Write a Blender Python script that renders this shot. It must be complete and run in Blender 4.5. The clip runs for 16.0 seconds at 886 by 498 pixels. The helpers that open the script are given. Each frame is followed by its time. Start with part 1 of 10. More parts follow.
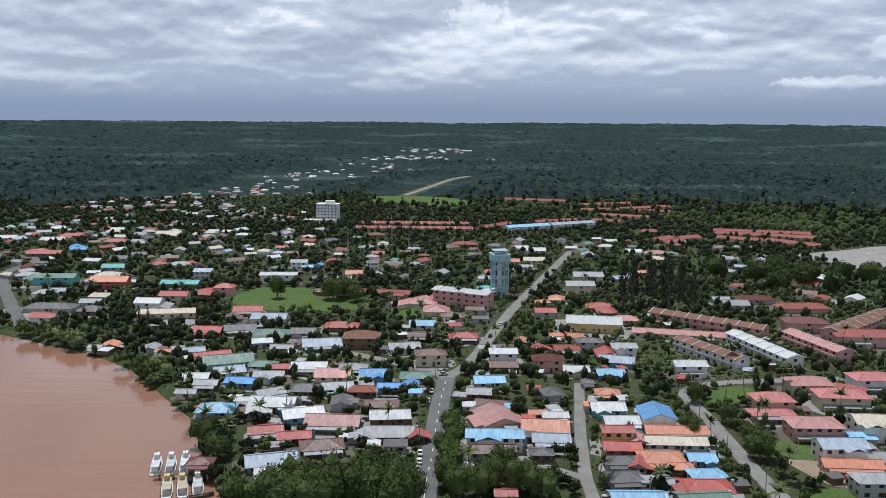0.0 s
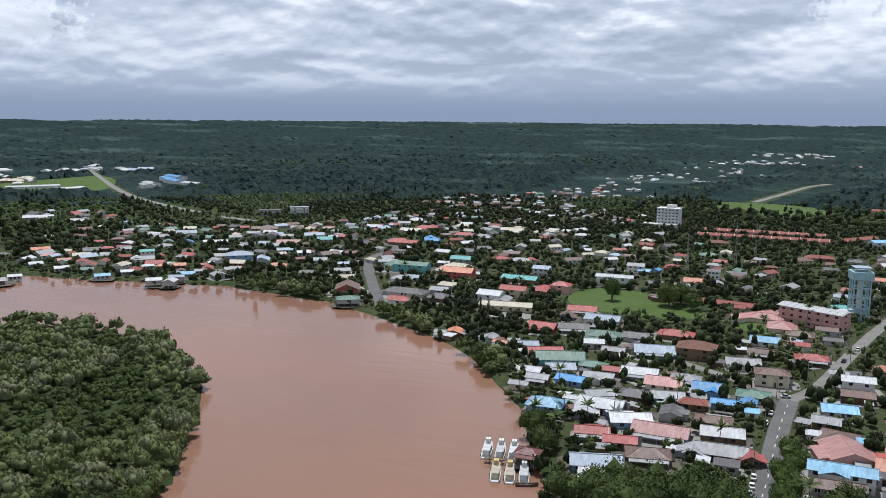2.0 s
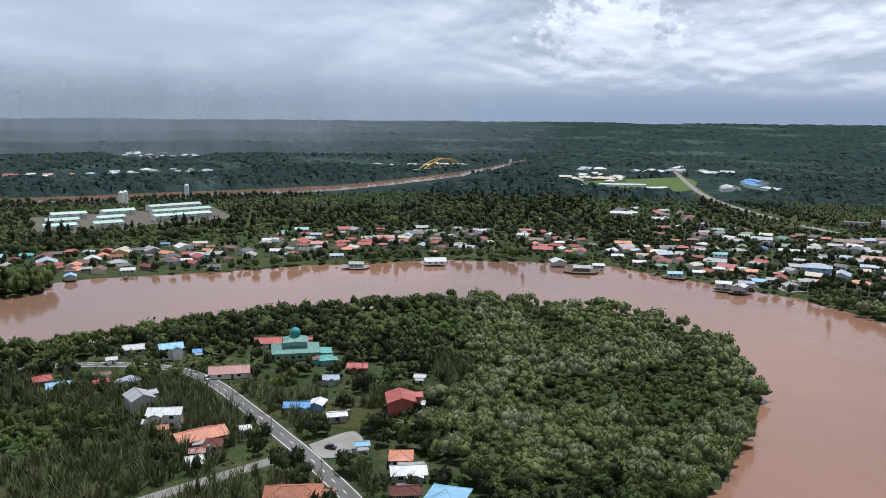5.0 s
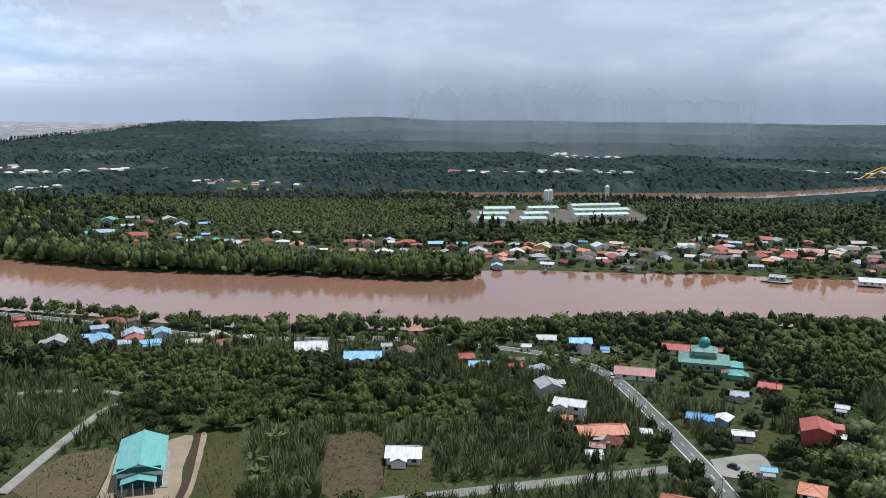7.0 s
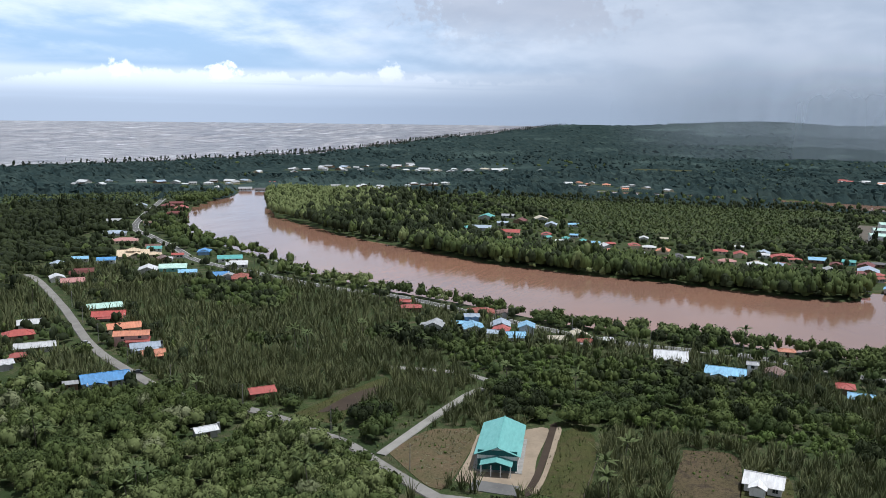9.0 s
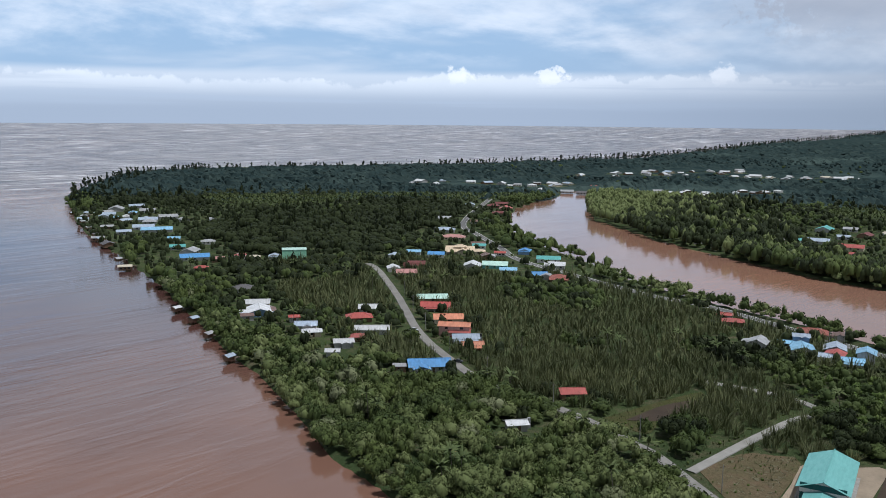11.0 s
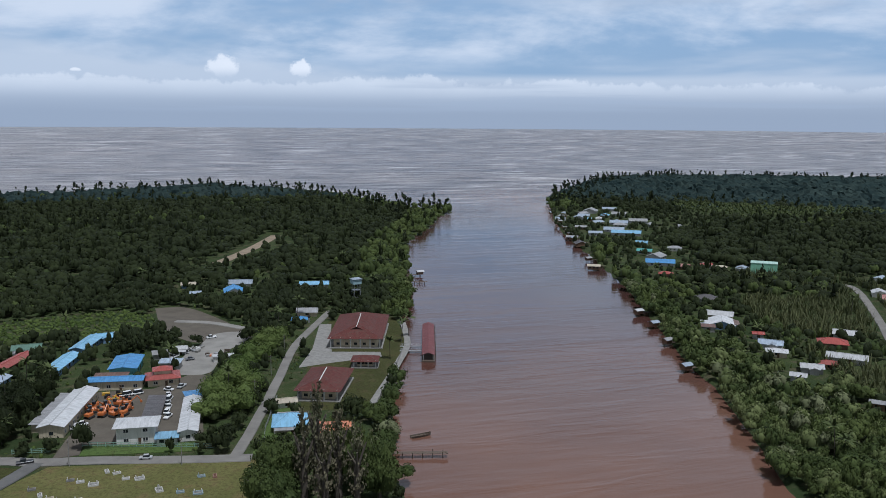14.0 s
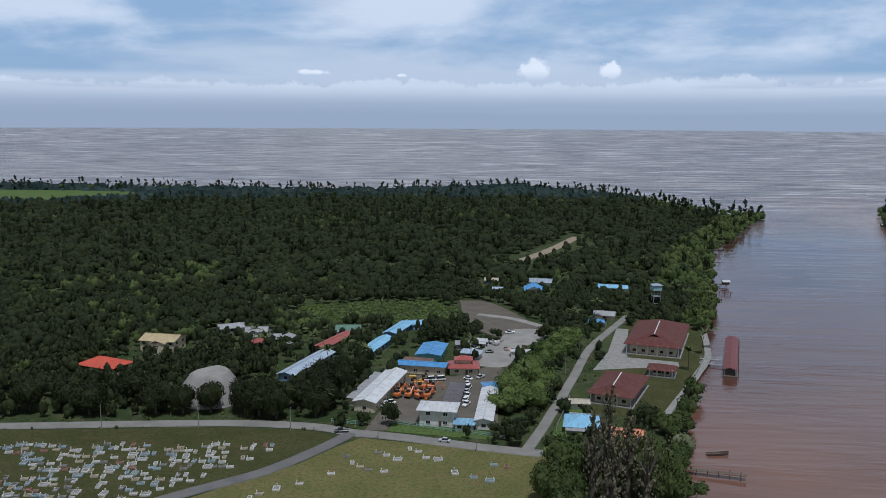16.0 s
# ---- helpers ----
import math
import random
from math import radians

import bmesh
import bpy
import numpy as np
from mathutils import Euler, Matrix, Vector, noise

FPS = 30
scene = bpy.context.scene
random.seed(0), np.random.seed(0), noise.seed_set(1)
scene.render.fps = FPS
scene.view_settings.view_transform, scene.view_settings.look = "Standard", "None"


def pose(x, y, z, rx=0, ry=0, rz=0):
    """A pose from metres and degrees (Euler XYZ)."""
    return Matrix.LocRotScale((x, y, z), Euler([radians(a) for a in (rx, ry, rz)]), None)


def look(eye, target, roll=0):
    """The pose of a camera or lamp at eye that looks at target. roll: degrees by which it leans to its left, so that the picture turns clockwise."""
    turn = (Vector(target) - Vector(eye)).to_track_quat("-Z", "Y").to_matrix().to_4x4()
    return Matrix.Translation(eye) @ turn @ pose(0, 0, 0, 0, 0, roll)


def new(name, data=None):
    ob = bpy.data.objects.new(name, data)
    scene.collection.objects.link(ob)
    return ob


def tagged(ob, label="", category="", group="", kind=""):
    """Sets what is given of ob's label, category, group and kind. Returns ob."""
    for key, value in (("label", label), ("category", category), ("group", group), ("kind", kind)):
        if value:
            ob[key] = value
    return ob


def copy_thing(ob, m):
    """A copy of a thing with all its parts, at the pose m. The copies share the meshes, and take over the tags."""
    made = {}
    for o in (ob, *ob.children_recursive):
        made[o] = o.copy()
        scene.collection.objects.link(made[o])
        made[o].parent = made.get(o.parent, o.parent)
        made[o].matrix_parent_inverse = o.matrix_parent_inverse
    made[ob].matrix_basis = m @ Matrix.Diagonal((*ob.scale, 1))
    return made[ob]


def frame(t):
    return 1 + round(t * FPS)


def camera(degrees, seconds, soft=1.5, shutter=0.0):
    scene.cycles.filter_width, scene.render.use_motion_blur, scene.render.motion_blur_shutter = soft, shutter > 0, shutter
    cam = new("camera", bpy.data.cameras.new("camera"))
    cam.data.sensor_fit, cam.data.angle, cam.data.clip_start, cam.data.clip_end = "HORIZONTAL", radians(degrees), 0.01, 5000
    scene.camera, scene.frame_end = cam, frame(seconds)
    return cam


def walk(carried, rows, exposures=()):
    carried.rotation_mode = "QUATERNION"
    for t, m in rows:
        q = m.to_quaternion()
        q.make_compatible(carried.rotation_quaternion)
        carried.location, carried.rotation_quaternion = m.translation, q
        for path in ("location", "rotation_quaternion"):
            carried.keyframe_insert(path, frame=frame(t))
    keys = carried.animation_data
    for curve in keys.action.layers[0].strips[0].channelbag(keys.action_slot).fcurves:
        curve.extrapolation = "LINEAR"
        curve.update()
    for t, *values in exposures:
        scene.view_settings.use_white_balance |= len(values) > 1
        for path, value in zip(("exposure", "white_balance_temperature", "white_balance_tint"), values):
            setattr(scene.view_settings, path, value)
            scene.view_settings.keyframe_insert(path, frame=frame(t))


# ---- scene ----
# The drone hovers over the river bank and turns slowly to its left.
EYE = 110.0
cam = camera(54.7, 16.0, soft=0.85)
TURNS = [
    (0.0, 0.00, -8.74, -0.38), (0.5, 5.88, -8.73, -0.40), (1.0, 11.50, -8.75, -0.39), (1.5, 16.86, -8.77, -0.43),
    (2.0, 22.55, -8.77, -0.45), (2.5, 28.39, -8.76, -0.43), (3.0, 34.46, -8.76, -0.46), (3.2, 36.91, -8.76, -0.48),
    (5.3, 63.94, -8.84, -0.50), (5.5, 66.63, -8.85, -0.51), (6.0, 73.80, -8.86, -0.58), (6.5, 80.69, -8.88, -0.62),
    (7.0, 87.50, -8.90, -0.62), (7.5, 94.05, -8.91, -0.66), (8.0, 100.44, -8.93, -0.71), (8.5, 105.90, -8.93, -0.74),
    (9.0, 111.89, -8.92, -0.73), (9.5, 117.72, -8.89, -0.75), (9.7, 119.97, -8.89, -0.77), (11.8, 141.61, -8.80, -0.36),
    (12.0, 143.87, -8.77, -0.37), (12.5, 148.71, -8.74, -0.38), (13.0, 153.89, -8.72, -0.43), (13.5, 159.31, -8.72, -0.37),
    (14.0, 163.97, -8.68, -0.38), (14.5, 168.57, -8.67, -0.34), (15.0, 173.32, -8.67, -0.29), (15.5, 178.64, -8.67, -0.27),
    (16.0, 184.10, -8.66, -0.32),
]
EXPOSURES = [(0.0, 0.1, 5850, 10), (3.0, 0.2, 5850, 10), (5.5, 0.3, 5900, 10), (7.0, 0.3, 5900, 10), (10.0, 0.1, 5900, 10), (12.5, -0.3, 5800, 10), (16.0, -0.42, 5650, 10)]
walk(cam, [(t, pose(0, 0, EYE, 0, 0, yaw) @ pose(0, 0, 0, 90 + pitch, 0, 0) @ pose(0, 0, 0, 0, 0, -roll)) for t, yaw, pitch, roll in TURNS], EXPOSURES)

# ---- sky and sun ----
SUN_AZ, SUN_EL = 22.0, 72.0          # degrees, counted to the left from +y
world = bpy.data.worlds.new("sky")
scene.world = world
world.use_nodes = True
W = world.node_tree
W.nodes.clear()


def wn(kind, **k):
    n = W.nodes.new(kind)
    for a, v in k.items():
        n.inputs[a].default_value = v
    return n


def wmath(op, a, b=None, c=None, clamp=False):
    n = W.nodes.new("ShaderNodeMath")
    n.operation, n.use_clamp = op, clamp
    for i, v in enumerate((a, b, c)):
        if v is None:
            continue
        if isinstance(v, (int, float)):
            n.inputs[i].default_value = v
        else:
            W.links.new(v, n.inputs[i])
    return n.outputs[0]


def wmix(fac, a, b):
    n = W.nodes.new("ShaderNodeMix")
    n.data_type = "RGBA"
    for i, v in ((0, fac), (6, a), (7, b)):
        if isinstance(v, tuple):
            n.inputs[i].default_value = (*v, 1)
        elif isinstance(v, (int, float)):
            n.inputs[i].default_value = v
        else:
            W.links.new(v, n.inputs[i])
    return n.outputs[2]


def wstep(v, lo, hi):
    n = W.nodes.new("ShaderNodeMapRange")
    n.interpolation_type = "SMOOTHSTEP"
    W.links.new(v, n.inputs[0])
    n.inputs[1].default_value, n.inputs[2].default_value = lo, hi
    return n.outputs[0]


def wnoise(scale, detail, rough, stretch, shift=0.0, warp=0.0):
    m = W.nodes.new("ShaderNodeMapping")
    m.inputs["Scale"].default_value = stretch
    m.inputs["Location"].default_value = (shift, shift * 0.7, shift * 1.3)
    W.links.new(sky_dir, m.inputs[0])
    n = wn("ShaderNodeTexNoise", Scale=scale, Detail=detail, Roughness=rough, Distortion=warp)
    W.links.new(m.outputs[0], n.inputs["Vector"])
    return n.outputs[0]


sky_dir = W.nodes.new("ShaderNodeTexCoord").outputs["Generated"]
sep = W.nodes.new("ShaderNodeSeparateXYZ")
W.links.new(sky_dir, sep.inputs[0])
sx, sy, sz = sep.outputs
sky = W.nodes.new("ShaderNodeTexSky")
sky.sky_type, sky.sun_disc = "NISHITA", False
sky.sun_elevation, sky.sun_rotation = radians(SUN_EL), radians(-SUN_AZ)
sky.air_density, sky.dust_density = 1.0, 1.5
clear = W.nodes.new("ShaderNodeVectorMath")
clear.operation = "SCALE"
W.links.new(sky.outputs[0], clear.inputs[0])
clear.inputs[3].default_value = 0.06

# how far a direction points out to sea (1) or inland (0)
seaward = wstep(wmath("ADD", wmath("MULTIPLY", sx, -0.45), wmath("MULTIPLY", sy, -0.89)), 0.55, 0.95)
seaward = wmath("MAXIMUM", seaward, wstep(wmath("ADD", wmath("MULTIPLY", sx, 0.35), wmath("MULTIPLY", sy, -0.94)), 0.60, 0.90))
rain = wstep(wmath("ADD", wmath("MULTIPLY", sx, -0.99), wmath("MULTIPLY", sy, 0.08)), 0.80, 0.975)
h = wmath("MAXIMUM", sz, 0.0)
# a cloud layer seen in perspective: directions meet a plane overhead, so that billows flatten towards the horizon
lift = wmath("DIVIDE", 1.0, wmath("ADD", h, 0.26))


def wplane(scale, detail, rough, near=1.0, shift=0.0, warp=0.3):
    k = wmath("MULTIPLY", lift, scale * near)
    c = W.nodes.new("ShaderNodeCombineXYZ")
    W.links.new(wmath("ADD", wmath("MULTIPLY", sx, k), shift), c.inputs[0])
    W.links.new(wmath("ADD", wmath("MULTIPLY", sy, k), shift * 0.6), c.inputs[1])
    c.inputs[2].default_value = shift
    n = wn("ShaderNodeTexNoise", Scale=1.0, Detail=detail, Roughness=rough, Distortion=warp)
    W.links.new(c.outputs[0], n.inputs["Vector"])
    return n.outputs[0]


def wpuff(az, el, wide, tall, ragged=0.55):
    """A cumulus heap round a direction: 1 inside, with a lumpy rim and a flatter foot."""
    a, e = radians(az), radians(el)
    across = wmath("ADD", wmath("MULTIPLY", sx, -math.cos(a)), wmath("MULTIPLY", sy, -math.sin(a)))
    ahead = wmath("ADD", wmath("MULTIPLY", sx, -math.sin(a)), wmath("MULTIPLY", sy, math.cos(a)))
    u, v = wmath("DIVIDE", across, radians(wide)), wmath("DIVIDE", wmath("SUBTRACT", sz, math.sin(e)), radians(tall))
    rise_in = v
    v = wmath("MAXIMUM", v, wmath("MULTIPLY", v, -1.4))
    q = wmath("SQRT", wmath("ADD", wmath("MULTIPLY", u, u), wmath("MULTIPLY", v, v)))
    lump = wmath("MULTIPLY", wmath("ADD", wmath("SUBTRACT", knob, 0.5), wmath("MULTIPLY", wmath("SUBTRACT", curd, 0.5), 0.8)), ragged * 3.6)
    return wmath("MULTIPLY", wmath("MULTIPLY", wstep(wmath("ADD", q, lump), 1.05, 0.62), wstep(rise_in, -0.9, 0.2)), wstep(ahead, 0.0, 0.3))


curd = wnoise(110.0, 4.0, 0.6, (1, 1, 1.1), 2.5, 0.0)
knob = wnoise(48.0, 6.0, 0.55, (1, 1, 1.25), 6.0, 0.1)
puff = wnoise(14.0, 8.0, 0.60, (1, 1, 1.7), 4.4, 0.3)
big = wplane(1.15, 4.0, 0.5, 1.0, 3.1)
cloud = wplane(2.3, 9.0, 0.52, 1.0, 7.7, 0.12)
above = wplane(2.3, 9.0, 0.52, 0.978, 7.7, 0.12)
relief = wmath("MULTIPLY", wmath("SUBTRACT", cloud, above), 1.7)
low = wstep(h, 0.0, 0.075)
# layered overcast: dark and blue-grey low over the land, lit billows with grey undersides higher up
overcast = wmix(low, (0.250, 0.300, 0.390), (0.500, 0.540, 0.605))
body = wmath("ADD", wmath("ADD", wmath("MULTIPLY", big, 0.55), wmath("MULTIPLY", cloud, 0.55)), relief)
overcast = wmix(wmath("MULTIPLY", wstep(body, 0.50, 0.82), wstep(h, 0.015, 0.06)), overcast, (0.70, 0.72, 0.755))
overcast = wmix(wmath("MULTIPLY", wmath("MULTIPLY", wstep(body, 0.58, 0.38), wstep(h, 0.02, 0.07)), 0.8), overcast, (0.35, 0.385, 0.45))
sunny = wstep(wmath("ADD", wmath("MULTIPLY", sx, 0.12), wmath("MULTIPLY", sy, 0.99)), 0.55, 0.98)
crest = wmath("MULTIPLY", wstep(wmath("ADD", body, wmath("MULTIPLY", h, 1.0)), 0.70, 0.95), wstep(h, 0.05, 0.11))
overcast = wmix(wmath("MULTIPLY", crest, wmath("ADD", wmath("MULTIPLY", sunny, 0.65), 0.12)), overcast, (0.97, 0.97, 0.97))
overcast = wmix(wmath("MULTIPLY", rain, 0.93), overcast, wmix(low, (0.33, 0.385, 0.465), wmix(wstep(cloud, 0.35, 0.66), (0.42, 0.475, 0.555), (0.53, 0.575, 0.645))))
for az, el, wide, tall, ragged in ((357.6, 5.9, 2.3, 1.9, 0.5), (342.9, 5.0, 0.8, 0.5, 0.6), (333.2, 4.1, 1.1, 0.8, 0.5), (49.5, 5.2, 4.6, 3.0, 0.55), (336, 2.2, 3.5, 0.5, 0.4)):
    glow = wmath("MULTIPLY", wpuff(az, el, wide, tall, ragged), wmath("ADD", wmath("MULTIPLY", puff, 0.9), wmath("MULTIPLY", relief, 0.6)))
    overcast = wmix(wmath("MINIMUM", wmath("MAXIMUM", glow, 0.0), 0.95), overcast, (0.96, 0.965, 0.97))
# over the sea: haze, a row of white cumulus, blue gaps and thin veils
haze = wmix(wstep(h, 0.002, 0.046), (0.375, 0.435, 0.525), (0.590, 0.655, 0.735))
gaps = wstep(wnoise(2.4, 5.0, 0.5, (1, 1, 5.5), 1.3, 0.3), 0.34, 0.52)
blue = wmix(0.70, clear.outputs[0], (0.33, 0.52, 0.76))
haze = wmix(wmath("MULTIPLY", wmath("MULTIPLY", gaps, wstep(h, 0.042, 0.052)), 0.85), haze, blue)
veil = wstep(wmath("ADD", wplane(1.5, 9.0, 0.56, 1.0, 5.0, 0.15), wmath("MULTIPLY", h, 0.75)), 0.50, 0.72)
haze = wmix(wmath("MULTIPLY", wmath("MULTIPLY", veil, wstep(h, 0.045, 0.080)), 0.92), haze, (0.74, 0.785, 0.845))
thin = wstep(wplane(2.2, 9.0, 0.58, 1.0, 15.0, 0.2), 0.52, 0.70)
haze = wmix(wmath("MULTIPLY", wmath("MULTIPLY", thin, wstep(h, 0.085, 0.13)), 0.6), haze, (0.46, 0.53, 0.63))
rim = wmath("ADD", wmath("MULTIPLY", wnoise(9.0, 7.0, 0.60, (1, 1, 0.3), 2.0, 0.0), 0.040), wmath("ADD", wmath("MULTIPLY", wmath("ADD", knob, wmath("MULTIPLY", curd, 0.5)), 0.020), 0.006))
tower = wmath("SUBTRACT", rim, h)
cumulus = wmath("MULTIPLY", wstep(tower, -0.0008, 0.0040), wstep(h, 0.016, 0.046))
haze = wmix(wmath("MULTIPLY", cumulus, wmath("ADD", wmath("MULTIPLY", puff, 0.7), 0.35)), haze, (0.80, 0.835, 0.875))
for az, el, wide, tall, ragged in ((178.15, 3.05, 1.0, 0.75, 0.4), (173.3, 3.0, 0.8, 0.75, 0.45), (192.7, 2.9, 1.1, 0.25, 0.4), (186.9, 2.75, 0.35, 0.15, 0.4), (115.5, 2.5, 0.9, 0.9, 0.45), (126.3, 2.35, 1.2, 0.7, 0.5), (132.2, 2.5, 1.0, 0.9, 0.5)):
    haze = wmix(wmath("MULTIPLY", wpuff(az, el, wide, tall, ragged), wmath("ADD", wmath("MULTIPLY", puff, 0.8), 0.40)), haze, (0.93, 0.94, 0.955))
streak = wstep(wnoise(2.2, 6.0, 0.55, (1, 1, 26.0), 9.0, 0.2), 0.46, 0.62)
haze = wmix(wmath("MULTIPLY", wmath("MULTIPLY", streak, wmath("MULTIPLY", wstep(h, 0.048, 0.030), wstep(h, 0.002, 0.014))), 0.55), haze, (0.44, 0.51, 0.61))
# grey rain cloud hanging where the sea sky meets the rain
anvil = wmath("MULTIPLY", wpuff(107.0, 6.3, 7.5, 3.0, 0.5), 0.60)
bright = W.nodes.new("ShaderNodeVectorMath")
bright.operation = "SCALE"
W.links.new(haze, bright.inputs[0])
bright.inputs[3].default_value = 1.20
dome = wmix(seaward, overcast, bright.outputs[0])
dome = wmix(anvil, dome, (0.42, 0.435, 0.49))
# unseen darker cloud overhead, added to keep the ambient light low
dome = wmix(wstep(sz, 0.24, 0.62), dome, (0.262, 0.264, 0.272))
ground_side = wmix(wstep(sz, -0.06, -0.03), (0.10, 0.12, 0.13), dome)
bg = wn("ShaderNodeBackground", Strength=1.0)
W.links.new(ground_side, bg.inputs[0])
out = W.nodes.new("ShaderNodeOutputWorld")
W.links.new(bg.outputs[0], out.inputs[0])

sun = new("sun", bpy.data.lights.new("sun", "SUN"))
sun.data.energy, sun.data.angle, sun.data.color = 3.8, radians(0.6), (1.0, 0.965, 0.91)
sun_dir = Vector((-math.sin(radians(SUN_AZ)) * math.cos(radians(SUN_EL)), math.cos(radians(SUN_AZ)) * math.cos(radians(SUN_EL)), math.sin(radians(SUN_EL))))
sun.matrix_world = look(sun_dir * 900, (0, 0, 0))

# ---- materials ----


class Mat:
    """A small builder for node materials."""

    def __init__(self, name, rough=0.7, metal=0.0, spec=0.3):
        self.m = bpy.data.materials.new(name)
        self.m.use_nodes = True
        self.t = self.m.node_tree
        self.b = self.t.nodes["Principled BSDF"]
        self.b.inputs["Roughness"].default_value = rough
        self.b.inputs["Metallic"].default_value = metal
        self.b.inputs["Specular IOR Level"].default_value = spec
        self.co = self.t.nodes.new("ShaderNodeTexCoord").outputs["Object"]
        self.geo = self.t.nodes.new("ShaderNodeNewGeometry")
        self.info = self.t.nodes.new("ShaderNodeObjectInfo")

    def link(self, a, b):
        self.t.links.new(a, b)

    def vec(self, where="object", scale=(1, 1, 1)):
        m = self.t.nodes.new("ShaderNodeMapping")
        m.inputs["Scale"].default_value = scale
        self.link(self.co if where == "object" else self.geo.outputs["Position"], m.inputs[0])
        return m.outputs[0]

    def noise(self, scale, detail=4.0, rough=0.55, where="object", stretch=(1, 1, 1), warp=0.0):
        n = self.t.nodes.new("ShaderNodeTexNoise")
        n.inputs["Scale"].default_value, n.inputs["Detail"].default_value, n.inputs["Roughness"].default_value = scale, detail, rough
        n.inputs["Distortion"].default_value = warp
        self.link(self.vec(where, stretch), n.inputs["Vector"])
        return n.outputs[0]

    def wave(self, scale, axis="X", where="object"):
        n = self.t.nodes.new("ShaderNodeTexWave")
        n.bands_direction = axis
        n.inputs["Scale"].default_value = scale
        self.link(self.vec(where), n.inputs["Vector"])
        return n.outputs["Fac"]

    def step(self, v, lo, hi, a=0.0, b=1.0):
        n = self.t.nodes.new("ShaderNodeMapRange")
        self.link(v, n.inputs[0])
        for i, x in enumerate((lo, hi, a, b)):
            n.inputs[i + 1].default_value = x
        return n.outputs[0]

    def math(self, op, a, b):
        n = self.t.nodes.new("ShaderNodeMath")
        n.operation = op
        for i, v in enumerate((a, b)):
            if isinstance(v, (int, float)):
                n.inputs[i].default_value = v
            else:
                self.link(v, n.inputs[i])
        return n.outputs[0]

    def mix(self, fac, a, b, kind="MIX"):
        n = self.t.nodes.new("ShaderNodeMix")
        n.data_type, n.blend_type = "RGBA", kind
        for i, v in ((0, fac), (6, a), (7, b)):
            if isinstance(v, tuple):
                n.inputs[i].default_value = (*v, 1)
            elif isinstance(v, (int, float)):
                n.inputs[i].default_value = v
            else:
                self.link(v, n.inputs[i])
        return n.outputs[2]

    def color(self, c):
        if isinstance(c, tuple):
            self.b.inputs["Base Color"].default_value = (*c, 1)
        else:
            self.link(c, self.b.inputs["Base Color"])
        return self

    def rough(self, v):
        self.link(v, self.b.inputs["Roughness"])
        return self

    def bump(self, v, strength=0.4, distance=0.05):
        n = self.t.nodes.new("ShaderNodeBump")
        n.inputs["Strength"].default_value, n.inputs["Distance"].default_value = strength, distance
        self.link(v, n.inputs["Height"])
        self.link(n.outputs[0], self.b.inputs["Normal"])
        return self


def tint(c, k):
    return tuple(min(1.0, max(0.0, v * k)) for v in c)


def roof_mat(name, c, fade=0.25, rust=0.5, wear=0.7):
    """Corrugated sheet: ribs down the slope, sheet seams, fading, dirt and rust runs."""
    m = Mat(name, 0.5, 0.0, 0.4)
    streak = m.noise(0.6, 6, 0.65, stretch=(2.0, 0.4, 0.4))
    blotch = m.noise(0.22, 4, 0.6)
    base = m.mix(m.step(blotch, 0.35, 0.7), c, tint(c, 1.0 + fade))
    br = m.t.nodes.new("ShaderNodeTexBrick")
    br.inputs["Scale"].default_value = 1.0
    br.inputs["Brick Width"].default_value, br.inputs["Row Height"].default_value, br.inputs["Mortar Size"].default_value = 0.95, 2.6, 0.03
    br.inputs["Color1"].default_value, br.inputs["Color2"].default_value, br.inputs["Mortar"].default_value = (1, 1, 1, 1), (0.80, 0.80, 0.81, 1), (0.62, 0.62, 0.62, 1)
    m.link(m.vec("object", (1, 1, 0)), br.inputs["Vector"])
    base = m.mix(0.75 * wear, base, br.outputs["Color"], "MULTIPLY")
    base = m.mix(m.step(streak, 0.42, 0.70, 0, wear), base, tint(c, 0.5))
    base = m.mix(m.step(m.noise(1.7, 8, 0.7, stretch=(1.6, 0.6, 0.6)), 0.64, 0.72, 0, rust), base, (0.16, 0.075, 0.04))
    base = m.mix(m.step(m.info.outputs["Random"], 0, 1, 0.0, 0.45 * wear), base, (0.10, 0.088, 0.080))
    m.color(base)
    m.rough(m.step(streak, 0.3, 0.8, 0.38, 0.75))
    m.bump(m.math("ADD", m.wave(1.6), m.math("MULTIPLY", streak, 0.3 * wear)), 0.3, 0.04)
    return m.m


def tile_mat(name, c):
    """Clay or concrete roof tiles: courses and pans as relief, each course a little different."""
    m = Mat(name, 0.75, 0.0, 0.2)
    br = m.t.nodes.new("ShaderNodeTexBrick")
    br.inputs["Scale"].default_value = 1.0
    br.inputs["Brick Width"].default_value, br.inputs["Row Height"].default_value, br.inputs["Mortar Size"].default_value = 0.5, 0.42, 0.03
    br.inputs["Color1"].default_value, br.inputs["Color2"].default_value = (*c, 1), (*tint(c, 0.72), 1)
    br.inputs["Mortar"].default_value = (*tint(c, 0.45), 1)
    m.link(m.vec("object", (1, 1, 0)), br.inputs["Vector"])
    m.color(m.mix(m.step(m.noise(0.5, 6, 0.65), 0.45, 0.75, 0, 0.6), br.outputs["Color"], (0.10, 0.085, 0.07)))
    m.bump(br.outputs["Fac"], -0.5, 0.04)
    return m.m


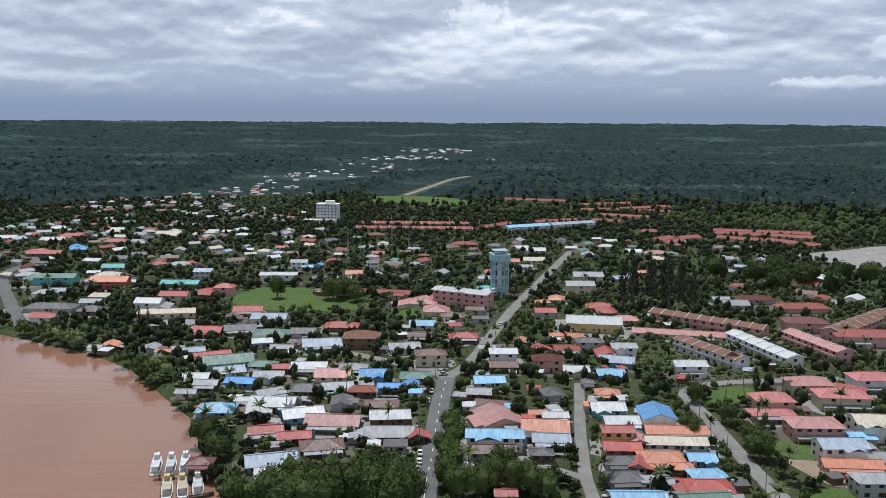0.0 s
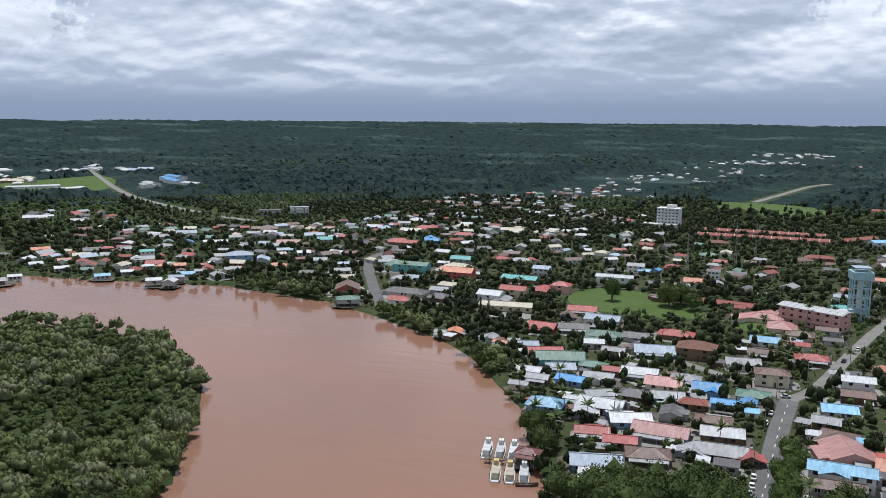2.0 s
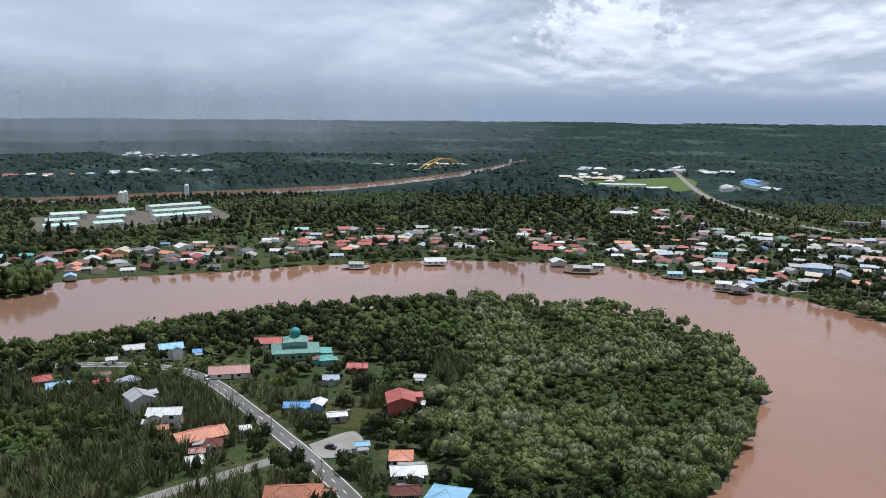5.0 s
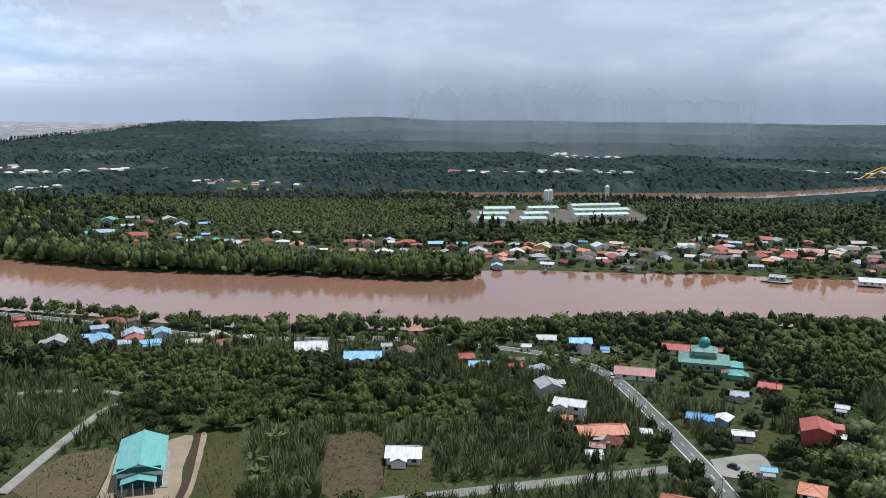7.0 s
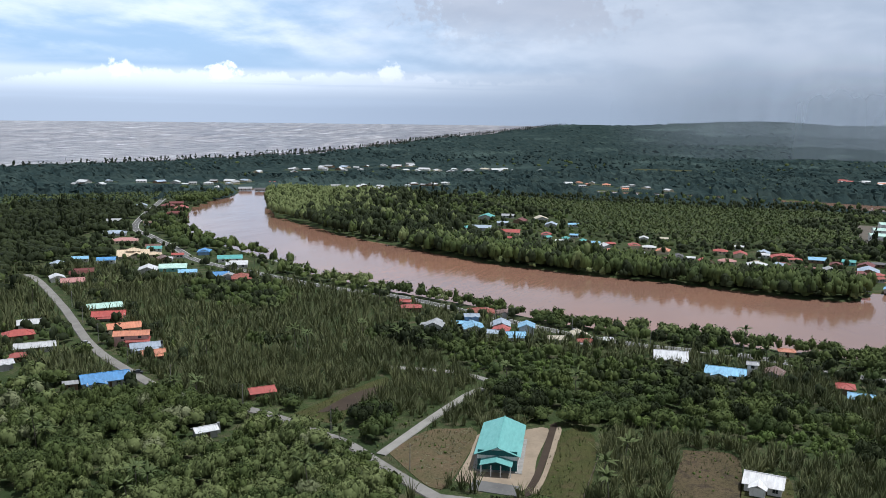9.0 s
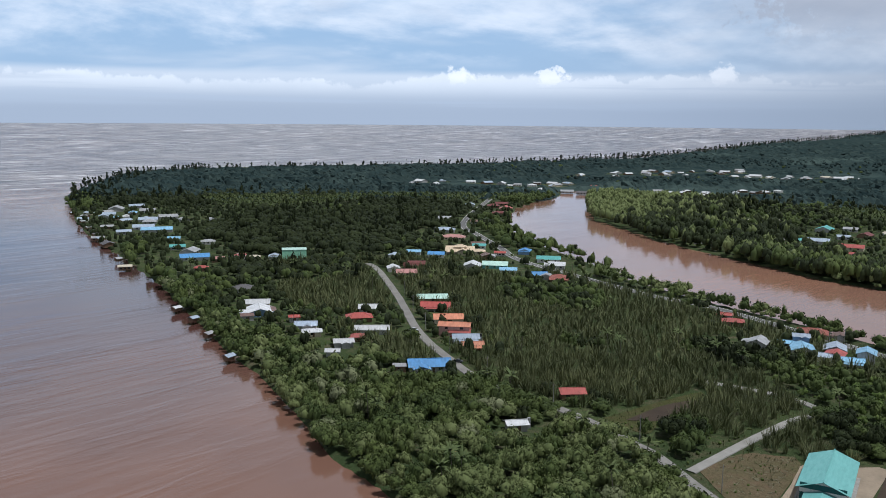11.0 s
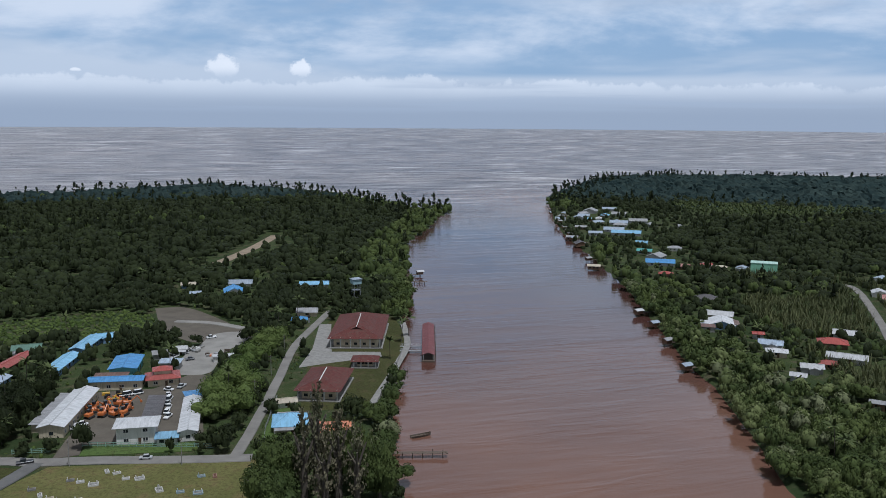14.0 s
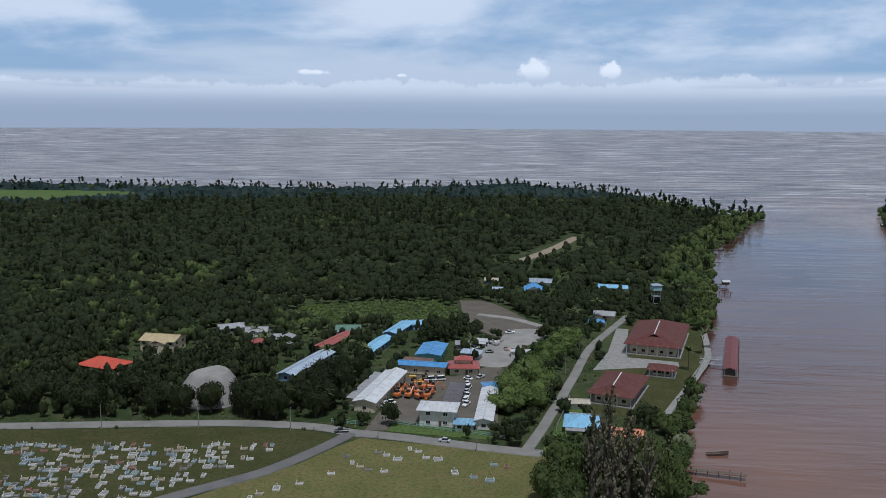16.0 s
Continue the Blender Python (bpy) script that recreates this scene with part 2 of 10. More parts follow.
def wall_mat(name, c, dirt=0.5):
    m = Mat(name, 0.82, 0.0, 0.15)
    streak = m.noise(1.1, 6, 0.65, stretch=(1.6, 1.6, 0.25))
    base = m.mix(m.step(m.noise(0.35, 3), 0.35, 0.7), c, tint(c, 0.82))
    m.color(m.mix(m.step(streak, 0.5, 0.78, 0, dirt), base, (0.17, 0.15, 0.125)))
    m.bump(m.noise(9, 5, 0.6), 0.15, 0.02)
    return m.m


def plain_mat(name, c, rough=0.6, metal=0.0, vary=0.25, scale=2.0):
    m = Mat(name, rough, metal, 0.35)
    m.color(m.mix(m.step(m.noise(scale, 5, 0.6), 0.35, 0.7), c, tint(c, 1 - vary)))
    m.bump(m.noise(scale * 6, 3), 0.12, 0.02)
    return m.m


def leaf_mat(name, c1, c2, dry=(0.13, 0.11, 0.03), dryness=0.04, spec=0.12, wide=False):
    """Foliage: every leaf clump a little different, patches of lighter growth over tens of metres."""
    m = Mat(name, 0.75, 0.0, spec)
    r = m.geo.outputs["Random Per Island"]
    patch = m.noise(0.035, 5, 0.6, "world")
    base = m.mix(m.step(patch, 0.36, 0.66), c1, c2)
    base = m.mix(m.step(r, 0, 1, 0, 0.42), base, tint(c1, 0.45))
    base = m.mix(m.step(m.noise(0.11, 4, 0.65, "world"), 0.46, 0.66, 0, 0.65), base, tint(c1, 0.55))
    base = m.mix(m.step(r, 0.86, 1.0, 0, 0.35), base, tint(c2, 1.35))
    base = m.mix(m.step(m.noise(0.9, 2, 0.5, "world"), 0.70, 0.74, 0, dryness * 8), base, dry)
    if wide:         # lighter second growth and plantations, hundreds of metres across
        base = m.mix(m.step(m.noise(0.0034, 5, 0.62, "world", (0.7, 1.3, 1)), 0.54, 0.68, 0, 0.7), base, tint(c2, 1.5))
    m.color(base)
    m.b.inputs["Transmission Weight"].default_value = 0.0
    return m.m


ROOFS = {k: roof_mat(f"roof_{k}", c, f, r) for k, c, f, r in (
    ("red", (0.38, 0.075, 0.062), 0.25, 0.3), ("orange", (0.60, 0.235, 0.135), 0.2, 0.3), ("pink", (0.46, 0.225, 0.205), 0.2, 0.3),
    ("brown", (0.155, 0.088, 0.070), 0.3, 0.4), ("blue", (0.085, 0.285, 0.58), 0.25, 0.1), ("sky", (0.24, 0.48, 0.68), 0.2, 0.1),
    ("teal", (0.10, 0.37, 0.35), 0.3, 0.1), ("green", (0.115, 0.215, 0.165), 0.3, 0.3), ("white", (0.62, 0.63, 0.64), 0.1, 0.3),
    ("grey", (0.33, 0.335, 0.345), 0.25, 0.5), ("dark", (0.092, 0.088, 0.092), 0.4, 0.5), ("cream", (0.55, 0.49, 0.38), 0.2, 0.2),
    ("mint", (0.50, 0.72, 0.62), 0.15, 0.1), ("steel", (0.36, 0.43, 0.52), 0.2, 0.3), ("maroon", (0.15, 0.032, 0.030), 0.3, 0.35),
    ("bright", (0.80, 0.80, 0.80), 0.02, 0.0), ("rose", (0.56, 0.185, 0.175), 0.2, 0.05), ("scarlet", (0.56, 0.085, 0.045), 0.15, 0.1), ("buff", (0.66, 0.52, 0.36), 0.15, 0.1), ("straw", (0.50, 0.40, 0.22), 0.15, 0.1))}
TILES = {"tile_maroon": tile_mat("tile_maroon", (0.135, 0.042, 0.036)), "tile_red": tile_mat("tile_red", (0.34, 0.115, 0.090)),
         "tile_brown": tile_mat("tile_brown", (0.24, 0.12, 0.085)), "tile_check": tile_mat("tile_check", (0.40, 0.16, 0.10))}
ROOFS.update(TILES)
WALLS = {k: wall_mat(f"wall_{k}", c) for k, c in (
    ("white", (0.72, 0.71, 0.68)), ("cream", (0.62, 0.54, 0.40)), ("grey", (0.42, 0.42, 0.41)), ("blue", (0.22, 0.34, 0.52)),
    ("wood", (0.20, 0.13, 0.085)), ("pink", (0.60, 0.36, 0.32)), ("green", (0.27, 0.42, 0.34)), ("teal", (0.17, 0.44, 0.44)), ("red", (0.38, 0.10, 0.08)), ("yellow", (0.62, 0.46, 0.20)))}
GLASS = plain_mat("window_glass", (0.028, 0.034, 0.04), 0.12, 0.0, 0.4, 0.5)
DOOR = plain_mat("door_wood", (0.11, 0.065, 0.04), 0.6)
TRIM = plain_mat("painted_trim", (0.68, 0.68, 0.66), 0.6)
CONCRETE = plain_mat("concrete", (0.27, 0.262, 0.245), 0.85, 0, 0.35, 0.6)
TIMBER = plain_mat("weathered_timber", (0.135, 0.105, 0.08), 0.85, 0, 0.5, 3)
METAL = plain_mat("galvanised_metal", (0.45, 0.46, 0.47), 0.45, 0.6, 0.3, 2)
RUBBER = plain_mat("rubber", (0.025, 0.025, 0.025), 0.8)
LEAF = {
    "broad": leaf_mat("leaf_broad", (0.042, 0.062, 0.019), (0.086, 0.110, 0.032)),
    # darkened beyond its own green, standing in for woods under cloud
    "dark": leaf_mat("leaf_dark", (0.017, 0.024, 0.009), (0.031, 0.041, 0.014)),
    "mangrove": leaf_mat("leaf_mangrove", (0.094, 0.120, 0.042), (0.160, 0.184, 0.074)),
    "pale": leaf_mat("leaf_pale", (0.128, 0.144, 0.072), (0.185, 0.200, 0.108)),
    "nipa": leaf_mat("leaf_nipa", (0.078, 0.094, 0.032), (0.140, 0.150, 0.058), (0.26, 0.20, 0.11), 0.07, 0.4),
    "palm": leaf_mat("leaf_palm", (0.074, 0.100, 0.038), (0.122, 0.148, 0.058), (0.20, 0.15, 0.06), 0.08),
    "fir": leaf_mat("leaf_casuarina", (0.036, 0.050, 0.028), (0.058, 0.074, 0.040)),
    "grove": leaf_mat("leaf_grove", (0.058, 0.084, 0.026), (0.108, 0.138, 0.042)),
    "shrub": leaf_mat("leaf_shrub", (0.070, 0.108, 0.026), (0.115, 0.150, 0.044)),
    "dry": leaf_mat("leaf_dry", (0.165, 0.145, 0.095), (0.145, 0.150, 0.085)),
}
# bluer than the near leaves: distance haze is mixed into the base colour
FAR_HAZE_LEAF = leaf_mat("leaf_far_haze", (0.025, 0.042, 0.043), (0.048, 0.068, 0.061), spec=0.0, wide=True)
BARK = plain_mat("bark", (0.13, 0.11, 0.09), 0.9, 0, 0.4, 4)


def road_mat(name, c, patch):
    m = Mat(name, 0.88, 0, 0.2)
    base = m.mix(m.step(m.noise(0.12, 6, 0.65, "world"), 0.4, 0.65), c, tint(c, 0.75))
    base = m.mix(m.step(m.noise(0.9, 6, 0.7, "world"), 0.58, 0.68, 0, 0.55), base, patch)
    m.color(base).bump(m.noise(5, 4, 0.6, "world"), 0.2, 0.02)
    return m.m


ASPHALT = road_mat("asphalt", (0.135, 0.133, 0.130), (0.20, 0.18, 0.155))
PALE_ROAD = road_mat("pale_road", (0.215, 0.205, 0.19), (0.26, 0.235, 0.20))
DIRT = road_mat("dirt", (0.28, 0.225, 0.165), (0.17, 0.125, 0.085))
GRAVEL = road_mat("gravel", (0.27, 0.26, 0.24), (0.17, 0.15, 0.12))
YARD = road_mat("trodden_yard", (0.120, 0.105, 0.085), (0.185, 0.165, 0.135))
MUD = road_mat("wet_mud", (0.050, 0.036, 0.026), (0.085, 0.060, 0.042))
LINE = plain_mat("road_paint", (0.68, 0.68, 0.64), 0.7, 0, 0.35, 1.0)


def ground_mat():
    m = Mat("ground_cover", 0.95, 0, 0.1)
    n1, n2, n3 = m.noise(0.02, 6, 0.6, "world"), m.noise(0.16, 6, 0.65, "world"), m.noise(1.1, 6, 0.7, "world")
    base = m.mix(m.step(n1, 0.38, 0.62), (0.034, 0.052, 0.020), (0.060, 0.080, 0.030))
    base = m.mix(m.step(n2, 0.50, 0.66, 0, 0.8), base, (0.115, 0.095, 0.062))
    base = m.mix(m.step(n3, 0.40, 0.66, 0, 0.75), base, (0.022, 0.034, 0.012))
    m.color(base).bump(m.math("ADD", n3, n2), 0.9, 0.5)
    return m.m


def grass_mat(name, a, b, soil, bare=0.75):
    m = Mat(name, 0.95, 0, 0.1)
    base = m.mix(m.step(m.noise(0.06, 6, 0.65, "world"), 0.36, 0.64), a, b)
    base = m.mix(m.step(m.noise(0.20, 8, 0.72, "world"), 0.50, 0.64, 0, bare), base, soil)
    base = m.mix(m.step(m.noise(0.8, 7, 0.75, "world"), 0.46, 0.62, 0, 0.7), base, tint(a, 0.5))
    m.color(base).bump(m.noise(1.6, 7, 0.75, "world"), 0.9, 0.3)
    return m.m


GROUND = ground_mat()
TOWN_SOIL = grass_mat("village_soil", (0.046, 0.060, 0.025), (0.066, 0.078, 0.034), (0.120, 0.105, 0.082), 0.6)
BOG = grass_mat("boggy_plot", (0.080, 0.066, 0.036), (0.105, 0.078, 0.050), (0.042, 0.033, 0.028), 0.95)
LAWN = grass_mat("lawn", (0.072, 0.118, 0.032), (0.098, 0.142, 0.045), (0.115, 0.115, 0.052), 0.4)
MEADOW = grass_mat("rough_meadow", (0.050, 0.056, 0.020), (0.068, 0.070, 0.026), (0.095, 0.072, 0.040))
# lighter, warmer copy of the meadow with sunlight put into its colour
SUNLIT_MEADOW = grass_mat("sunlit_meadow", (0.112, 0.116, 0.040), (0.150, 0.142, 0.055), (0.185, 0.128, 0.068), 0.7)
SCRUB = grass_mat("cleared_scrub", (0.088, 0.080, 0.040), (0.120, 0.092, 0.055), (0.150, 0.098, 0.066), 0.9)


def water_mat():
    """Silty river water: brown by its load, mirror-like at low angles, wind ripples in drifting streaks, a choppy sea with white caps."""
    m = Mat("muddy_water", 0.10, 0, 0.5)
    m.b.inputs["IOR"].default_value = 1.333
    big = m.noise(0.0045, 5, 0.6, "world", warp=0.4)
    base = m.mix(m.step(big, 0.36, 0.66), (0.250, 0.132, 0.086), (0.195, 0.112, 0.082))
    off = m.t.nodes.new("ShaderNodeSeparateXYZ")
    m.link(m.geo.outputs["Position"], off.inputs[0])
    # down the last reach the colour is darkened: cloud shade painted into the water
    reach = m.math("MULTIPLY", m.step(m.math("ADD", off.outputs[1], m.math("MULTIPLY", m.noise(0.012, 4, 0.6, "world"), 160)), 20, -330), m.step(off.outputs[0], -420, -330))
    base = m.mix(reach, base, m.mix(m.step(big, 0.4, 0.6), (0.074, 0.033, 0.026), (0.058, 0.030, 0.027)))
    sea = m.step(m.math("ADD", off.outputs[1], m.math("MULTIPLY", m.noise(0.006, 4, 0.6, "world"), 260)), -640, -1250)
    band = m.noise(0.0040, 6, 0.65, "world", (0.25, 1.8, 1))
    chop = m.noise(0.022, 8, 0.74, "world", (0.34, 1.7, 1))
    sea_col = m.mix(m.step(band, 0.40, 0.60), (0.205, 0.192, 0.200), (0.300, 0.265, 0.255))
    # troughs of the chop get a dark colour, standing for shaded wave faces
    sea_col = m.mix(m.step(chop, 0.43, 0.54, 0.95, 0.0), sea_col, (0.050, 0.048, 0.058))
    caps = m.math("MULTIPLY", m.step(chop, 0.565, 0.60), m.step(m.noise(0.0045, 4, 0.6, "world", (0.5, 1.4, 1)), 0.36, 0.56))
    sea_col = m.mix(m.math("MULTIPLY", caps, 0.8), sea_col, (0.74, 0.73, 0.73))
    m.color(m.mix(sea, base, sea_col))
    ripple = m.noise(0.20, 5, 0.62, "world", (0.38, 1.6, 1))
    calm = m.step(m.noise(0.011, 4, 0.6, "world", (0.4, 1.4, 1)), 0.42, 0.62, 0.15, 1.0)
    waves = m.noise(0.11, 4, 0.55, "world", (0.20, 1.1, 1), 0.6)
    ripple = m.math("ADD", ripple, m.math("MULTIPLY", waves, 2.4))
    height = m.math("ADD", m.math("MULTIPLY", m.math("MULTIPLY", ripple, calm), m.step(reach, 0, 1, 0.16, 0.34)), m.math("MULTIPLY", m.math("MULTIPLY", chop, sea), 9.0))
    m.bump(height, 0.6, 1.0)
    m.rough(m.step(sea, 0.0, 1.0, 0.09, 0.30))
    return m.m


WATER = water_mat()

# ---- water, ground ----
TOWN_BANK = [(-300, -984), (-260, -917), (-209, -786), (-173, -716), (-161, -660), (-122, -485), (-106, -445), (-84, -355), (-65, -284), (-57, -256),
             (-58, -243), (-52, -150), (-40, 0), (-45, 120), (-65, 235), (-82, 270), (-93, 299), (-107, 318), (-136, 358), (-158, 379), (-207, 410),
             (-252, 434), (-339, 449), (-399, 437), (-445, 427), (-488, 422), (-531, 374), (-563, 330), (-588, 220), (-590, 157), (-602, 85), (-604, 60)]
FAR_BANK = [(-568, 46), (-560, 12), (-577, -61), (-583, -123), (-597, -204), (-631, -275), (-679, -375), (-740, -460), (-770, -506), (-861, -575), (-983, -651), (-1080, -700)]
BEND_BANK = [(-1040, -730), (-954, -680), (-856, -651), (-773, -612), (-673, -540), (-629, -495), (-586, -430), (-544, -358), (-500, -289), (-477, -223), (-460, -161),
             (-439, -106), (-439, -47), (-432, 6), (-432, 50), (-440, 100), (-450, 150), (-442, 200), (-436, 240), (-410, 290), (-370, 325), (-319, 331),
             (-285, 325), (-253, 303), (-217, 275), (-193, 238), (-167, 196), (-140, 100)]
MOUTH_BANK = [(-135, 0), (-140, -100), (-161, -179), (-165, -205), (-178, -235), (-202, -300), (-208, -328), (-226, -380), (-267, -501), (-300, -620),
              (-320, -700), (-349, -801), (-410, -960), (-477, -1132)]
RIVER = TOWN_BANK + FAR_BANK + BEND_BANK + MOUTH_BANK
COAST = [(-6500, -1150), (-3779, -1202), (-2947, -1267), (-2183, -1203), (-1642, -1198), (-1326, -1235), (-1078, -1315), (-854, -1459), (-673, -1390), (-477, -1132),
         (-300, -984), (-250, -1010), (-220, -1090), (-166, -1234), (-6, -1354), (166, -1293), (285, -1242), (529, -1275), (787, -1285), (6500, -1300), (6500, -9000), (-6500, -9000)]
UPPER_RIVER = [(-1190, -260), (-1186, -29), (-1152, 99), (-1147, 239), (-1145, 363), (-1165, 491), (-1230, 616), (-1331, 781), (-1437, 946), (-1700, 1200),
               (-1860, 1330), (-1565, 1010), (-1437, 843), (-1330, 672), (-1262, 535), (-1240, 397), (-1238, 261), (-1232, 106), (-1267, -31), (-1275, -260)]


def signed(px, py, poly):
    """Distance of points to a closed outline, negative inside."""
    p = np.asarray(poly, float)
    q = np.roll(p, -1, 0)
    best = np.full(px.shape, 1e12)
    inside = np.zeros(px.shape, bool)
    for (ax, ay), (bx, by) in zip(p, q):
        dx, dy = bx - ax, by - ay
        u = np.clip(((px - ax) * dx + (py - ay) * dy) / (dx * dx + dy * dy), 0, 1)
        best = np.minimum(best, (px - ax - u * dx) ** 2 + (py - ay - u * dy) ** 2)
        cross = (ay > py) != (by > py)
        xs = ax + (py - ay) / (by - ay if by != ay else 1e-9) * dx
        inside ^= cross & (px < xs)
    d = np.sqrt(best)
    return np.where(inside, -d, d)


def to_water(px, py):
    """Distance from the nearest water's edge, negative in the water."""
    d = np.minimum(signed(px, py, RIVER), signed(px, py, COAST))
    return np.minimum(d, signed(px, py, UPPER_RIVER))


def rise(r):
    """Far plain and sea bend up so the horizon fits the camera's view."""
    u = np.clip((r - 2500.0) / 2400.0, 0, 1)
    return 72.0 * u * u * (3 - 2 * u) * 0.55 + 72.0 * u * 0.45


def shore_dip(x, y):
    """Towards the coast the far plain bends up less, fitted to the camera's view."""
    az = np.degrees(np.arctan2(-x, y)) % 360
    return 0.24 * rise(np.hypot(x, y)) * np.clip((az - 95.0) / 6.0, 0, 1) * (az < 250)


def mesh_from(name, verts, faces, mat, smooth=False):
    """A mesh of equal-sided faces from arrays."""
    verts, faces = np.asarray(verts, np.float32), np.asarray(faces, np.int32)
    n, k = faces.shape
    me = bpy.data.meshes.new(name)
    me.vertices.add(len(verts))
    me.vertices.foreach_set("co", verts.ravel())
    me.loops.add(n * k)
    me.loops.foreach_set("vertex_index", faces.ravel())
    me.polygons.add(n)
    me.polygons.foreach_set("loop_start", np.arange(0, n * k, k, dtype=np.int32))
    me.polygons.foreach_set("use_smooth", np.full(n, smooth))
    me.materials.append(mat)
    me.update(calc_edges=True)
    return me


def polar_sheet(radii, steps):
    a = np.linspace(0, 2 * np.pi, steps, endpoint=False)
    r, a = np.meshgrid(radii, a, indexing="ij")
    n = len(radii)
    i, j = np.meshgrid(np.arange(n - 1), np.arange(steps), indexing="ij")
    j2 = (j + 1) % steps
    faces = np.stack([i * steps + j, (i + 1) * steps + j, (i + 1) * steps + j2, i * steps + j2], -1).reshape(-1, 4)
    return (r * np.cos(a)).ravel(), (r * np.sin(a)).ravel(), r.ravel(), faces


radii = np.r_[0.001, np.arange(40, 180, 40), np.arange(180, 760, 6.5), np.geomspace(760, 4960, 60)]
gx, gy, gr, gf = polar_sheet(radii, 720)
gd = to_water(gx, gy)
bank = np.clip((gd + 1.5) / 5.0, 0, 1)
gz = -3.0 + 4.0 * bank * bank * (3 - 2 * bank) + rise(gr) * np.where(gd < 0, 0.7, 1.0) - shore_dip(gx, gy)
ground = new("ground", mesh_from("ground", np.stack([gx, gy, gz], -1), gf, GROUND, True))
tagged(ground, "low green and brown tropical plain around the river", "ground", kind="structure")
radii = np.r_[0.001, np.arange(60, 2400, 60), np.geomspace(2400, 4970, 40)]
wx, wy, wr, wf = polar_sheet(radii, 240)
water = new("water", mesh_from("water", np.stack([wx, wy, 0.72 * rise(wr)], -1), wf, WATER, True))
tagged(water, "silty brown river water running into a grey sea", "water", kind="structure")
LAND = 1.0


def smooth_line(pts, step=4.0):
    """Points along a curve through the given ones."""
    p = np.asarray(pts, float)
    p = np.vstack([2 * p[0] - p[1], p, 2 * p[-1] - p[-2]])
    outp = []
    for i in range(1, len(p) - 2):
        n = max(2, int(np.hypot(*(p[i + 1] - p[i])) / step))
        for t in np.arange(n) / n:
            a, b, c, d = p[i - 1], p[i], p[i + 1], p[i + 2]
            outp.append(0.5 * (2 * b + (c - a) * t + (2 * a - 5 * b + 4 * c - d) * t * t + (3 * b - a - 3 * c + d) * t ** 3))
    outp.append(p[-2])
    return np.array(outp)


ROADS = []          # centre lines and half widths, kept free of trees


def strip(line, width, z, thick):
    """Vertices and quads of a flat band with edges along a line."""
    d = np.gradient(line, axis=0)
    d /= np.hypot(d[:, 0], d[:, 1])[:, None] + 1e-9
    nrm = np.stack([-d[:, 1], d[:, 0]], -1) * width / 2
    n = len(line)
    top = lambda off, zz: np.c_[line + off, np.full(n, zz)]
    v = np.vstack([top(nrm * 1.08, z - thick), top(nrm, z), top(-nrm, z), top(-nrm * 1.08, z - thick)])
    i = np.arange(n - 1)
    f = [np.stack([k * n + i, (k + 1) * n + i, (k + 1) * n + i + 1, k * n + i + 1], -1) for k in range(3)]
    return v, np.vstack(f)


def road(name, pts, width, mat, label, marks="", clear=1.5, z=0.25):
    line = smooth_line(pts)
    z = z + 0.012 * len(ROADS)
    line = line + np.array([[noise.noise((x * 0.05, y * 0.05, 3.0)) * 0.25, noise.noise((x * 0.05, y * 0.05, 9.0)) * 0.25] for x, y in line])
    v, f = strip(line, width, LAND + z, 0.3)
    ob = tagged(new(name, mesh_from(name, v, f, mat)), label, "road", kind="structure")
    ROADS.append((line, width / 2 + clear))
    if marks:
        d = np.gradient(line, axis=0)
        d /= np.hypot(d[:, 0], d[:, 1])[:, None]
        side = np.stack([-d[:, 1], d[:, 0]], -1)
        if "edge" in marks:
            for s in (-1, 1):
                v, f = strip(line + side * s * (width / 2 - 0.45), 0.28, LAND + z + 0.012, 0.008)
                new("edge_line", mesh_from("edge_line", v, f, LINE)).parent = ob
        fine = smooth_line(pts, 1.0)
        k = 9
        for i in range(2, len(fine) - 4, k):
            v, f = strip(fine[i:i + 4], 0.26, LAND + z + 0.012, 0.008)
            new("centre_dash", mesh_from("centre_dash", v, f, LINE)).parent = ob
    return ob


def patch(name, pts, mat, label, category="ground", z=0.10, curve=True, clear=0.0, edge=0.0):
    """A flat area with a soft outline, laid on the ground."""
    line = smooth_line(list(pts) + [pts[0]], 3.0)[:-1] if curve else np.asarray(pts, float)
    bm = bmesh.new()
    top = [bm.verts.new((x, y, LAND + z)) for x, y in line]
    low = [bm.verts.new((x, y, LAND - 0.4)) for x, y in line]
    bm.faces.new(top)
    for i in range(len(line)):
        bm.faces.new((low[i], low[(i + 1) % len(line)], top[(i + 1) % len(line)], top[i]))
    bmesh.ops.recalc_face_normals(bm, faces=bm.faces)
    me = bpy.data.meshes.new(name)
    bm.to_mesh(me)
    bm.free()
    me.materials.append(mat)
    if clear is not None:
        OPEN.append((line, clear))
    return tagged(new(name, me), label, category, kind="structure")


OPEN = []           # outlines kept free of trees
road("road", [(-7, 150), (-5, 234), (-3, 269), (-1, 313), (2, 351)], 7.0, ASPHALT, "grey asphalt street with a worn white centre line", "dash")
road("road", [(2, 351), (13, 375), (29, 439), (46, 502), (97, 672), (118, 740)], 5.8, PALE_ROAD, "pale grey street running inland past a water tower")
road("road", [(2, 351), (-11, 364), (-37, 383), (-60, 397), (-100, 425)], 5.5, PALE_ROAD, "narrow pale street between the houses")
road("road", [(100, 170), (99, 236), (98, 261), (98, 303), (97, 329), (106, 340), (122, 346), (170, 352)], 5.4, PALE_ROAD, "pale street with a bend beside a green")
road("road", [(44, 180), (44, 235), (45, 256), (49, 290), (57, 343)], 4.0, PALE_ROAD, "narrow concrete lane between stilt houses")
road("road", [(44, 247), (37, 254), (20, 257)], 3.2, PALE_ROAD, "short concrete path beside a drain")
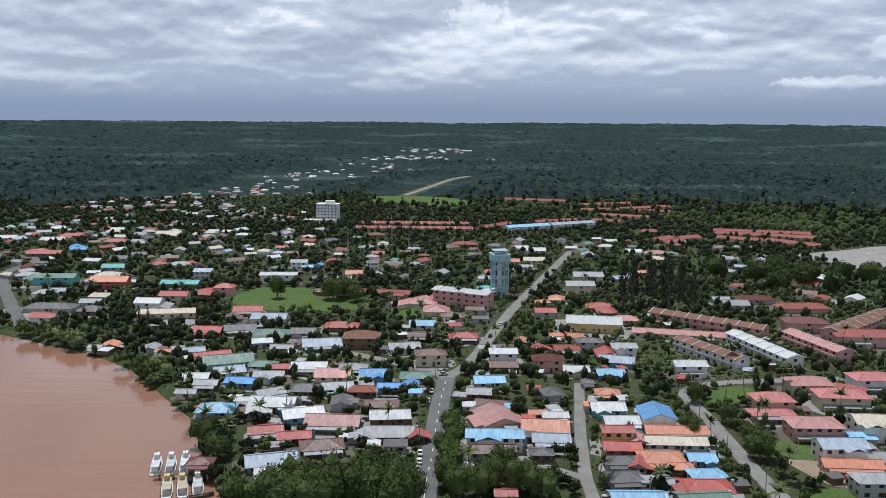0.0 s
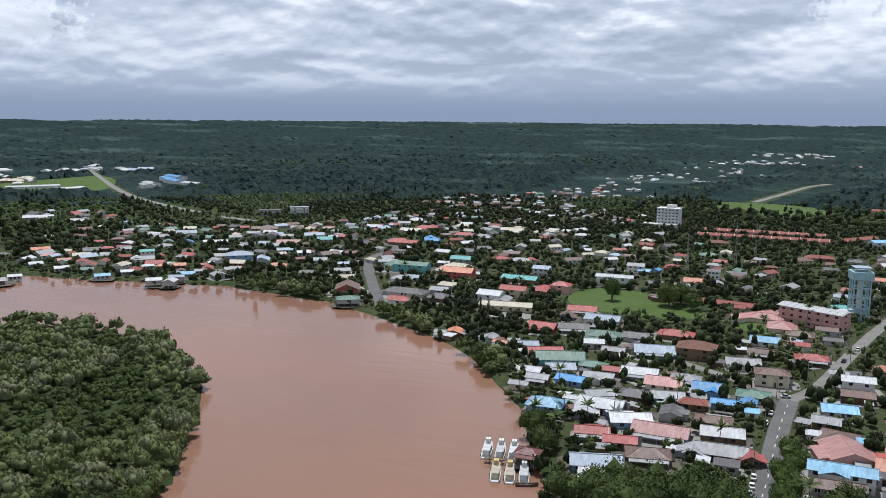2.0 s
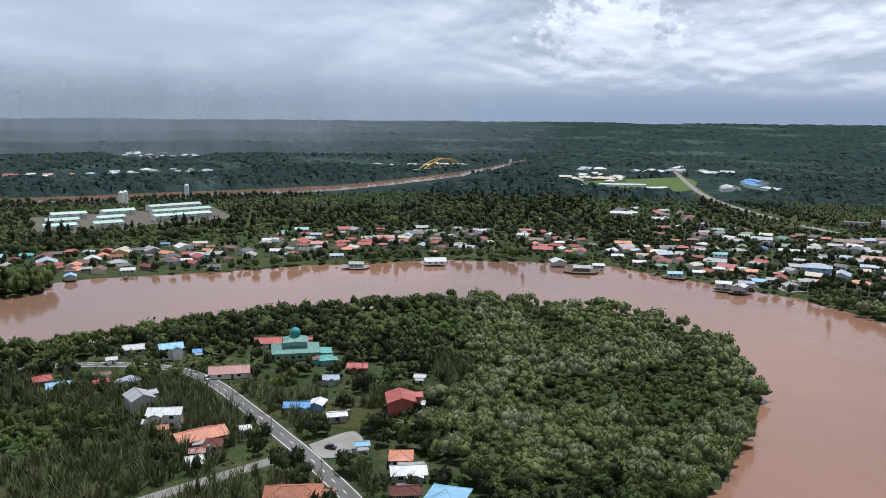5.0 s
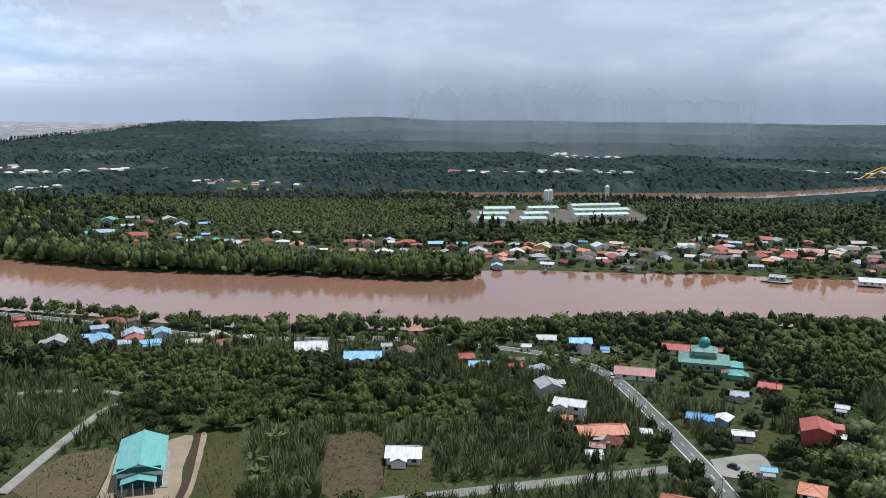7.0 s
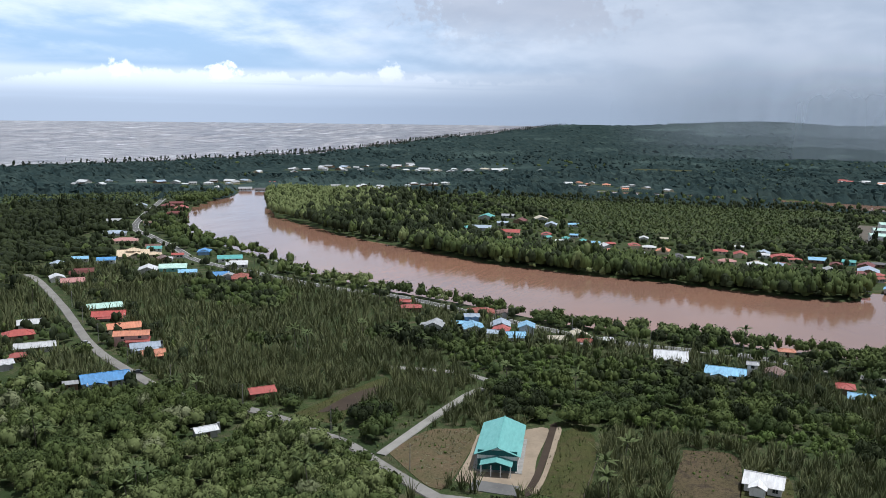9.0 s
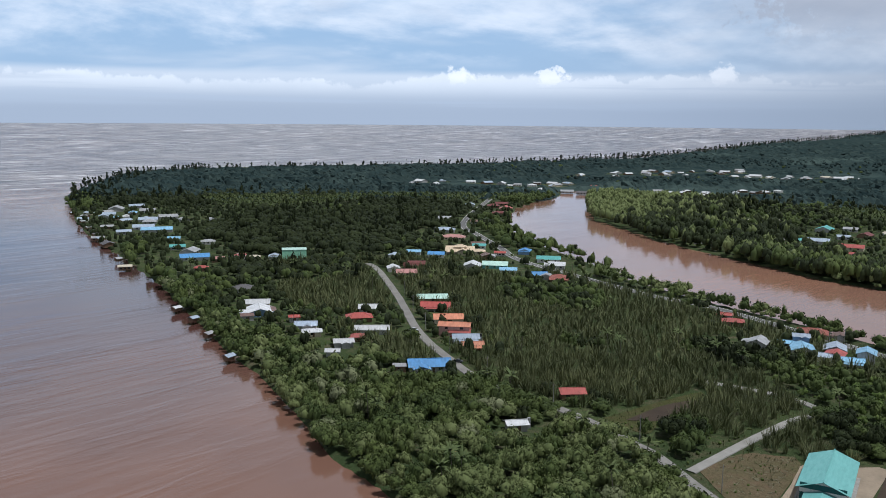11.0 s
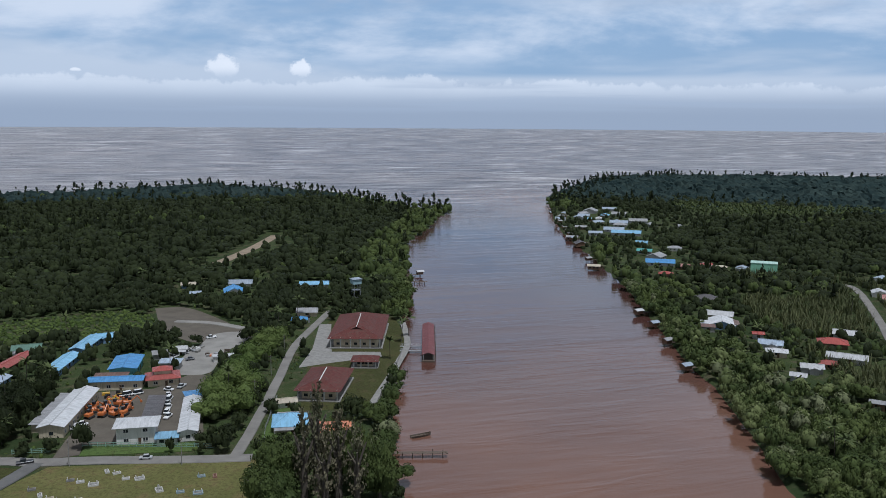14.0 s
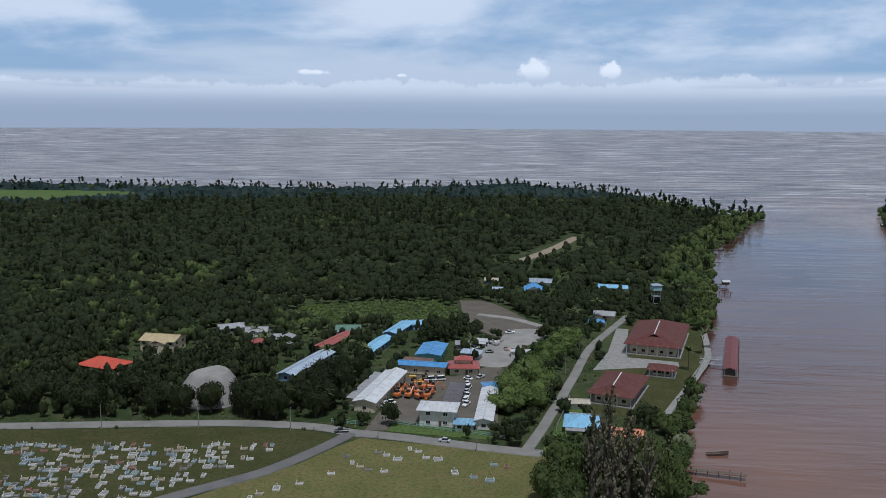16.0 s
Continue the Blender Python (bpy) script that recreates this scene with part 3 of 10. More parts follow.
road("road", [(-212, 424), (-254, 492), (-302, 580), (-311, 645), (-376, 676)], 7.0, ASPHALT, "grey road coming down to the river bank")
road("road", [(-170, 96), (-200, 94), (-225, 94), (-251, 94), (-294, 92), (-341, 88), (-366, 79), (-384, 60), (-397, 31), (-410, -15), (-408, -56), (-416, -100), (-435, -149), (-460, -215), (-466, -262), (-490, -340), (-511, -400), (-551, -453), (-593, -512), (-652, -583), (-866, -728)],
     6.6, ASPHALT, "dark asphalt road with white edge lines and dashes", "edge dash", 2.2)
road("road", [(-253, 91), (-247, 66), (-240, 36), (-222, -40), (-215, -87)], 5.0, PALE_ROAD, "pale side road through the palm swamp", "", 4.0)
road("road", [(-384, -500), (-408, -473), (-412, -455), (-354, -370), (-301, -299), (-274, -251), (-260, -219), (-256, -195), (-255, -174), (-246, -145), (-240, -129), (-225, -105), (-215, -87)],
     4.4, PALE_ROAD, "pale worn road through the palm swamp", "", 3.4)
road("road", [(-237, -116), (-272, -114), (-305, -111), (-322, -107), (-330, -125), (-326, -155)], 3.4, GRAVEL, "sandy track branching off to the swamp", "", 2.2)
road("road", [(-520, 742), (-591, 768), (-700, 823), (-807, 887), (-940, 990), (-1077, 1108), (-1392, 1381)], 9.0, PALE_ROAD, "pale straight road across the wooded plain", "", 5)
road("road", [(300, -262), (197, -276), (177, -279), (99, -289), (65, -288), (53, -284), (36, -281), (7, -274), (-14, -270)], 5.6, PALE_ROAD, "pale road beside the cemetery lawn")
road("road", [(52, -283), (61, -266), (74, -247), (95, -228), (130, -190)], 4.8, ASPHALT, "grey road through the cemetery")
road("road", [(-9, -273), (-23, -325), (-40, -396), (-49, -423), (-70, -475)], 3.8, PALE_ROAD, "pale lane along the office grounds")
road("road", [(-10, -651), (-40, -720), (-68, -800)], 9.0, DIRT, "brown dirt track through the woods", "", 4)
road("road", [(14, -471), (-5, -462), (-23, -444)], 4.5, GRAVEL, "gravel track behind the yard")

# ---- building blocks ----


def part(name, bm, mat, parent=None, label=""):
    me = bpy.data.meshes.new(name)
    bm.to_mesh(me)
    bm.free()
    me.materials.append(mat)
    ob = new(name, me)
    if parent:
        ob.parent = parent
    if label:
        ob["label"] = label
    return ob


def thing(name, x, y, z, rz, label, category, group=""):
    ob = new(name)
    ob.empty_display_size = 0.5
    ob.matrix_basis = pose(x, y, z, 0, 0, rz)
    return tagged(ob, label, category, group)


def box(bm, x, y, z, w, d, h, bevel=0.0):
    """A box standing on z, centred on x, y."""
    r = bmesh.ops.create_cube(bm, size=1.0)["verts"]
    bmesh.ops.scale(bm, vec=(w, d, h), verts=r)
    bmesh.ops.translate(bm, vec=(x, y, z + h / 2), verts=r)
    if bevel:
        es = list({e for v in r for e in v.link_edges})
        bmesh.ops.bevel(bm, geom=es, offset=bevel, segments=1, affect="EDGES")
    return r


def rod(bm, a, b, r0, r1=None, n=6):
    """A tapered round bar from a to b."""
    a, b = Vector(a), Vector(b)
    r1 = r0 if r1 is None else r1
    q = (b - a).to_track_quat("Z", "Y")
    rings = []
    for p, r in ((a, r0), (b, r1)):
        rings.append([bm.verts.new(p + q @ Vector((r * math.cos(2 * math.pi * i / n), r * math.sin(2 * math.pi * i / n), 0))) for i in range(n)])
    for i in range(n):
        bm.faces.new((rings[0][i], rings[0][(i + 1) % n], rings[1][(i + 1) % n], rings[1][i]))
    bm.faces.new(rings[0][::-1])
    bm.faces.new(rings[1])


def boxed(*args, **k):
    bm = bmesh.new()
    box(bm, *args, **k)
    return bm


def sheet(bm, quads, thick=0.12):
    """Roof planes given as corner lists, with thickness downwards."""
    for q in quads:
        up = [bm.verts.new(c) for c in q]
        dn = [bm.verts.new((c[0], c[1], c[2] - thick)) for c in q]
        bm.faces.new(up)
        bm.faces.new(dn[::-1])
        for i in range(len(q)):
            j = (i + 1) % len(q)
            bm.faces.new((up[i], dn[i], dn[j], up[j]))
    bmesh.ops.recalc_face_normals(bm, faces=bm.faces)


def gable(bm, x, y, z, w, d, pitch, over=0.6, thick=0.12, sag=0.0):
    """A gable roof with its ridge along x; returns the ridge height."""
    hw, hd = w / 2 + over, d / 2 + over
    k = math.tan(radians(pitch))
    zr, ze = z + k * d / 2, z - k * over
    sheet(bm, [[(x - hw, y - hd, ze), (x + hw, y - hd, ze), (x + hw, y, zr + sag), (x - hw, y, zr)],
               [(x + hw, y + hd, ze), (x - hw, y + hd, ze), (x - hw, y, zr), (x + hw, y, zr + sag)]], thick)
    return zr


def hip(bm, x, y, z, w, d, pitch, over=0.6, thick=0.12):
    hw, hd = w / 2 + over, d / 2 + over
    k = math.tan(radians(pitch))
    zr, ze = z + k * d / 2, z - k * over
    r = max(0.4, (w - d) / 2)
    a, b = (x - r, y, zr), (x + r, y, zr)
    c = [(x - hw, y - hd, ze), (x + hw, y - hd, ze), (x + hw, y + hd, ze), (x - hw, y + hd, ze)]
    sheet(bm, [[c[0], c[1], b, a], [c[1], c[2], b], [c[2], c[3], a, b], [c[3], c[0], a]], thick)
    return zr


def shed(bm, x, y, z, w, d, fall, over=0.4, thick=0.1):
    """A lean-to roof that falls towards -y."""
    hw, hd = w / 2 + over, d / 2 + over
    sheet(bm, [[(x - hw, y - hd, z), (x + hw, y - hd, z), (x + hw, y + hd, z + fall), (x - hw, y + hd, z + fall)]], thick)


SHARED = {}


def shared_mesh(key, build, mat):
    if key not in SHARED:
        bm = bmesh.new()
        build(bm)
        me = bpy.data.meshes.new(key)
        bm.to_mesh(me)
        bm.free()
        me.materials.append(mat)
        SHARED[key] = me
    return SHARED[key]


def put(name, mesh, parent, m, label=""):
    ob = new(name, mesh)
    ob.parent = parent
    ob.matrix_basis = m
    if label:
        ob["label"] = label
    return ob


def window_pane(bm):
    box(bm, 0, 0, 0, 1.5, 0.06, 1.15)


def window_frame(bm):
    for dx in (-0.8, 0.0, 0.8):
        box(bm, dx, 0, -0.08, 0.1, 0.12, 1.31)
    box(bm, 0, 0, -0.1, 1.7, 0.14, 0.1)
    box(bm, 0, 0, 1.15, 1.7, 0.12, 0.1)


def door_leaf(bm):
    box(bm, 0, 0, 0, 0.95, 0.08, 2.05)
    box(bm, 0, 0.03, 2.05, 1.15, 0.1, 0.1)


PANE = shared_mesh("pane", window_pane, GLASS)
FRAME = shared_mesh("window_frame", window_frame, TRIM)
LEAFDOOR = shared_mesh("door", door_leaf, DOOR)
HOUSES = []         # x, y, radius of footprints, kept free of trees
COLOUR_WORD = {"sky": "pale blue", "steel": "blue-grey", "cream": "cream", "mint": "pale green", "dark": "weathered dark grey", "maroon": "dark red",
               "scarlet": "bright red", "rose": "rose-red", "bright": "bright white", "straw": "straw-yellow", "buff": "pale buff", "tile_maroon": "dark red tiled", "tile_red": "red tiled", "tile_brown": "brown tiled", "tile_check": "orange-brown tiled"}
STYLE_WORD = {"g": "gabled", "h": "hipped", "x": "cross-gabled", "s": "lean-to", "p": "porched", "l": "long gabled"}


FAR_HOUSES = ([], [], [], [])     # vertices, faces, material slots and the materials of the distant houses


def far_house(x, y, z, rz, w, d, style, colour, wall, floors=1):
    """A distant house, kept in one common mesh: walls with gables, roof planes with eaves, window strips."""
    vs, fs, ms, mats = FAR_HOUSES
    m = pose(x, y, z, 0, 0, rz)
    h, k, o = 2.8 * floors, math.tan(radians(20)), 0.6

    def face(mat, *pts):
        if mat not in mats:
            mats.append(mat)
        n = len(vs)
        vs.extend(tuple(m @ Vector(p)) for p in pts)
        fs.append(tuple(range(n, n + len(pts))))
        ms.append(mats.index(mat))

    a, b = w / 2, d / 2
    zr = h + k * b
    face(WALLS[wall], (-a, -b, 0), (a, -b, 0), (a, -b, h), (-a, -b, h))
    face(WALLS[wall], (a, b, 0), (-a, b, 0), (-a, b, h), (a, b, h))
    face(WALLS[wall], (a, -b, 0), (a, b, 0), (a, b, h), (a, 0, zr), (a, -b, h))
    face(WALLS[wall], (-a, b, 0), (-a, -b, 0), (-a, -b, h), (-a, 0, zr), (-a, b, h))
    for i in range(3 * floors):
        u, f = (i % 3 - 1) * w * 0.3, i // 3
        face(GLASS, (u - 0.7, -b - 0.03, 1 + 2.8 * f), (u + 0.7, -b - 0.03, 1 + 2.8 * f), (u + 0.7, -b - 0.03, 2.1 + 2.8 * f), (u - 0.7, -b - 0.03, 2.1 + 2.8 * f))
    ze, r = h - k * o, (a - b if style == "h" and a > b else a + o)
    e = a + o
    face(ROOFS[colour], (-e, -b - o, ze), (e, -b - o, ze), (r, 0, zr + 0.08), (-r, 0, zr + 0.08))
    face(ROOFS[colour], (e, b + o, ze), (-e, b + o, ze), (-r, 0, zr + 0.08), (r, 0, zr + 0.08))
    if r < a:
        face(ROOFS[colour], (e, -b - o, ze), (e, b + o, ze), (r, 0, zr + 0.08))
        face(ROOFS[colour], (-e, b + o, ze), (-e, -b - o, ze), (-r, 0, zr + 0.08))
    # clearing wider than the house, so trees leave it in the camera's view
    HOUSES.append((x, y, (0.95 if y < 0 else 0.7) * max(w, d)))


def house(x, y, rz, w, d, style, colour, wall="white", floors=1, stilts=0.0, detail=1, extra=""):
    """A village house with its ridge along its own x. style: g gable, h hip, x cross gable, p gable with a front porch, s lean-to."""
    if detail == 0:
        return far_house(x, y, LAND + float(rise(np.hypot(x, y))), rz, w, d, style, colour, wall, floors)
    rng = random.Random(int(x * 13 + y * 7))
    hw = 2.75 * floors + rng.uniform(-0.15, 0.2)
    word = COLOUR_WORD.get(colour, colour)
    kind = "two-storey house" if floors == 2 else "house on stilts" if stilts else "house"
    ob = thing("house", x, y, LAND + 0.05, rz, f"{WALL_WORD.get(wall, wall)} {kind} with a {STYLE_WORD[style]} {word} roof", "house", "village houses")
    HOUSES.append((x, y, 0.55 * max(w, d)))
    z0 = stilts
    bm = bmesh.new()
    box(bm, 0, 0, z0, w, d, hw)
    pitch = rng.uniform(17, 24) if style != "s" else 6
    k = math.tan(radians(pitch))
    zt = z0 + hw
    if style in "gpxl":
        for sx in (-1, 1):         # gable ends
            a = [bm.verts.new(c) for c in ((sx * w / 2, -d / 2, zt), (sx * w / 2, d / 2, zt), (sx * w / 2, 0, zt + k * d / 2 - 0.1))]
            b = [bm.verts.new((v.co.x - sx * 0.15, v.co.y, v.co.z)) for v in a]
            bm.faces.new(a)
            bm.faces.new(b[::-1])
            for i in range(3):
                bm.faces.new((a[i], a[(i + 1) % 3], b[(i + 1) % 3], b[i]))
    if style in "px" :
        pw, pd = w * rng.uniform(0.36, 0.46), d * 0.34
        px = rng.choice((-1, 1)) * w * rng.uniform(0.08, 0.25)
        box(bm, px, -d / 2 - pd / 2, z0, pw, pd, hw * (0.98 if style == "x" else 0.1))
    if stilts:
        for ix in range(4):
            for iy in (-1, 0, 1):
                box(bm, (ix / 3 - 0.5) * (w - 0.4), iy * (d / 2 - 0.2), 0, 0.22, 0.22, stilts)
    bmesh.ops.recalc_face_normals(bm, faces=bm.faces)
    part("wall", bm, WALLS[wall], ob)
    bm = bmesh.new()
    if style in "gpxl":
        zr = gable(bm, 0, 0, zt, w, d, pitch, 0.7, sag=rng.uniform(-0.12, 0.05))
    elif style == "h":
        zr = hip(bm, 0, 0, zt, w, d, pitch, 0.8)
    else:
        shed(bm, 0, 0, zt, w, d, d * 0.11)
        zr = zt + d * 0.11
    roof = part("roof", bm, ROOFS[colour], ob)
    if style in "px":
        bm = bmesh.new()
        hwp = pw / 2 + 0.5
        kz = k * (pw / 2)
        y0, y1 = -d / 2 - pd - 0.5, -d * 0.12
        ze = zt - 0.12 - k * 0.5
        zr2 = min(zr - 0.15, zt - 0.12 + kz)
        sheet(bm, [[(px - hwp, y1, ze), (px - hwp, y0, ze), (px, y0, zr2), (px, y1, zr2)], [(px + hwp, y0, ze), (px + hwp, y1, ze), (px, y1, zr2), (px, y0, zr2)]])
        part("porch_roof", bm, ROOFS[colour], ob)
        if style == "p":
            for sx in (-1, 1):
                bm = bmesh.new()
                rod(bm, (px + sx * (pw / 2 - 0.1), -d / 2 - pd + 0.1, 0), (px + sx * (pw / 2 - 0.1), -d / 2 - pd + 0.1, ze + 0.1), 0.11)
                part("porch_post", bm, TRIM, ob)
    if detail >= 1 and style != "s":
        bm = bmesh.new()
        if style == "h":
            r = max(0.4, (w - d) / 2)
            rod(bm, (-r, 0, zr + 0.02), (r, 0, zr + 0.02), 0.13)
            ze = zt - k * 0.8
            for sx in (-1, 1):
                for sy in (-1, 1):
                    rod(bm, (sx * r, 0, zr + 0.02), (sx * (w / 2 + 0.8), sy * (d / 2 + 0.8), ze + 0.02), 0.11)
        else:
            rod(bm, (-w / 2 - 0.7, 0, zr + 0.02), (w / 2 + 0.7, 0, zr + 0.02), 0.16)
        part("ridge_cap", bm, ROOFS[colour], roof)
    if detail >= 1:
        for f in range(floors):
            zs = z0 + 2.75 * f + 0.95
            for side in ((-1, 1) if detail >= 2 else (-1,)):
                n = max(2, int(w / 3.4)) if detail >= 2 else 1 if math.hypot(x, y) > 420 else min(2, max(1, int(w / 4.5)))
                for i in range(n):
                    wxp = (i + 0.5) / n * w - w / 2
                    if style in "px" and side == -1 and abs(wxp - px) < pw / 2 + 0.7:
                        continue
                    pane = put("window", PANE, ob, pose(wxp, side * (d / 2 + 0.02), zs))
                    if detail >= 2 and side < 0 and math.hypot(x, y) < 262:
                        put("window_frame", FRAME, pane, pose(0, side * 0.03, 0))
            for sx in ((-1, 1) if detail >= 2 else ()):
                for wyp in (-d / 4, d / 4):
                    put("window", PANE, ob, pose(sx * (w / 2 + 0.02), wyp, zs, 0, 0, 90))
        put("door", LEAFDOOR, ob, pose(w * 0.08, -d / 2 - 0.05, z0))
    if "a" in extra:            # a lean-to kitchen behind
        bm = bmesh.new()
        aw, ad = w * rng.uniform(0.5, 0.8), rng.uniform(2.5, 3.6)
        ax = rng.uniform(-0.2, 0.2) * w
        box(bm, ax, d / 2 + ad / 2, 0, aw, ad, 2.2 + z0)
        annex = part("annex", bm, WALLS[wall], ob)
        bm = bmesh.new()
        hwp = aw / 2 + 0.4
        sheet(bm, [[(ax + hwp, d / 2 + ad + 0.4, 2.2 + z0), (ax - hwp, d / 2 + ad + 0.4, 2.2 + z0), (ax - hwp, d / 2, 2.85 + z0), (ax + hwp, d / 2, 2.85 + z0)]])
        part("annex_roof", bm, ROOFS[rng.choice(("grey", "grey", "brown", colour))], annex)
    if "v" in extra:            # a veranda with its own low roof in front
        bm = bmesh.new()
        aw, ad = w * 0.95, 2.6
        zv = z0 + min(hw, 2.9) - 0.35
        sheet(bm, [[(-aw / 2, -d / 2 - ad, zv - 0.55), (aw / 2, -d / 2 - ad, zv - 0.55), (aw / 2, -d / 2, zv), (-aw / 2, -d / 2, zv)]])
        ver = part("veranda_roof", bm, ROOFS[rng.choice((colour, "grey"))], ob)
        for i in range(3):
            part("veranda_post", boxed((i / 2 - 0.5) * (aw - 0.4), -d / 2 - ad + 0.2, 0, 0.14, 0.14, zv - 0.55), TRIM, ver)
    if "t" in extra:            # a water tank on a stand
        tank = part("tank_stand", boxed(w / 2 + 1.4, d * 0.2, 0, 1.1, 1.1, 2.4 + z0), METAL, ob)
        bm = bmesh.new()
        rod(bm, (w / 2 + 1.4, d * 0.2, 2.4 + z0), (w / 2 + 1.4, d * 0.2, 3.8 + z0), 0.62, 0.55, 10)
        part("water_tank", bm, RUBBER if rng.random() < 0.5 else METAL, tank)
    return ob


WALL_WORD = {"wood": "dark timber", "white": "white-painted", "cream": "cream-painted"}


def block(x, y, rz, w, d, style, colour, wall="white", floors=1, units=0, label="", detail=1, over=0.8, height=3.0, pitch=16.0, clear=True):
    """A larger building: hall, terrace row or shed. units: how many bays are divided by party walls."""
    ob = thing("building", x, y, LAND + 0.05, rz, label or f"{WALL_WORD.get(wall, wall)} building with a long {COLOUR_WORD.get(colour, colour)} roof", "building", "large buildings")
    HOUSES.append((x, y, 0))
    c, s = math.cos(radians(rz)), math.sin(radians(rz))
    n = max(1, int(w / max(d, 1)))
    for i in range(n):
        u = ((i + 0.5) / n - 0.5) * w
        HOUSES.append((x + u * c, y + u * s, 0.62 * max(d, w / n)))
    zt = height * floors
    k = math.tan(radians(pitch))
    bm = bmesh.new()
    box(bm, 0, 0, 0, w, d, zt)
    if style == "g":
        for sx in (-1, 1):
            a = [bm.verts.new(q) for q in ((sx * w / 2, -d / 2, zt), (sx * w / 2, d / 2, zt), (sx * w / 2, 0, zt + k * d / 2 - 0.1))]
            b = [bm.verts.new((v.co.x - sx * 0.15, v.co.y, v.co.z)) for v in a]
            bm.faces.new(a)
            bm.faces.new(b[::-1])
            for i in range(3):
                bm.faces.new((a[i], a[(i + 1) % 3], b[(i + 1) % 3], b[i]))
    bmesh.ops.recalc_face_normals(bm, faces=bm.faces)
    part("wall", bm, WALLS[wall], ob)
    bm = bmesh.new()
    if style == "g":
        zr = gable(bm, 0, 0, zt, w, d, pitch, over)
    elif style == "h":
        zr = hip(bm, 0, 0, zt, w, d, pitch, over)
    elif style == "f":
        box(bm, 0, 0, zt, w + over, d + over, 0.35)
        zr = zt + 0.35
    else:
        shed(bm, 0, 0, zt, w, d, d * k, over)
        zr = zt + d * k
    roof = part("roof", bm, ROOFS[colour], ob)
    if style == "g" and units > 1 and detail:
        for i in range(units + 1):
            bm = bmesh.new()
            u = (i / units - 0.5) * (w + 0.2)
            zz = zt + k * d / 2
            hd = d / 2 + over
            sheet(bm, [[(u - 0.14, -hd, zt - k * over + 0.28), (u + 0.14, -hd, zt - k * over + 0.28), (u + 0.14, 0, zz + 0.28), (u - 0.14, 0, zz + 0.28)],
                       [(u + 0.14, hd, zt - k * over + 0.28), (u - 0.14, hd, zt - k * over + 0.28), (u - 0.14, 0, zz + 0.28), (u + 0.14, 0, zz + 0.28)]], 0.3)
            part("party_wall", bm, TRIM, roof)
    elif style == "g":
        bm = bmesh.new()
        rod(bm, (-w / 2 - over, 0, zr + 0.02), (w / 2 + over, 0, zr + 0.02), 0.2)
        part("ridge_cap", bm, ROOFS[colour], roof)
    if floors > 1 and units > 1:
        for f in range(1, floors):
            part("balcony", boxed(0, -d / 2 - 0.6, height * f - 0.2, w, 1.2, 1.0), WALLS["grey" if wall == "white" else wall], ob)
    if detail:
        for f in range(floors):
            m = max(2, int(w / (4.6 if math.hypot(x, y) < 560 else 9.0)))
            for i in range(m):
                wxp = (i + 0.5) / m * w - w / 2
                for side in ((-1, 1) if detail > 1 else (-1,)):
                    pane = put("window", PANE, ob, pose(wxp, side * (d / 2 + 0.02), f * height + 1.0))
                    if detail > 1 and side < 0:
                        put("window_frame", FRAME, pane, pose(0, side * 0.03, 0))
            for sx in ((-1, 1) if math.hypot(x, y) < 560 else ()):
                put("window", PANE, ob, pose(sx * (w / 2 + 0.02), 0, f * height + 1.0, 0, 0, 90))
        put("door", LEAFDOOR, ob, pose(w * 0.1, -d / 2 - 0.05, 0))
    return ob

# ---- houses ----

house(-82.0, 299.0, 1, 12.7, 9.0, "h", "sky", "blue", stilts=1.6)
house(-117.8, 419.0, -2, 14.1, 10.3, "g", "red", "red", extra="v")
house(-113.5, 450.2, 90, 9.5, 5.9, "g", "brown", "blue", extra="v")
house(-107.9, 465.6, 6, 15.2, 9.9, "g", "red", "wood", extra="av")
house(-102.8, 424.1, 13, 15.1, 9.1, "g", "dark", "grey", extra="av")
house(-92.7, 449.5, -1, 17.9, 11.0, "g", "steel", "white")
house(-86.1, 396.6, 15, 9.9, 6.1, "s", "white", "grey")
house(-85.3, 415.2, 2, 17.1, 11.0, "h", "green", "grey", extra="v")
house(-69.4, 417.9, 0, 11.6, 8.0, "g", "dark", "grey", extra="a")
house(-74.5, 387.7, 0, 9.8, 5.8, "g", "grey", "wood", extra="a")
house(-52.0, 431.5, -2, 16.7, 10.1, "h", "red", "wood", extra="a")
house(-38.7, 399.6, -1, 16.5, 11.0, "h", "tile_brown", "wood", floors=2)
house(-57.1, 395.3, 10, 17.4, 11.0, "g", "steel", "teal", extra="v")
house(-65.5, 397.2, 104, 8.0, 6.6, "g", "dark", "cream", extra="a")
house(-18.0, 391.2, 11, 13.9, 8.3, "x", "grey", "white")
house(-10.4, 436.4, 1, 13.0, 8.7, "g", "sky", "white", extra="a")
house(-11.2, 412.7, -1, 10.6, 7.5, "g", "brown", "wood", extra="av")
house(-5.2, 370.3, 5, 12.9, 8.7, "h", "brown", "cream", floors=2, extra="at")
house(-103.6, 373.5, 24, 15.4, 10.2, "g", "red", "teal", extra="t")
house(-94.7, 366.4, 20, 20.7, 11.0, "g", "green", "teal", extra="t")
house(-90.4, 351.0, 23, 12.0, 7.9, "g", "steel", "white", extra="t")
house(-81.9, 336.9, -6, 11.1, 7.6, "g", "blue", "blue", extra="t")
house(-78.1, 360.6, -2, 11.2, 7.1, "h", "green", "grey")
house(-72.0, 344.9, 2, 11.7, 7.7, "x", "grey", "white")
house(-67.5, 356.5, -1, 10.5, 6.3, "g", "red", "wood", extra="a")
house(-57.2, 357.6, 1, 14.5, 9.5, "g", "white", "grey", extra="v")
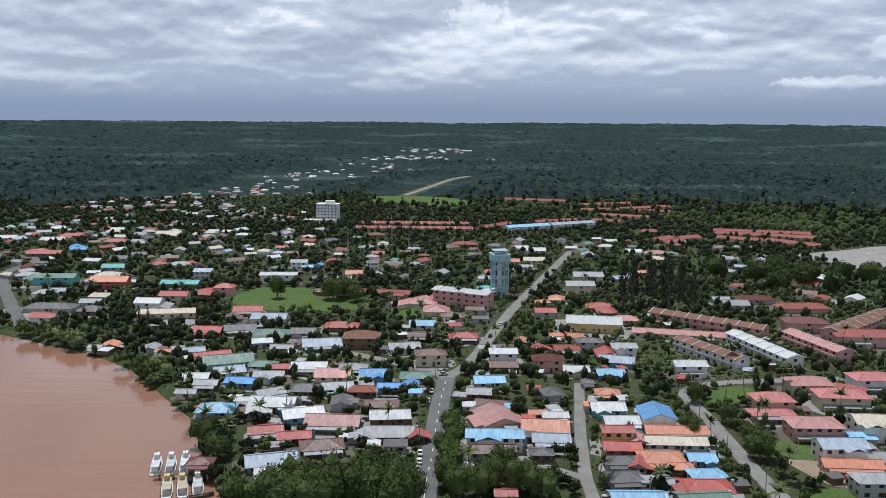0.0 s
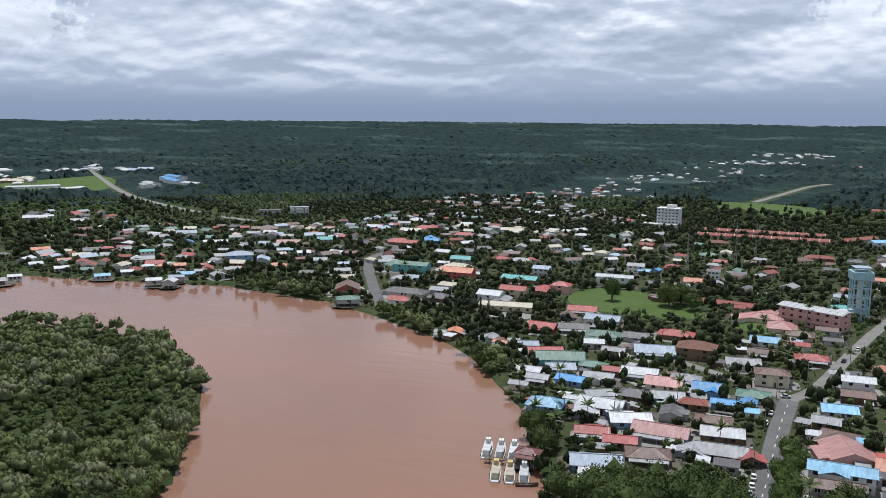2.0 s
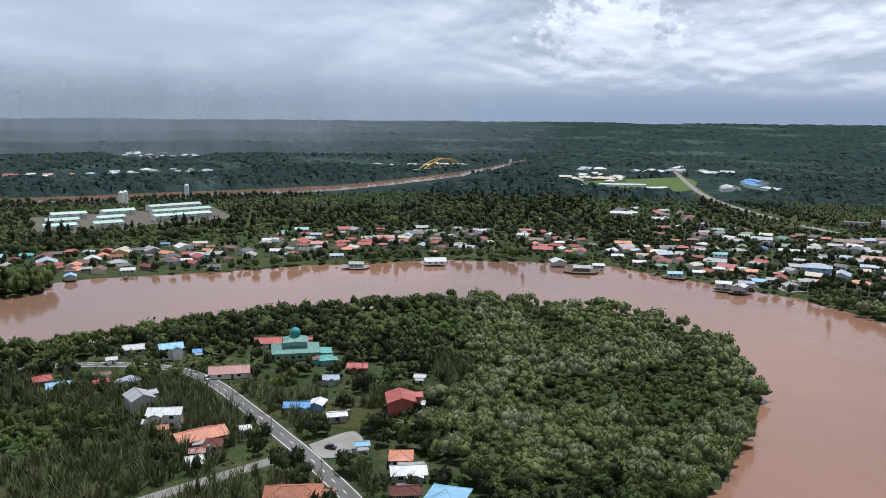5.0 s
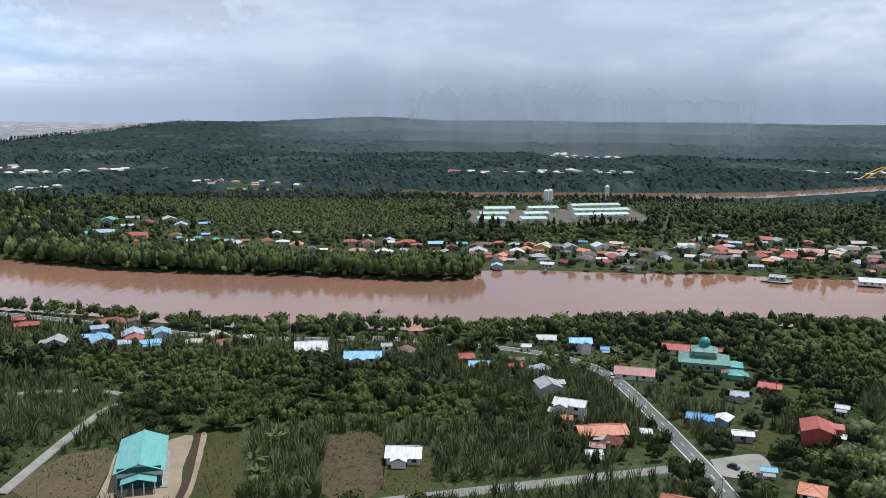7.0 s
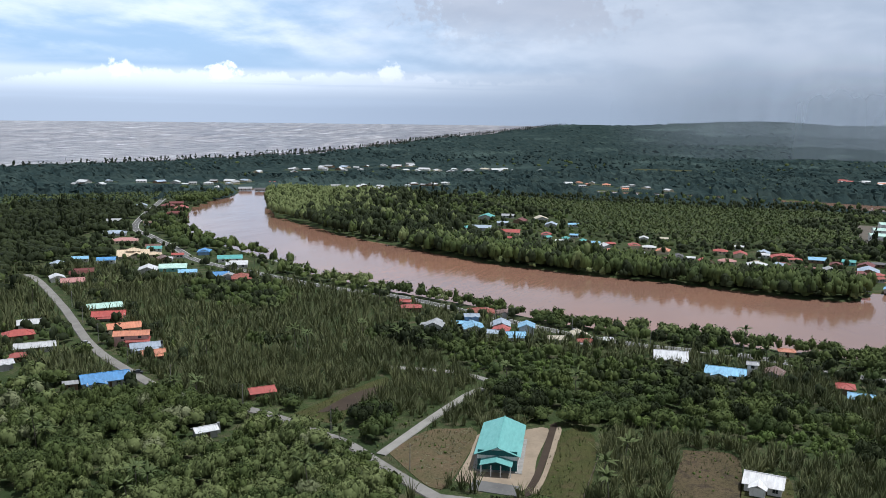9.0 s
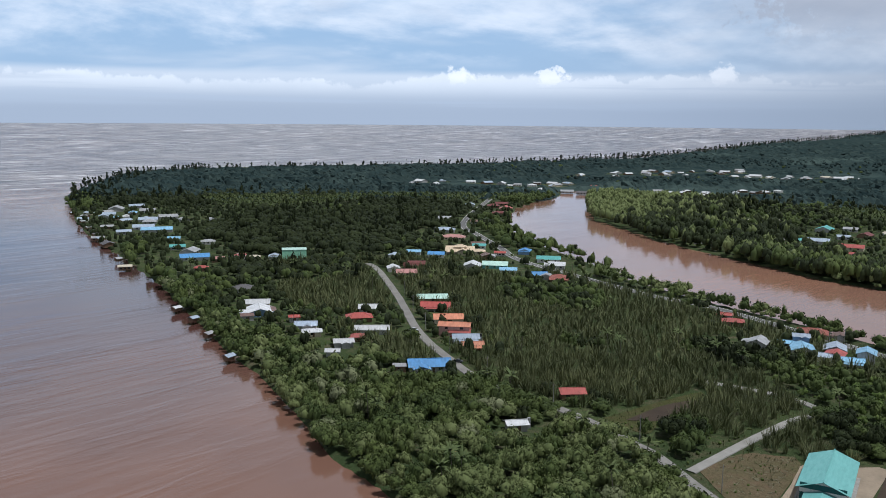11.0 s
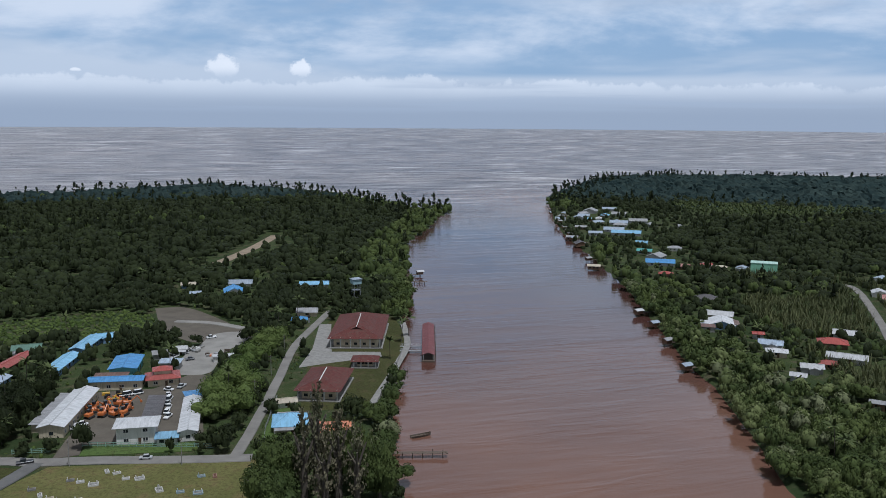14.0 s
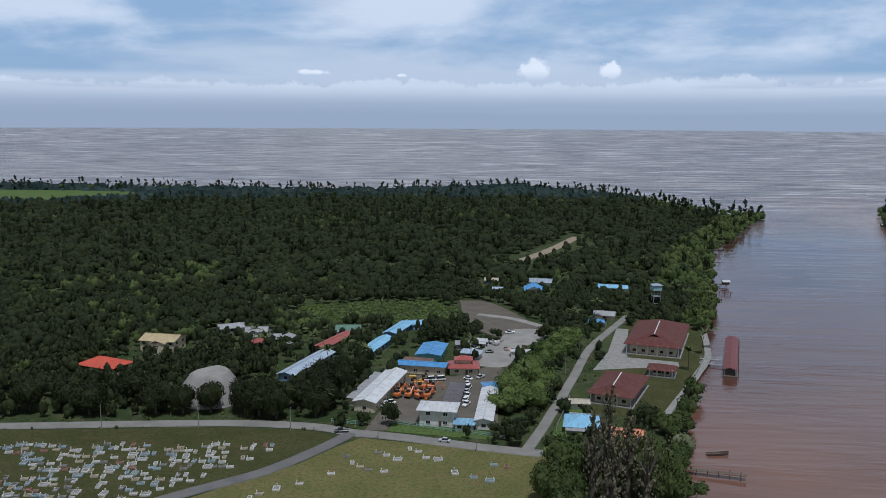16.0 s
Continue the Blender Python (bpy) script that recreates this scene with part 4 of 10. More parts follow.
house(-45.6, 347.1, -1, 13.9, 10.0, "g", "pink", "cream", extra="a")
house(-38.3, 356.4, 1, 11.2, 7.9, "h", "grey", "wood", extra="av")
house(-27.9, 347.5, -0, 12.3, 8.5, "x", "blue", "blue", extra="a")
house(-20.9, 330.7, 1, 9.0, 5.2, "g", "blue", "blue")
house(-12.4, 333.8, 90, 7.2, 5.1, "g", "blue", "blue")
house(-11.2, 345.5, 1, 11.7, 8.4, "h", "green", "white", extra="a")
house(-10.5, 323.7, 1, 4.7, 4.0, "s", "sky", "white")
house(-31.8, 326.1, 2, 9.3, 6.2, "h", "tile_red", "wood", extra="a")
house(-41.9, 330.2, 10, 11.8, 8.1, "x", "grey", "teal")
house(-54.4, 327.8, -2, 12.8, 8.6, "h", "dark", "wood")
house(-67.2, 322.5, 31, 10.8, 7.4, "g", "grey", "white", extra="tv")
house(-75.2, 312.8, -0, 5.7, 4.0, "g", "white", "white", extra="v")
house(-63.2, 309.8, -4, 16.2, 10.0, "g", "white", "grey", extra="at")
house(-68.4, 301.4, 100, 8.6, 7.0, "g", "white", "grey", extra="av")
house(-50.7, 298.7, 19, 13.9, 9.7, "g", "white", "blue", extra="a")
house(-37.9, 311.6, 92, 10.0, 7.2, "x", "dark", "grey")
house(-22.7, 308.6, 2, 11.8, 7.4, "h", "brown", "wood", extra="a")
house(-18.8, 296.9, 6, 13.6, 9.1, "g", "white", "wood")
house(-38.5, 291.2, -2, 18.4, 11.0, "g", "pink", "grey", extra="v")
house(-60.5, 281.3, 12, 11.0, 7.5, "g", "red", "white", detail=2, extra="av")
house(-50.0, 276.7, 10, 10.4, 6.9, "g", "red", "white", detail=2, extra="t")
house(-39.3, 268.2, 12, 13.1, 8.4, "h", "brown", "wood", detail=2, extra="tv")
house(-53.6, 256.1, 16, 15.3, 9.8, "g", "steel", "blue", detail=2)
house(-49.7, 245.3, 9, 12.2, 9.0, "g", "white", "grey", detail=2)
house(-17.8, 280.5, 2, 15.6, 9.7, "g", "grey", "wood", detail=2, extra="t")
house(-9.0, 278.5, 102, 7.0, 5.1, "g", "red", "wood", detail=2, extra="av")
house(-26.2, 277.1, 92, 7.4, 5.2, "g", "grey", "grey", detail=2, extra="av")
house(-15.2, 269.1, 2, 7.3, 4.6, "s", "dark", "grey", detail=2)
house(-74.0, 250.1, 1, 6.9, 4.7, "h", "maroon", "wood", stilts=1.6, detail=2, extra="v")
house(-114.9, 381.8, 21, 10.3, 6.5, "g", "steel", "grey", extra="v")
house(-101.9, 342.6, 0, 10.6, 6.8, "g", "white", "wood", extra="v")
house(-95.0, 333.5, -1, 8.7, 6.3, "g", "grey", "wood", extra="v")
house(-99.7, 321.8, 1, 7.1, 4.7, "g", "grey", "cream")
house(10.3, 411.0, 2, 13.4, 8.6, "h", "red", "wood", extra="tv")
house(4.9, 431.9, 2, 9.4, 5.4, "s", "red", "grey")
house(27.2, 373.0, 1, 11.7, 8.0, "g", "white", "white", floors=2)
house(21.0, 390.1, -2, 6.8, 4.9, "g", "grey", "white")
house(38.0, 403.0, 78, 7.0, 5.5, "g", "orange", "yellow")
house(56.7, 414.5, -2, 5.7, 4.2, "h", "orange", "cream", extra="v")
house(65.7, 412.5, 92, 7.4, 6.0, "h", "orange", "cream", extra="tv")
house(46.3, 388.8, 104, 7.7, 6.3, "g", "red", "wood", extra="tv")
house(58.1, 390.0, 0, 11.3, 7.9, "g", "tile_red", "wood", extra="av")
house(69.2, 393.9, -1, 11.6, 6.7, "h", "dark", "grey", floors=2, extra="a")
house(83.5, 384.1, 0, 10.8, 7.6, "x", "grey", "white", floors=2, extra="a")
house(46.2, 362.4, 0, 13.0, 8.1, "h", "tile_maroon", "pink", floors=2)
house(57.6, 356, -6, 10.3, 7.3, "x", "white", "cream", extra="t")
house(75.8, 381.6, -91, 12.0, 9.9, "g", "red", "blue", extra="at")
house(78.0, 370.5, -15, 14.4, 8.5, "g", "steel", "blue")
house(71.3, 351.4, -1, 10.9, 8.0, "x", "sky", "blue", extra="a")
house(26.4, 361.3, 0, 11.8, 8.5, "g", "brown", "wood")
house(19.2, 339.8, 6, 11.8, 8.1, "g", "sky", "grey", extra="t")
house(15, 324.2, -6, 9.6, 6.9, "g", "grey", "wood")
house(17.5, 307.5, 77, 13.7, 11.2, "h", "brown", "wood")
house(10.1, 308.0, 1, 4.5, 4.0, "s", "white", "grey")
house(25.8, 306.4, -2, 4.5, 4.0, "s", "sky", "teal")
house(42.8, 324.8, 101, 8.4, 6.9, "h", "dark", "grey")
house(59.6, 338.4, -1, 4.6, 4.0, "g", "dark", "grey", extra="av")
house(19.9, 295.3, 103, 16.0, 13.1, "g", "pink", "pink", extra="av")
house(30.9, 293.7, -2, 4.5, 4.0, "s", "red", "grey")
house(17.5, 272.1, -1, 18.2, 8.0, "x", "sky", "white", floors=2, detail=2, extra="t")
house(15.8, 258.8, 2, 14.4, 7.0, "g", "brown", "grey", floors=2, detail=2, extra="a")
house(35.1, 300.4, 1, 6.1, 4.0, "g", "orange", "pink", extra="t")
house(41.1, 298.7, -1, 8.6, 6.0, "g", "white", "grey", extra="atv")
house(36.1, 286.4, -6, 15.6, 10.1, "g", "orange", "wood", extra="t")
house(36.8, 275.7, -2, 11.9, 7.8, "g", "steel", "wood", detail=2, extra="tv")
house(32.1, 262.7, -2, 6.8, 4.7, "h", "dark", "wood", detail=2, extra="a")
house(65.2, 325.3, -6, 8.7, 6.4, "h", "orange", "wood", extra="v")
house(61.7, 307.1, 1, 11.9, 8.2, "x", "white", "teal")
house(55.7, 308.9, 1, 4.6, 4.0, "s", "orange", "grey")
house(64.2, 293.2, 2, 12.2, 8.3, "g", "white", "pink", extra="v")
house(59.1, 276.6, 1, 10.2, 6.2, "g", "red", "yellow", floors=2, detail=2, extra="a")
house(65.5, 274.6, -89, 7.0, 5.7, "g", "pink", "pink", detail=2, extra="v")
house(59.2, 269.0, -2, 11.6, 7.6, "g", "red", "red", detail=2)
house(56.7, 256.6, 1, 9.6, 6.0, "h", "dark", "grey", detail=2, extra="v")
house(61.6, 254.9, 76, 7.0, 4.9, "g", "red", "pink", detail=2, extra="v")
house(55.1, 244.1, 5, 9.7, 7.0, "h", "dark", "grey", detail=2, extra="v")
house(62.0, 241.7, -0, 5.1, 4.0, "s", "grey", "white", detail=2)
house(55.7, 228.6, 1, 15.0, 10.8, "g", "sky", "white", detail=2, extra="t")
house(18.5, 232.5, -1, 5.6, 4.0, "g", "red", "wood", detail=2, extra="av")
house(76.6, 293.2, 88, 13.4, 11.0, "g", "blue", "white", floors=2)
house(80.9, 283.9, -1, 20.4, 7.0, "g", "orange", "pink", extra="v")
house(78.2, 273.8, -2, 19.7, 7.0, "g", "cream", "grey", detail=2, extra="a")
house(69.9, 259.6, 0, 13.1, 8.8, "h", "orange", "pink", detail=2, extra="atv")
house(74.3, 252.9, -1, 6.6, 4.8, "h", "orange", "wood", detail=2, extra="t")
house(82.4, 259.3, 0, 8.0, 6.1, "x", "sky", "blue", detail=2, extra="t")
house(80.7, 246.6, 6, 9.9, 7.1, "h", "sky", "white", detail=2)
house(77.4, 238.0, -1, 14.3, 8.8, "h", "red", "pink", detail=2, extra="tv")
house(74.3, 229.2, 6, 14.4, 9.5, "g", "green", "grey", detail=2, extra="t")
house(70.3, 234.0, 90, 7.0, 4.1, "g", "red", "grey", detail=2, extra="t")
house(65.5, 241.0, -1, 5.5, 4.0, "g", "grey", "white", detail=2)
house(106.0, 356.0, 1, 13.1, 8.4, "g", "white", "white", floors=2)
house(105.3, 352.9, 1, 9.3, 6.8, "s", "grey", "white")
house(207.1, 408.3, -2, 30.0, 11.0, "h", "red", "pink", floors=2, extra="at")
house(200.9, 402.9, -1, 10.3, 6.2, "s", "grey", "grey")
house(189.2, 436.2, -2, 21.2, 11.0, "h", "maroon", "pink", floors=2, extra="t")
house(147.1, 332.1, 1, 16.5, 10.5, "h", "pink", "cream", floors=2, extra="v")
house(124.6, 311.4, 2, 13.5, 10.0, "h", "rose", "pink", floors=2, extra="a")
house(121.2, 302.2, 0, 15.5, 7.0, "h", "rose", "pink", extra="v")
house(129.0, 285.0, -1, 17.0, 11.0, "h", "pink", "pink", floors=2, extra="v", detail=2)
house(153.0, 316.1, -4, 18.5, 10.0, "h", "rose", "cream", floors=2, extra="v")
house(175.8, 338.7, 1, 16.5, 10.5, "h", "rose", "white", floors=2, extra="v")
house(162.1, 328.8, -34, 11.6, 7.7, "s", "red", "grey")
house(151.5, 287.5, -3, 15.0, 10.5, "x", "cream", "white", floors=2, extra="v", detail=2)
house(129.0, 264.8, 2, 14.5, 9.0, "x", "steel", "white", floors=2, extra="t", detail=2)
house(137.7, 260.3, 1, 12.1, 8.2, "g", "grey", "grey")
house(128.5, 255.6, -4, 17.5, 6.5, "g", "orange", "pink", detail=2, extra="v")
house(127.5, 238.5, 0, 12.2, 7.5, "h", "grey", "grey", floors=2, detail=2)
house(124.9, 243.2, -1, 5.6, 4.0, "s", "red", "pink", detail=2)
house(142.6, 278.1, -1, 8.5, 5.2, "s", "sky", "grey")
house(-59.8, 579.9, 1, 13.0, 9.4, "x", "orange", "white")
house(-73.0, 520.6, 77, 9.9, 8.1, "h", "brown", "wood", extra="a")
house(-12.7, 489.4, -2, 18.7, 11.0, "h", "pink", "cream")
house(-4.2, 470.1, 91, 14.4, 11.8, "h", "pink", "cream", extra="v")
house(-165.1, 472.6, -2, 13.8, 9.9, "g", "white", "white", floors=2)
house(-157.2, 493.2, -0, 15.6, 10.4, "g", "red", "cream", floors=2)
house(-144.1, 513.0, 77, 16.1, 13.3, "h", "red", "pink", extra="a")
house(-134.2, 518, -1, 11.5, 8.0, "h", "red", "pink", floors=2)
house(-168.5, 541.3, -1, 23.5, 9.0, "g", "teal", "wood", extra="a")
house(-189.9, 611.7, 1, 16.7, 9.5, "h", "grey", "grey", detail=0)
house(-161.6, 570.3, -0, 11.7, 8.6, "g", "steel", "grey", floors=2, detail=0, extra="a")
house(-211.7, 535.8, 2, 22.8, 11.0, "g", "orange", "red", floors=2)
house(-224.9, 569.5, -1, 17.9, 9.5, "h", "cream", "grey", detail=0)
house(-227.2, 547.0, -0, 8.5, 5.1, "g", "grey", "grey", detail=0, extra="a")
house(-202.2, 545.9, -1, 8.7, 5.7, "g", "white", "grey", extra="a")
house(-250.6, 546.2, 1, 25.8, 9.5, "g", "green", "teal", floors=2, detail=0)
house(-220.2, 470.9, 0, 27.3, 11.0, "h", "dark", "grey")
house(-212.6, 447.4, -5, 13.5, 9.0, "g", "red", "white", extra="a")
house(-240.7, 509.8, 2, 13.8, 9.7, "h", "grey", "white", extra="a")
house(-233.4, 515.3, 2, 11.2, 6.5, "g", "steel", "grey")
house(-203.1, 485.0, 2, 11.0, 8.1, "g", "grey", "grey")
house(-194.7, 464.4, -2, 14.2, 9.9, "h", "dark", "wood", extra="a")
house(-203.9, 499.3, -2, 11.3, 7.9, "s", "cream", "grey")
house(-155.5, 390.7, 100, 8.2, 6.8, "g", "orange", "wood", extra="v")
house(-161.0, 386.6, -2, 5.5, 4.0, "g", "grey", "white", extra="av")
house(-135.1, 386.2, -88, 8.5, 7.0, "x", "grey", "white", extra="at")
house(-127.5, 380.5, -0, 6.3, 4.2, "g", "orange", "cream", extra="v")
house(-259.3, 626.4, -6, 11.7, 7.8, "g", "white", "grey", detail=0)
house(-232.8, 600.5, 2, 17.2, 9.5, "g", "teal", "grey", detail=0)
house(-238.8, 577.6, 0, 8.3, 4.9, "g", "white", "grey", detail=0)
house(-279.4, 726.1, 2, 20.0, 9.5, "h", "red", "grey", detail=0)
house(-337.0, 733.8, -0, 20.2, 9.5, "g", "cream", "cream", detail=0)
house(-330.9, 759.5, 2, 22.7, 9.5, "h", "red", "wood", detail=0)
house(-369.0, 765.2, -2, 11.8, 7.7, "g", "red", "grey", detail=0)
house(-380.5, 742.4, 0, 16.0, 9.5, "g", "white", "grey", detail=0)
house(-292.2, 680.6, 6, 12.0, 8.0, "g", "blue", "blue", detail=0)
house(-310.1, 659.4, 2, 25.8, 9.5, "g", "red", "wood", detail=0)
house(-251.0, 778.7, -0, 21.6, 9.5, "g", "cream", "white", detail=0)
house(-272.8, 789.6, -2, 12.0, 7.3, "h", "grey", "grey", detail=0)
house(-255.4, 717.1, -1, 8.2, 6.0, "g", "grey", "grey", detail=0)
house(-211.4, 646.8, 80, 7.1, 5.8, "g", "steel", "grey", detail=0)
house(-157, 683.5, 6, 7.7, 5.6, "g", "white", "grey", detail=0)
house(-132.1, 696.9, -2, 9.7, 5.7, "g", "red", "white", detail=0)
house(-117.7, 667.5, -6, 9.5, 6.6, "g", "brown", "pink", detail=0)
house(-103.5, 609.6, 0, 11.4, 7.6, "x", "grey", "white", floors=2, detail=0, extra="a")
house(-96.9, 605.7, -5, 7.8, 5.7, "g", "sky", "grey", detail=0, extra="a")
house(-81.8, 631.0, 89, 11.3, 9.2, "h", "red", "wood", detail=0)
house(-89.8, 613.2, 77, 6.1, 5.0, "g", "blue", "blue", detail=0, extra="a")
house(-118.1, 600.2, -0, 8.3, 6.1, "h", "dark", "grey", detail=0, extra="a")
house(-82.5, 562.2, 6, 9.8, 7.0, "g", "dark", "grey", extra="a")
house(-65.6, 562.8, -0, 8.8, 5.1, "g", "grey", "grey")
house(-50.5, 609.2, 0, 8.4, 6.0, "x", "dark", "white", floors=2, detail=0, extra="a")
house(-36, 620.2, -6, 12.6, 8.3, "g", "dark", "grey", detail=0)
house(-51, 670.4, -6, 9.3, 6.5, "g", "red", "pink", detail=0)
house(-62.6, 700, 6, 13.7, 8.9, "h", "green", "grey", detail=0)
house(-61.6, 776.5, 2, 15.0, 9.5, "h", "tile_brown", "wood", detail=0)
house(-15.0, 660.5, -2, 8.1, 4.8, "h", "tile_brown", "wood", detail=0)
house(-181.7, 770.6, -0, 12.0, 7.7, "h", "white", "grey", detail=0)
house(-147.1, 791.9, 104, 11.4, 9.4, "h", "dark", "grey", detail=0)
house(58.5, 491.6, -1, 7.6, 5.1, "h", "orange", "cream", extra="a")
house(68.0, 501.5, 78, 10.2, 8.4, "h", "orange", "cream")
house(57.3, 467.7, 0, 11.0, 7.7, "g", "red", "grey", extra="a")
house(63.7, 702.4, 6, 12.9, 8.4, "g", "white", "white", detail=0)
house(75.6, 690.6, 2, 15.0, 9.5, "g", "white", "white", detail=0)
house(51.5, 636.4, 0, 11.5, 7.3, "g", "orange", "cream", detail=0)
house(69.2, 642.3, -2, 15.4, 9.5, "g", "cream", "cream", detail=0)
house(106.2, 704.3, 1, 8.9, 6.1, "g", "white", "grey", detail=0)
house(59.9, 611.8, -2, 9.6, 6.2, "g", "grey", "grey", detail=0)
house(147.1, 746.1, -0, 10.5, 7.2, "g", "white", "grey", detail=0)
house(137.1, 759.9, 1, 7.1, 4.1, "g", "white", "grey", detail=0)
house(170.7, 679.8, 1, 18.1, 9.5, "h", "pink", "cream", detail=0)
house(163.8, 651.5, 0, 13.2, 9.5, "h", "cream", "cream", detail=0)
house(221.1, 653.8, 2, 13.2, 8.2, "h", "grey", "white", detail=0)
house(217.6, 617.9, -6, 8.1, 5.8, "g", "steel", "grey", detail=0)
house(187.6, 505.3, 0, 21.9, 11.0, "h", "tile_maroon", "grey")
house(170.7, 490.4, -1, 14.2, 9.4, "g", "grey", "grey")
house(165.9, 501.4, -2, 9.2, 6.3, "g", "grey", "grey")
house(207.0, 482.4, 0, 28.7, 11.0, "h", "tile_red", "pink", extra="a")
house(90.2, 480.3, -5, 14.7, 9.7, "h", "red", "wood")
house(91.3, 468.7, -92, 11.9, 9.8, "h", "red", "wood")
house(97.8, 449.7, 1, 14.1, 8.8, "h", "pink", "cream", extra="a")
house(27.3, 531.2, 1, 10.4, 7.4, "h", "teal", "white")
house(29.0, 566.2, -2, 9.5, 6.0, "g", "steel", "white", extra="a")
house(18.3, 723.0, 1, 20.6, 9.5, "h", "tile_red", "wood", detail=0)
house(120.8, 569.5, 6, 11.7, 8.1, "g", "steel", "grey", extra="a")
house(138.0, 591.6, -1, 9.0, 5.3, "g", "orange", "wood", detail=0)
house(115.3, 452.9, 80, 7.0, 4.9, "g", "grey", "grey", extra="v")
house(96.7, 562.9, -1, 19.0, 11.0, "g", "grey", "cream", floors=2)
house(86.4, 531.1, 1, 17.1, 11.0, "g", "grey", "cream", floors=2)
house(197.9, 813.4, -2, 17.6, 9.5, "h", "tile_red", "wood", detail=0)
house(-1.2, 504.2, -6, 11.7, 8.1, "h", "pink", "white")
house(18, 470.8, 0, 9.8, 7.0, "g", "brown", "grey", extra="t")
house(5.2, 455.0, -2, 12.4, 7.4, "h", "brown", "cream")
house(20.3, 450.1, -1, 8.0, 5.9, "g", "dark", "grey", extra="t")
house(-28.6, 508.3, 2, 9.1, 6.2, "g", "tile_red", "cream")

house(-515.0, 627.9, 37, 17.1, 9.5, "g", "steel", "grey", detail=0)
house(-478.4, 611.8, 38, 9.3, 6.4, "g", "grey", "grey", detail=0)
house(-451.9, 595.7, 34, 9.6, 6.6, "g", "white", "grey", detail=0)
house(-477.3, 583.5, 138, 9.2, 7.6, "h", "blue", "grey", detail=0)
house(-458.4, 623.9, 36, 10.1, 6.8, "g", "grey", "white", detail=0)
house(-434.0, 644.7, 119, 15.7, 12.9, "g", "dark", "grey", detail=0)
house(-468.8, 684.4, 34, 24.2, 9.5, "g", "brown", "wood", detail=0)
house(-399.1, 617.6, 29, 19.2, 9.5, "g", "pink", "cream", detail=0)
house(-403.1, 666.1, 34, 17.1, 9.5, "g", "steel", "grey", detail=0)
house(-380.1, 647.4, 30, 14.3, 9.5, "g", "teal", "grey", detail=0)
house(-377.7, 668.2, 8, 10.9, 7.4, "g", "red", "wood", detail=0)
house(-403.3, 735.1, 10, 8.0, 5.8, "g", "dark", "grey", detail=0)
house(-417.1, 717.5, 31, 8.3, 5.9, "g", "red", "grey", detail=0)
house(-437.8, 728.5, 115, 11.4, 9.4, "g", "grey", "grey", detail=0)
house(-407.8, 536.2, 32, 5.9, 4.1, "g", "steel", "grey", detail=0)
house(-368.7, 532.7, 122, 14.4, 11.9, "g", "steel", "grey", detail=0)
house(-343.6, 516.9, 27, 12.3, 7.7, "h", "orange", "cream", detail=0)
house(-357.7, 574.5, 37, 10.1, 7.1, "g", "white", "grey", detail=0)
house(-336.2, 577.7, 53, 14.2, 9.4, "g", "brown", "grey", detail=0)
house(-322.5, 589.2, 26, 10.0, 7.1, "g", "maroon", "wood", detail=0)
house(-328.4, 549.2, 24, 11.4, 7.8, "g", "grey", "grey", detail=0)
house(-304.2, 543.3, 30, 7.9, 4.6, "g", "steel", "grey", detail=0)
house(-308.9, 500.4, 32, 10.4, 6.3, "g", "dark", "wood", detail=0, extra="a")
house(-291.8, 517.5, 36, 11.8, 7.3, "g", "grey", "grey", detail=0)
house(-277.5, 496.2, 31, 11.7, 8.0, "x", "cream", "wood", extra="a")
house(-255.0, 459.8, 116, 17.0, 13.9, "g", "brown", "red", stilts=1.6)
house(-248.5, 464.0, 130, 7.0, 4.8, "g", "cream", "grey")
house(-238.4, 430.4, 32, 12.4, 8.3, "h", "green", "grey", stilts=1.6, extra="a")
house(-279.6, 566.9, 25, 13.8, 8.4, "h", "grey", "grey", detail=0)
house(-265.8, 550.7, 123, 16.3, 13.4, "g", "green", "grey", detail=0)
house(-290.2, 594.8, 128, 14.0, 11.5, "g", "tile_maroon", "wood", detail=0)
house(-336.7, 732.8, 29, 13.8, 9.5, "x", "white", "red", detail=0)
house(-298.2, 689.7, -65, 12.6, 10.3, "g", "blue", "blue", detail=0)
house(-319.4, 667.5, 32, 16.3, 9.5, "h", "red", "wood", detail=0)
house(-407.4, 486.7, 36, 9.4, 6.8, "g", "orange", "wood", detail=0)
house(-380.6, 461.6, 35, 11.3, 6.6, "x", "sky", "white", stilts=1.6, detail=0, extra="a")
house(-417.3, 488.6, 36, 6.9, 4.8, "g", "white", "grey", detail=0)
house(-392.7, 495.5, 33, 6.1, 3.8, "g", "red", "wood", detail=0)
house(-367.1, 429.8, 113, 8.6, 7.0, "g", "white", "grey", stilts=1.6)
house(-422.3, 451.4, 47, 7.9, 5.4, "x", "white", "grey", detail=0)
house(-425.3, 475.1, 47, 8.2, 5.2, "h", "white", "white", detail=0)
house(-416.1, 479.4, 43, 7.5, 5.4, "h", "orange", "cream", detail=0)
house(-426.3, 432.8, 48, 9.5, 5.8, "g", "sky", "grey", stilts=1.6, detail=0, extra="a")
house(-378.9, 428.3, 38, 9.1, 5.5, "g", "white", "grey", stilts=1.6)
house(-554.5, 499.3, 53, 13.4, 8.0, "g", "orange", "pink", detail=0)
house(-525.3, 480.8, 49, 11.4, 6.8, "h", "pink", "white", detail=0)
house(-520.0, 457.2, 148, 8.4, 6.9, "g", "dark", "grey", detail=0)
house(-497.5, 468.5, 53, 8.8, 6.1, "g", "orange", "wood", detail=0)
house(-503.4, 491.1, 45, 11.9, 8.6, "g", "cream", "grey", detail=0)
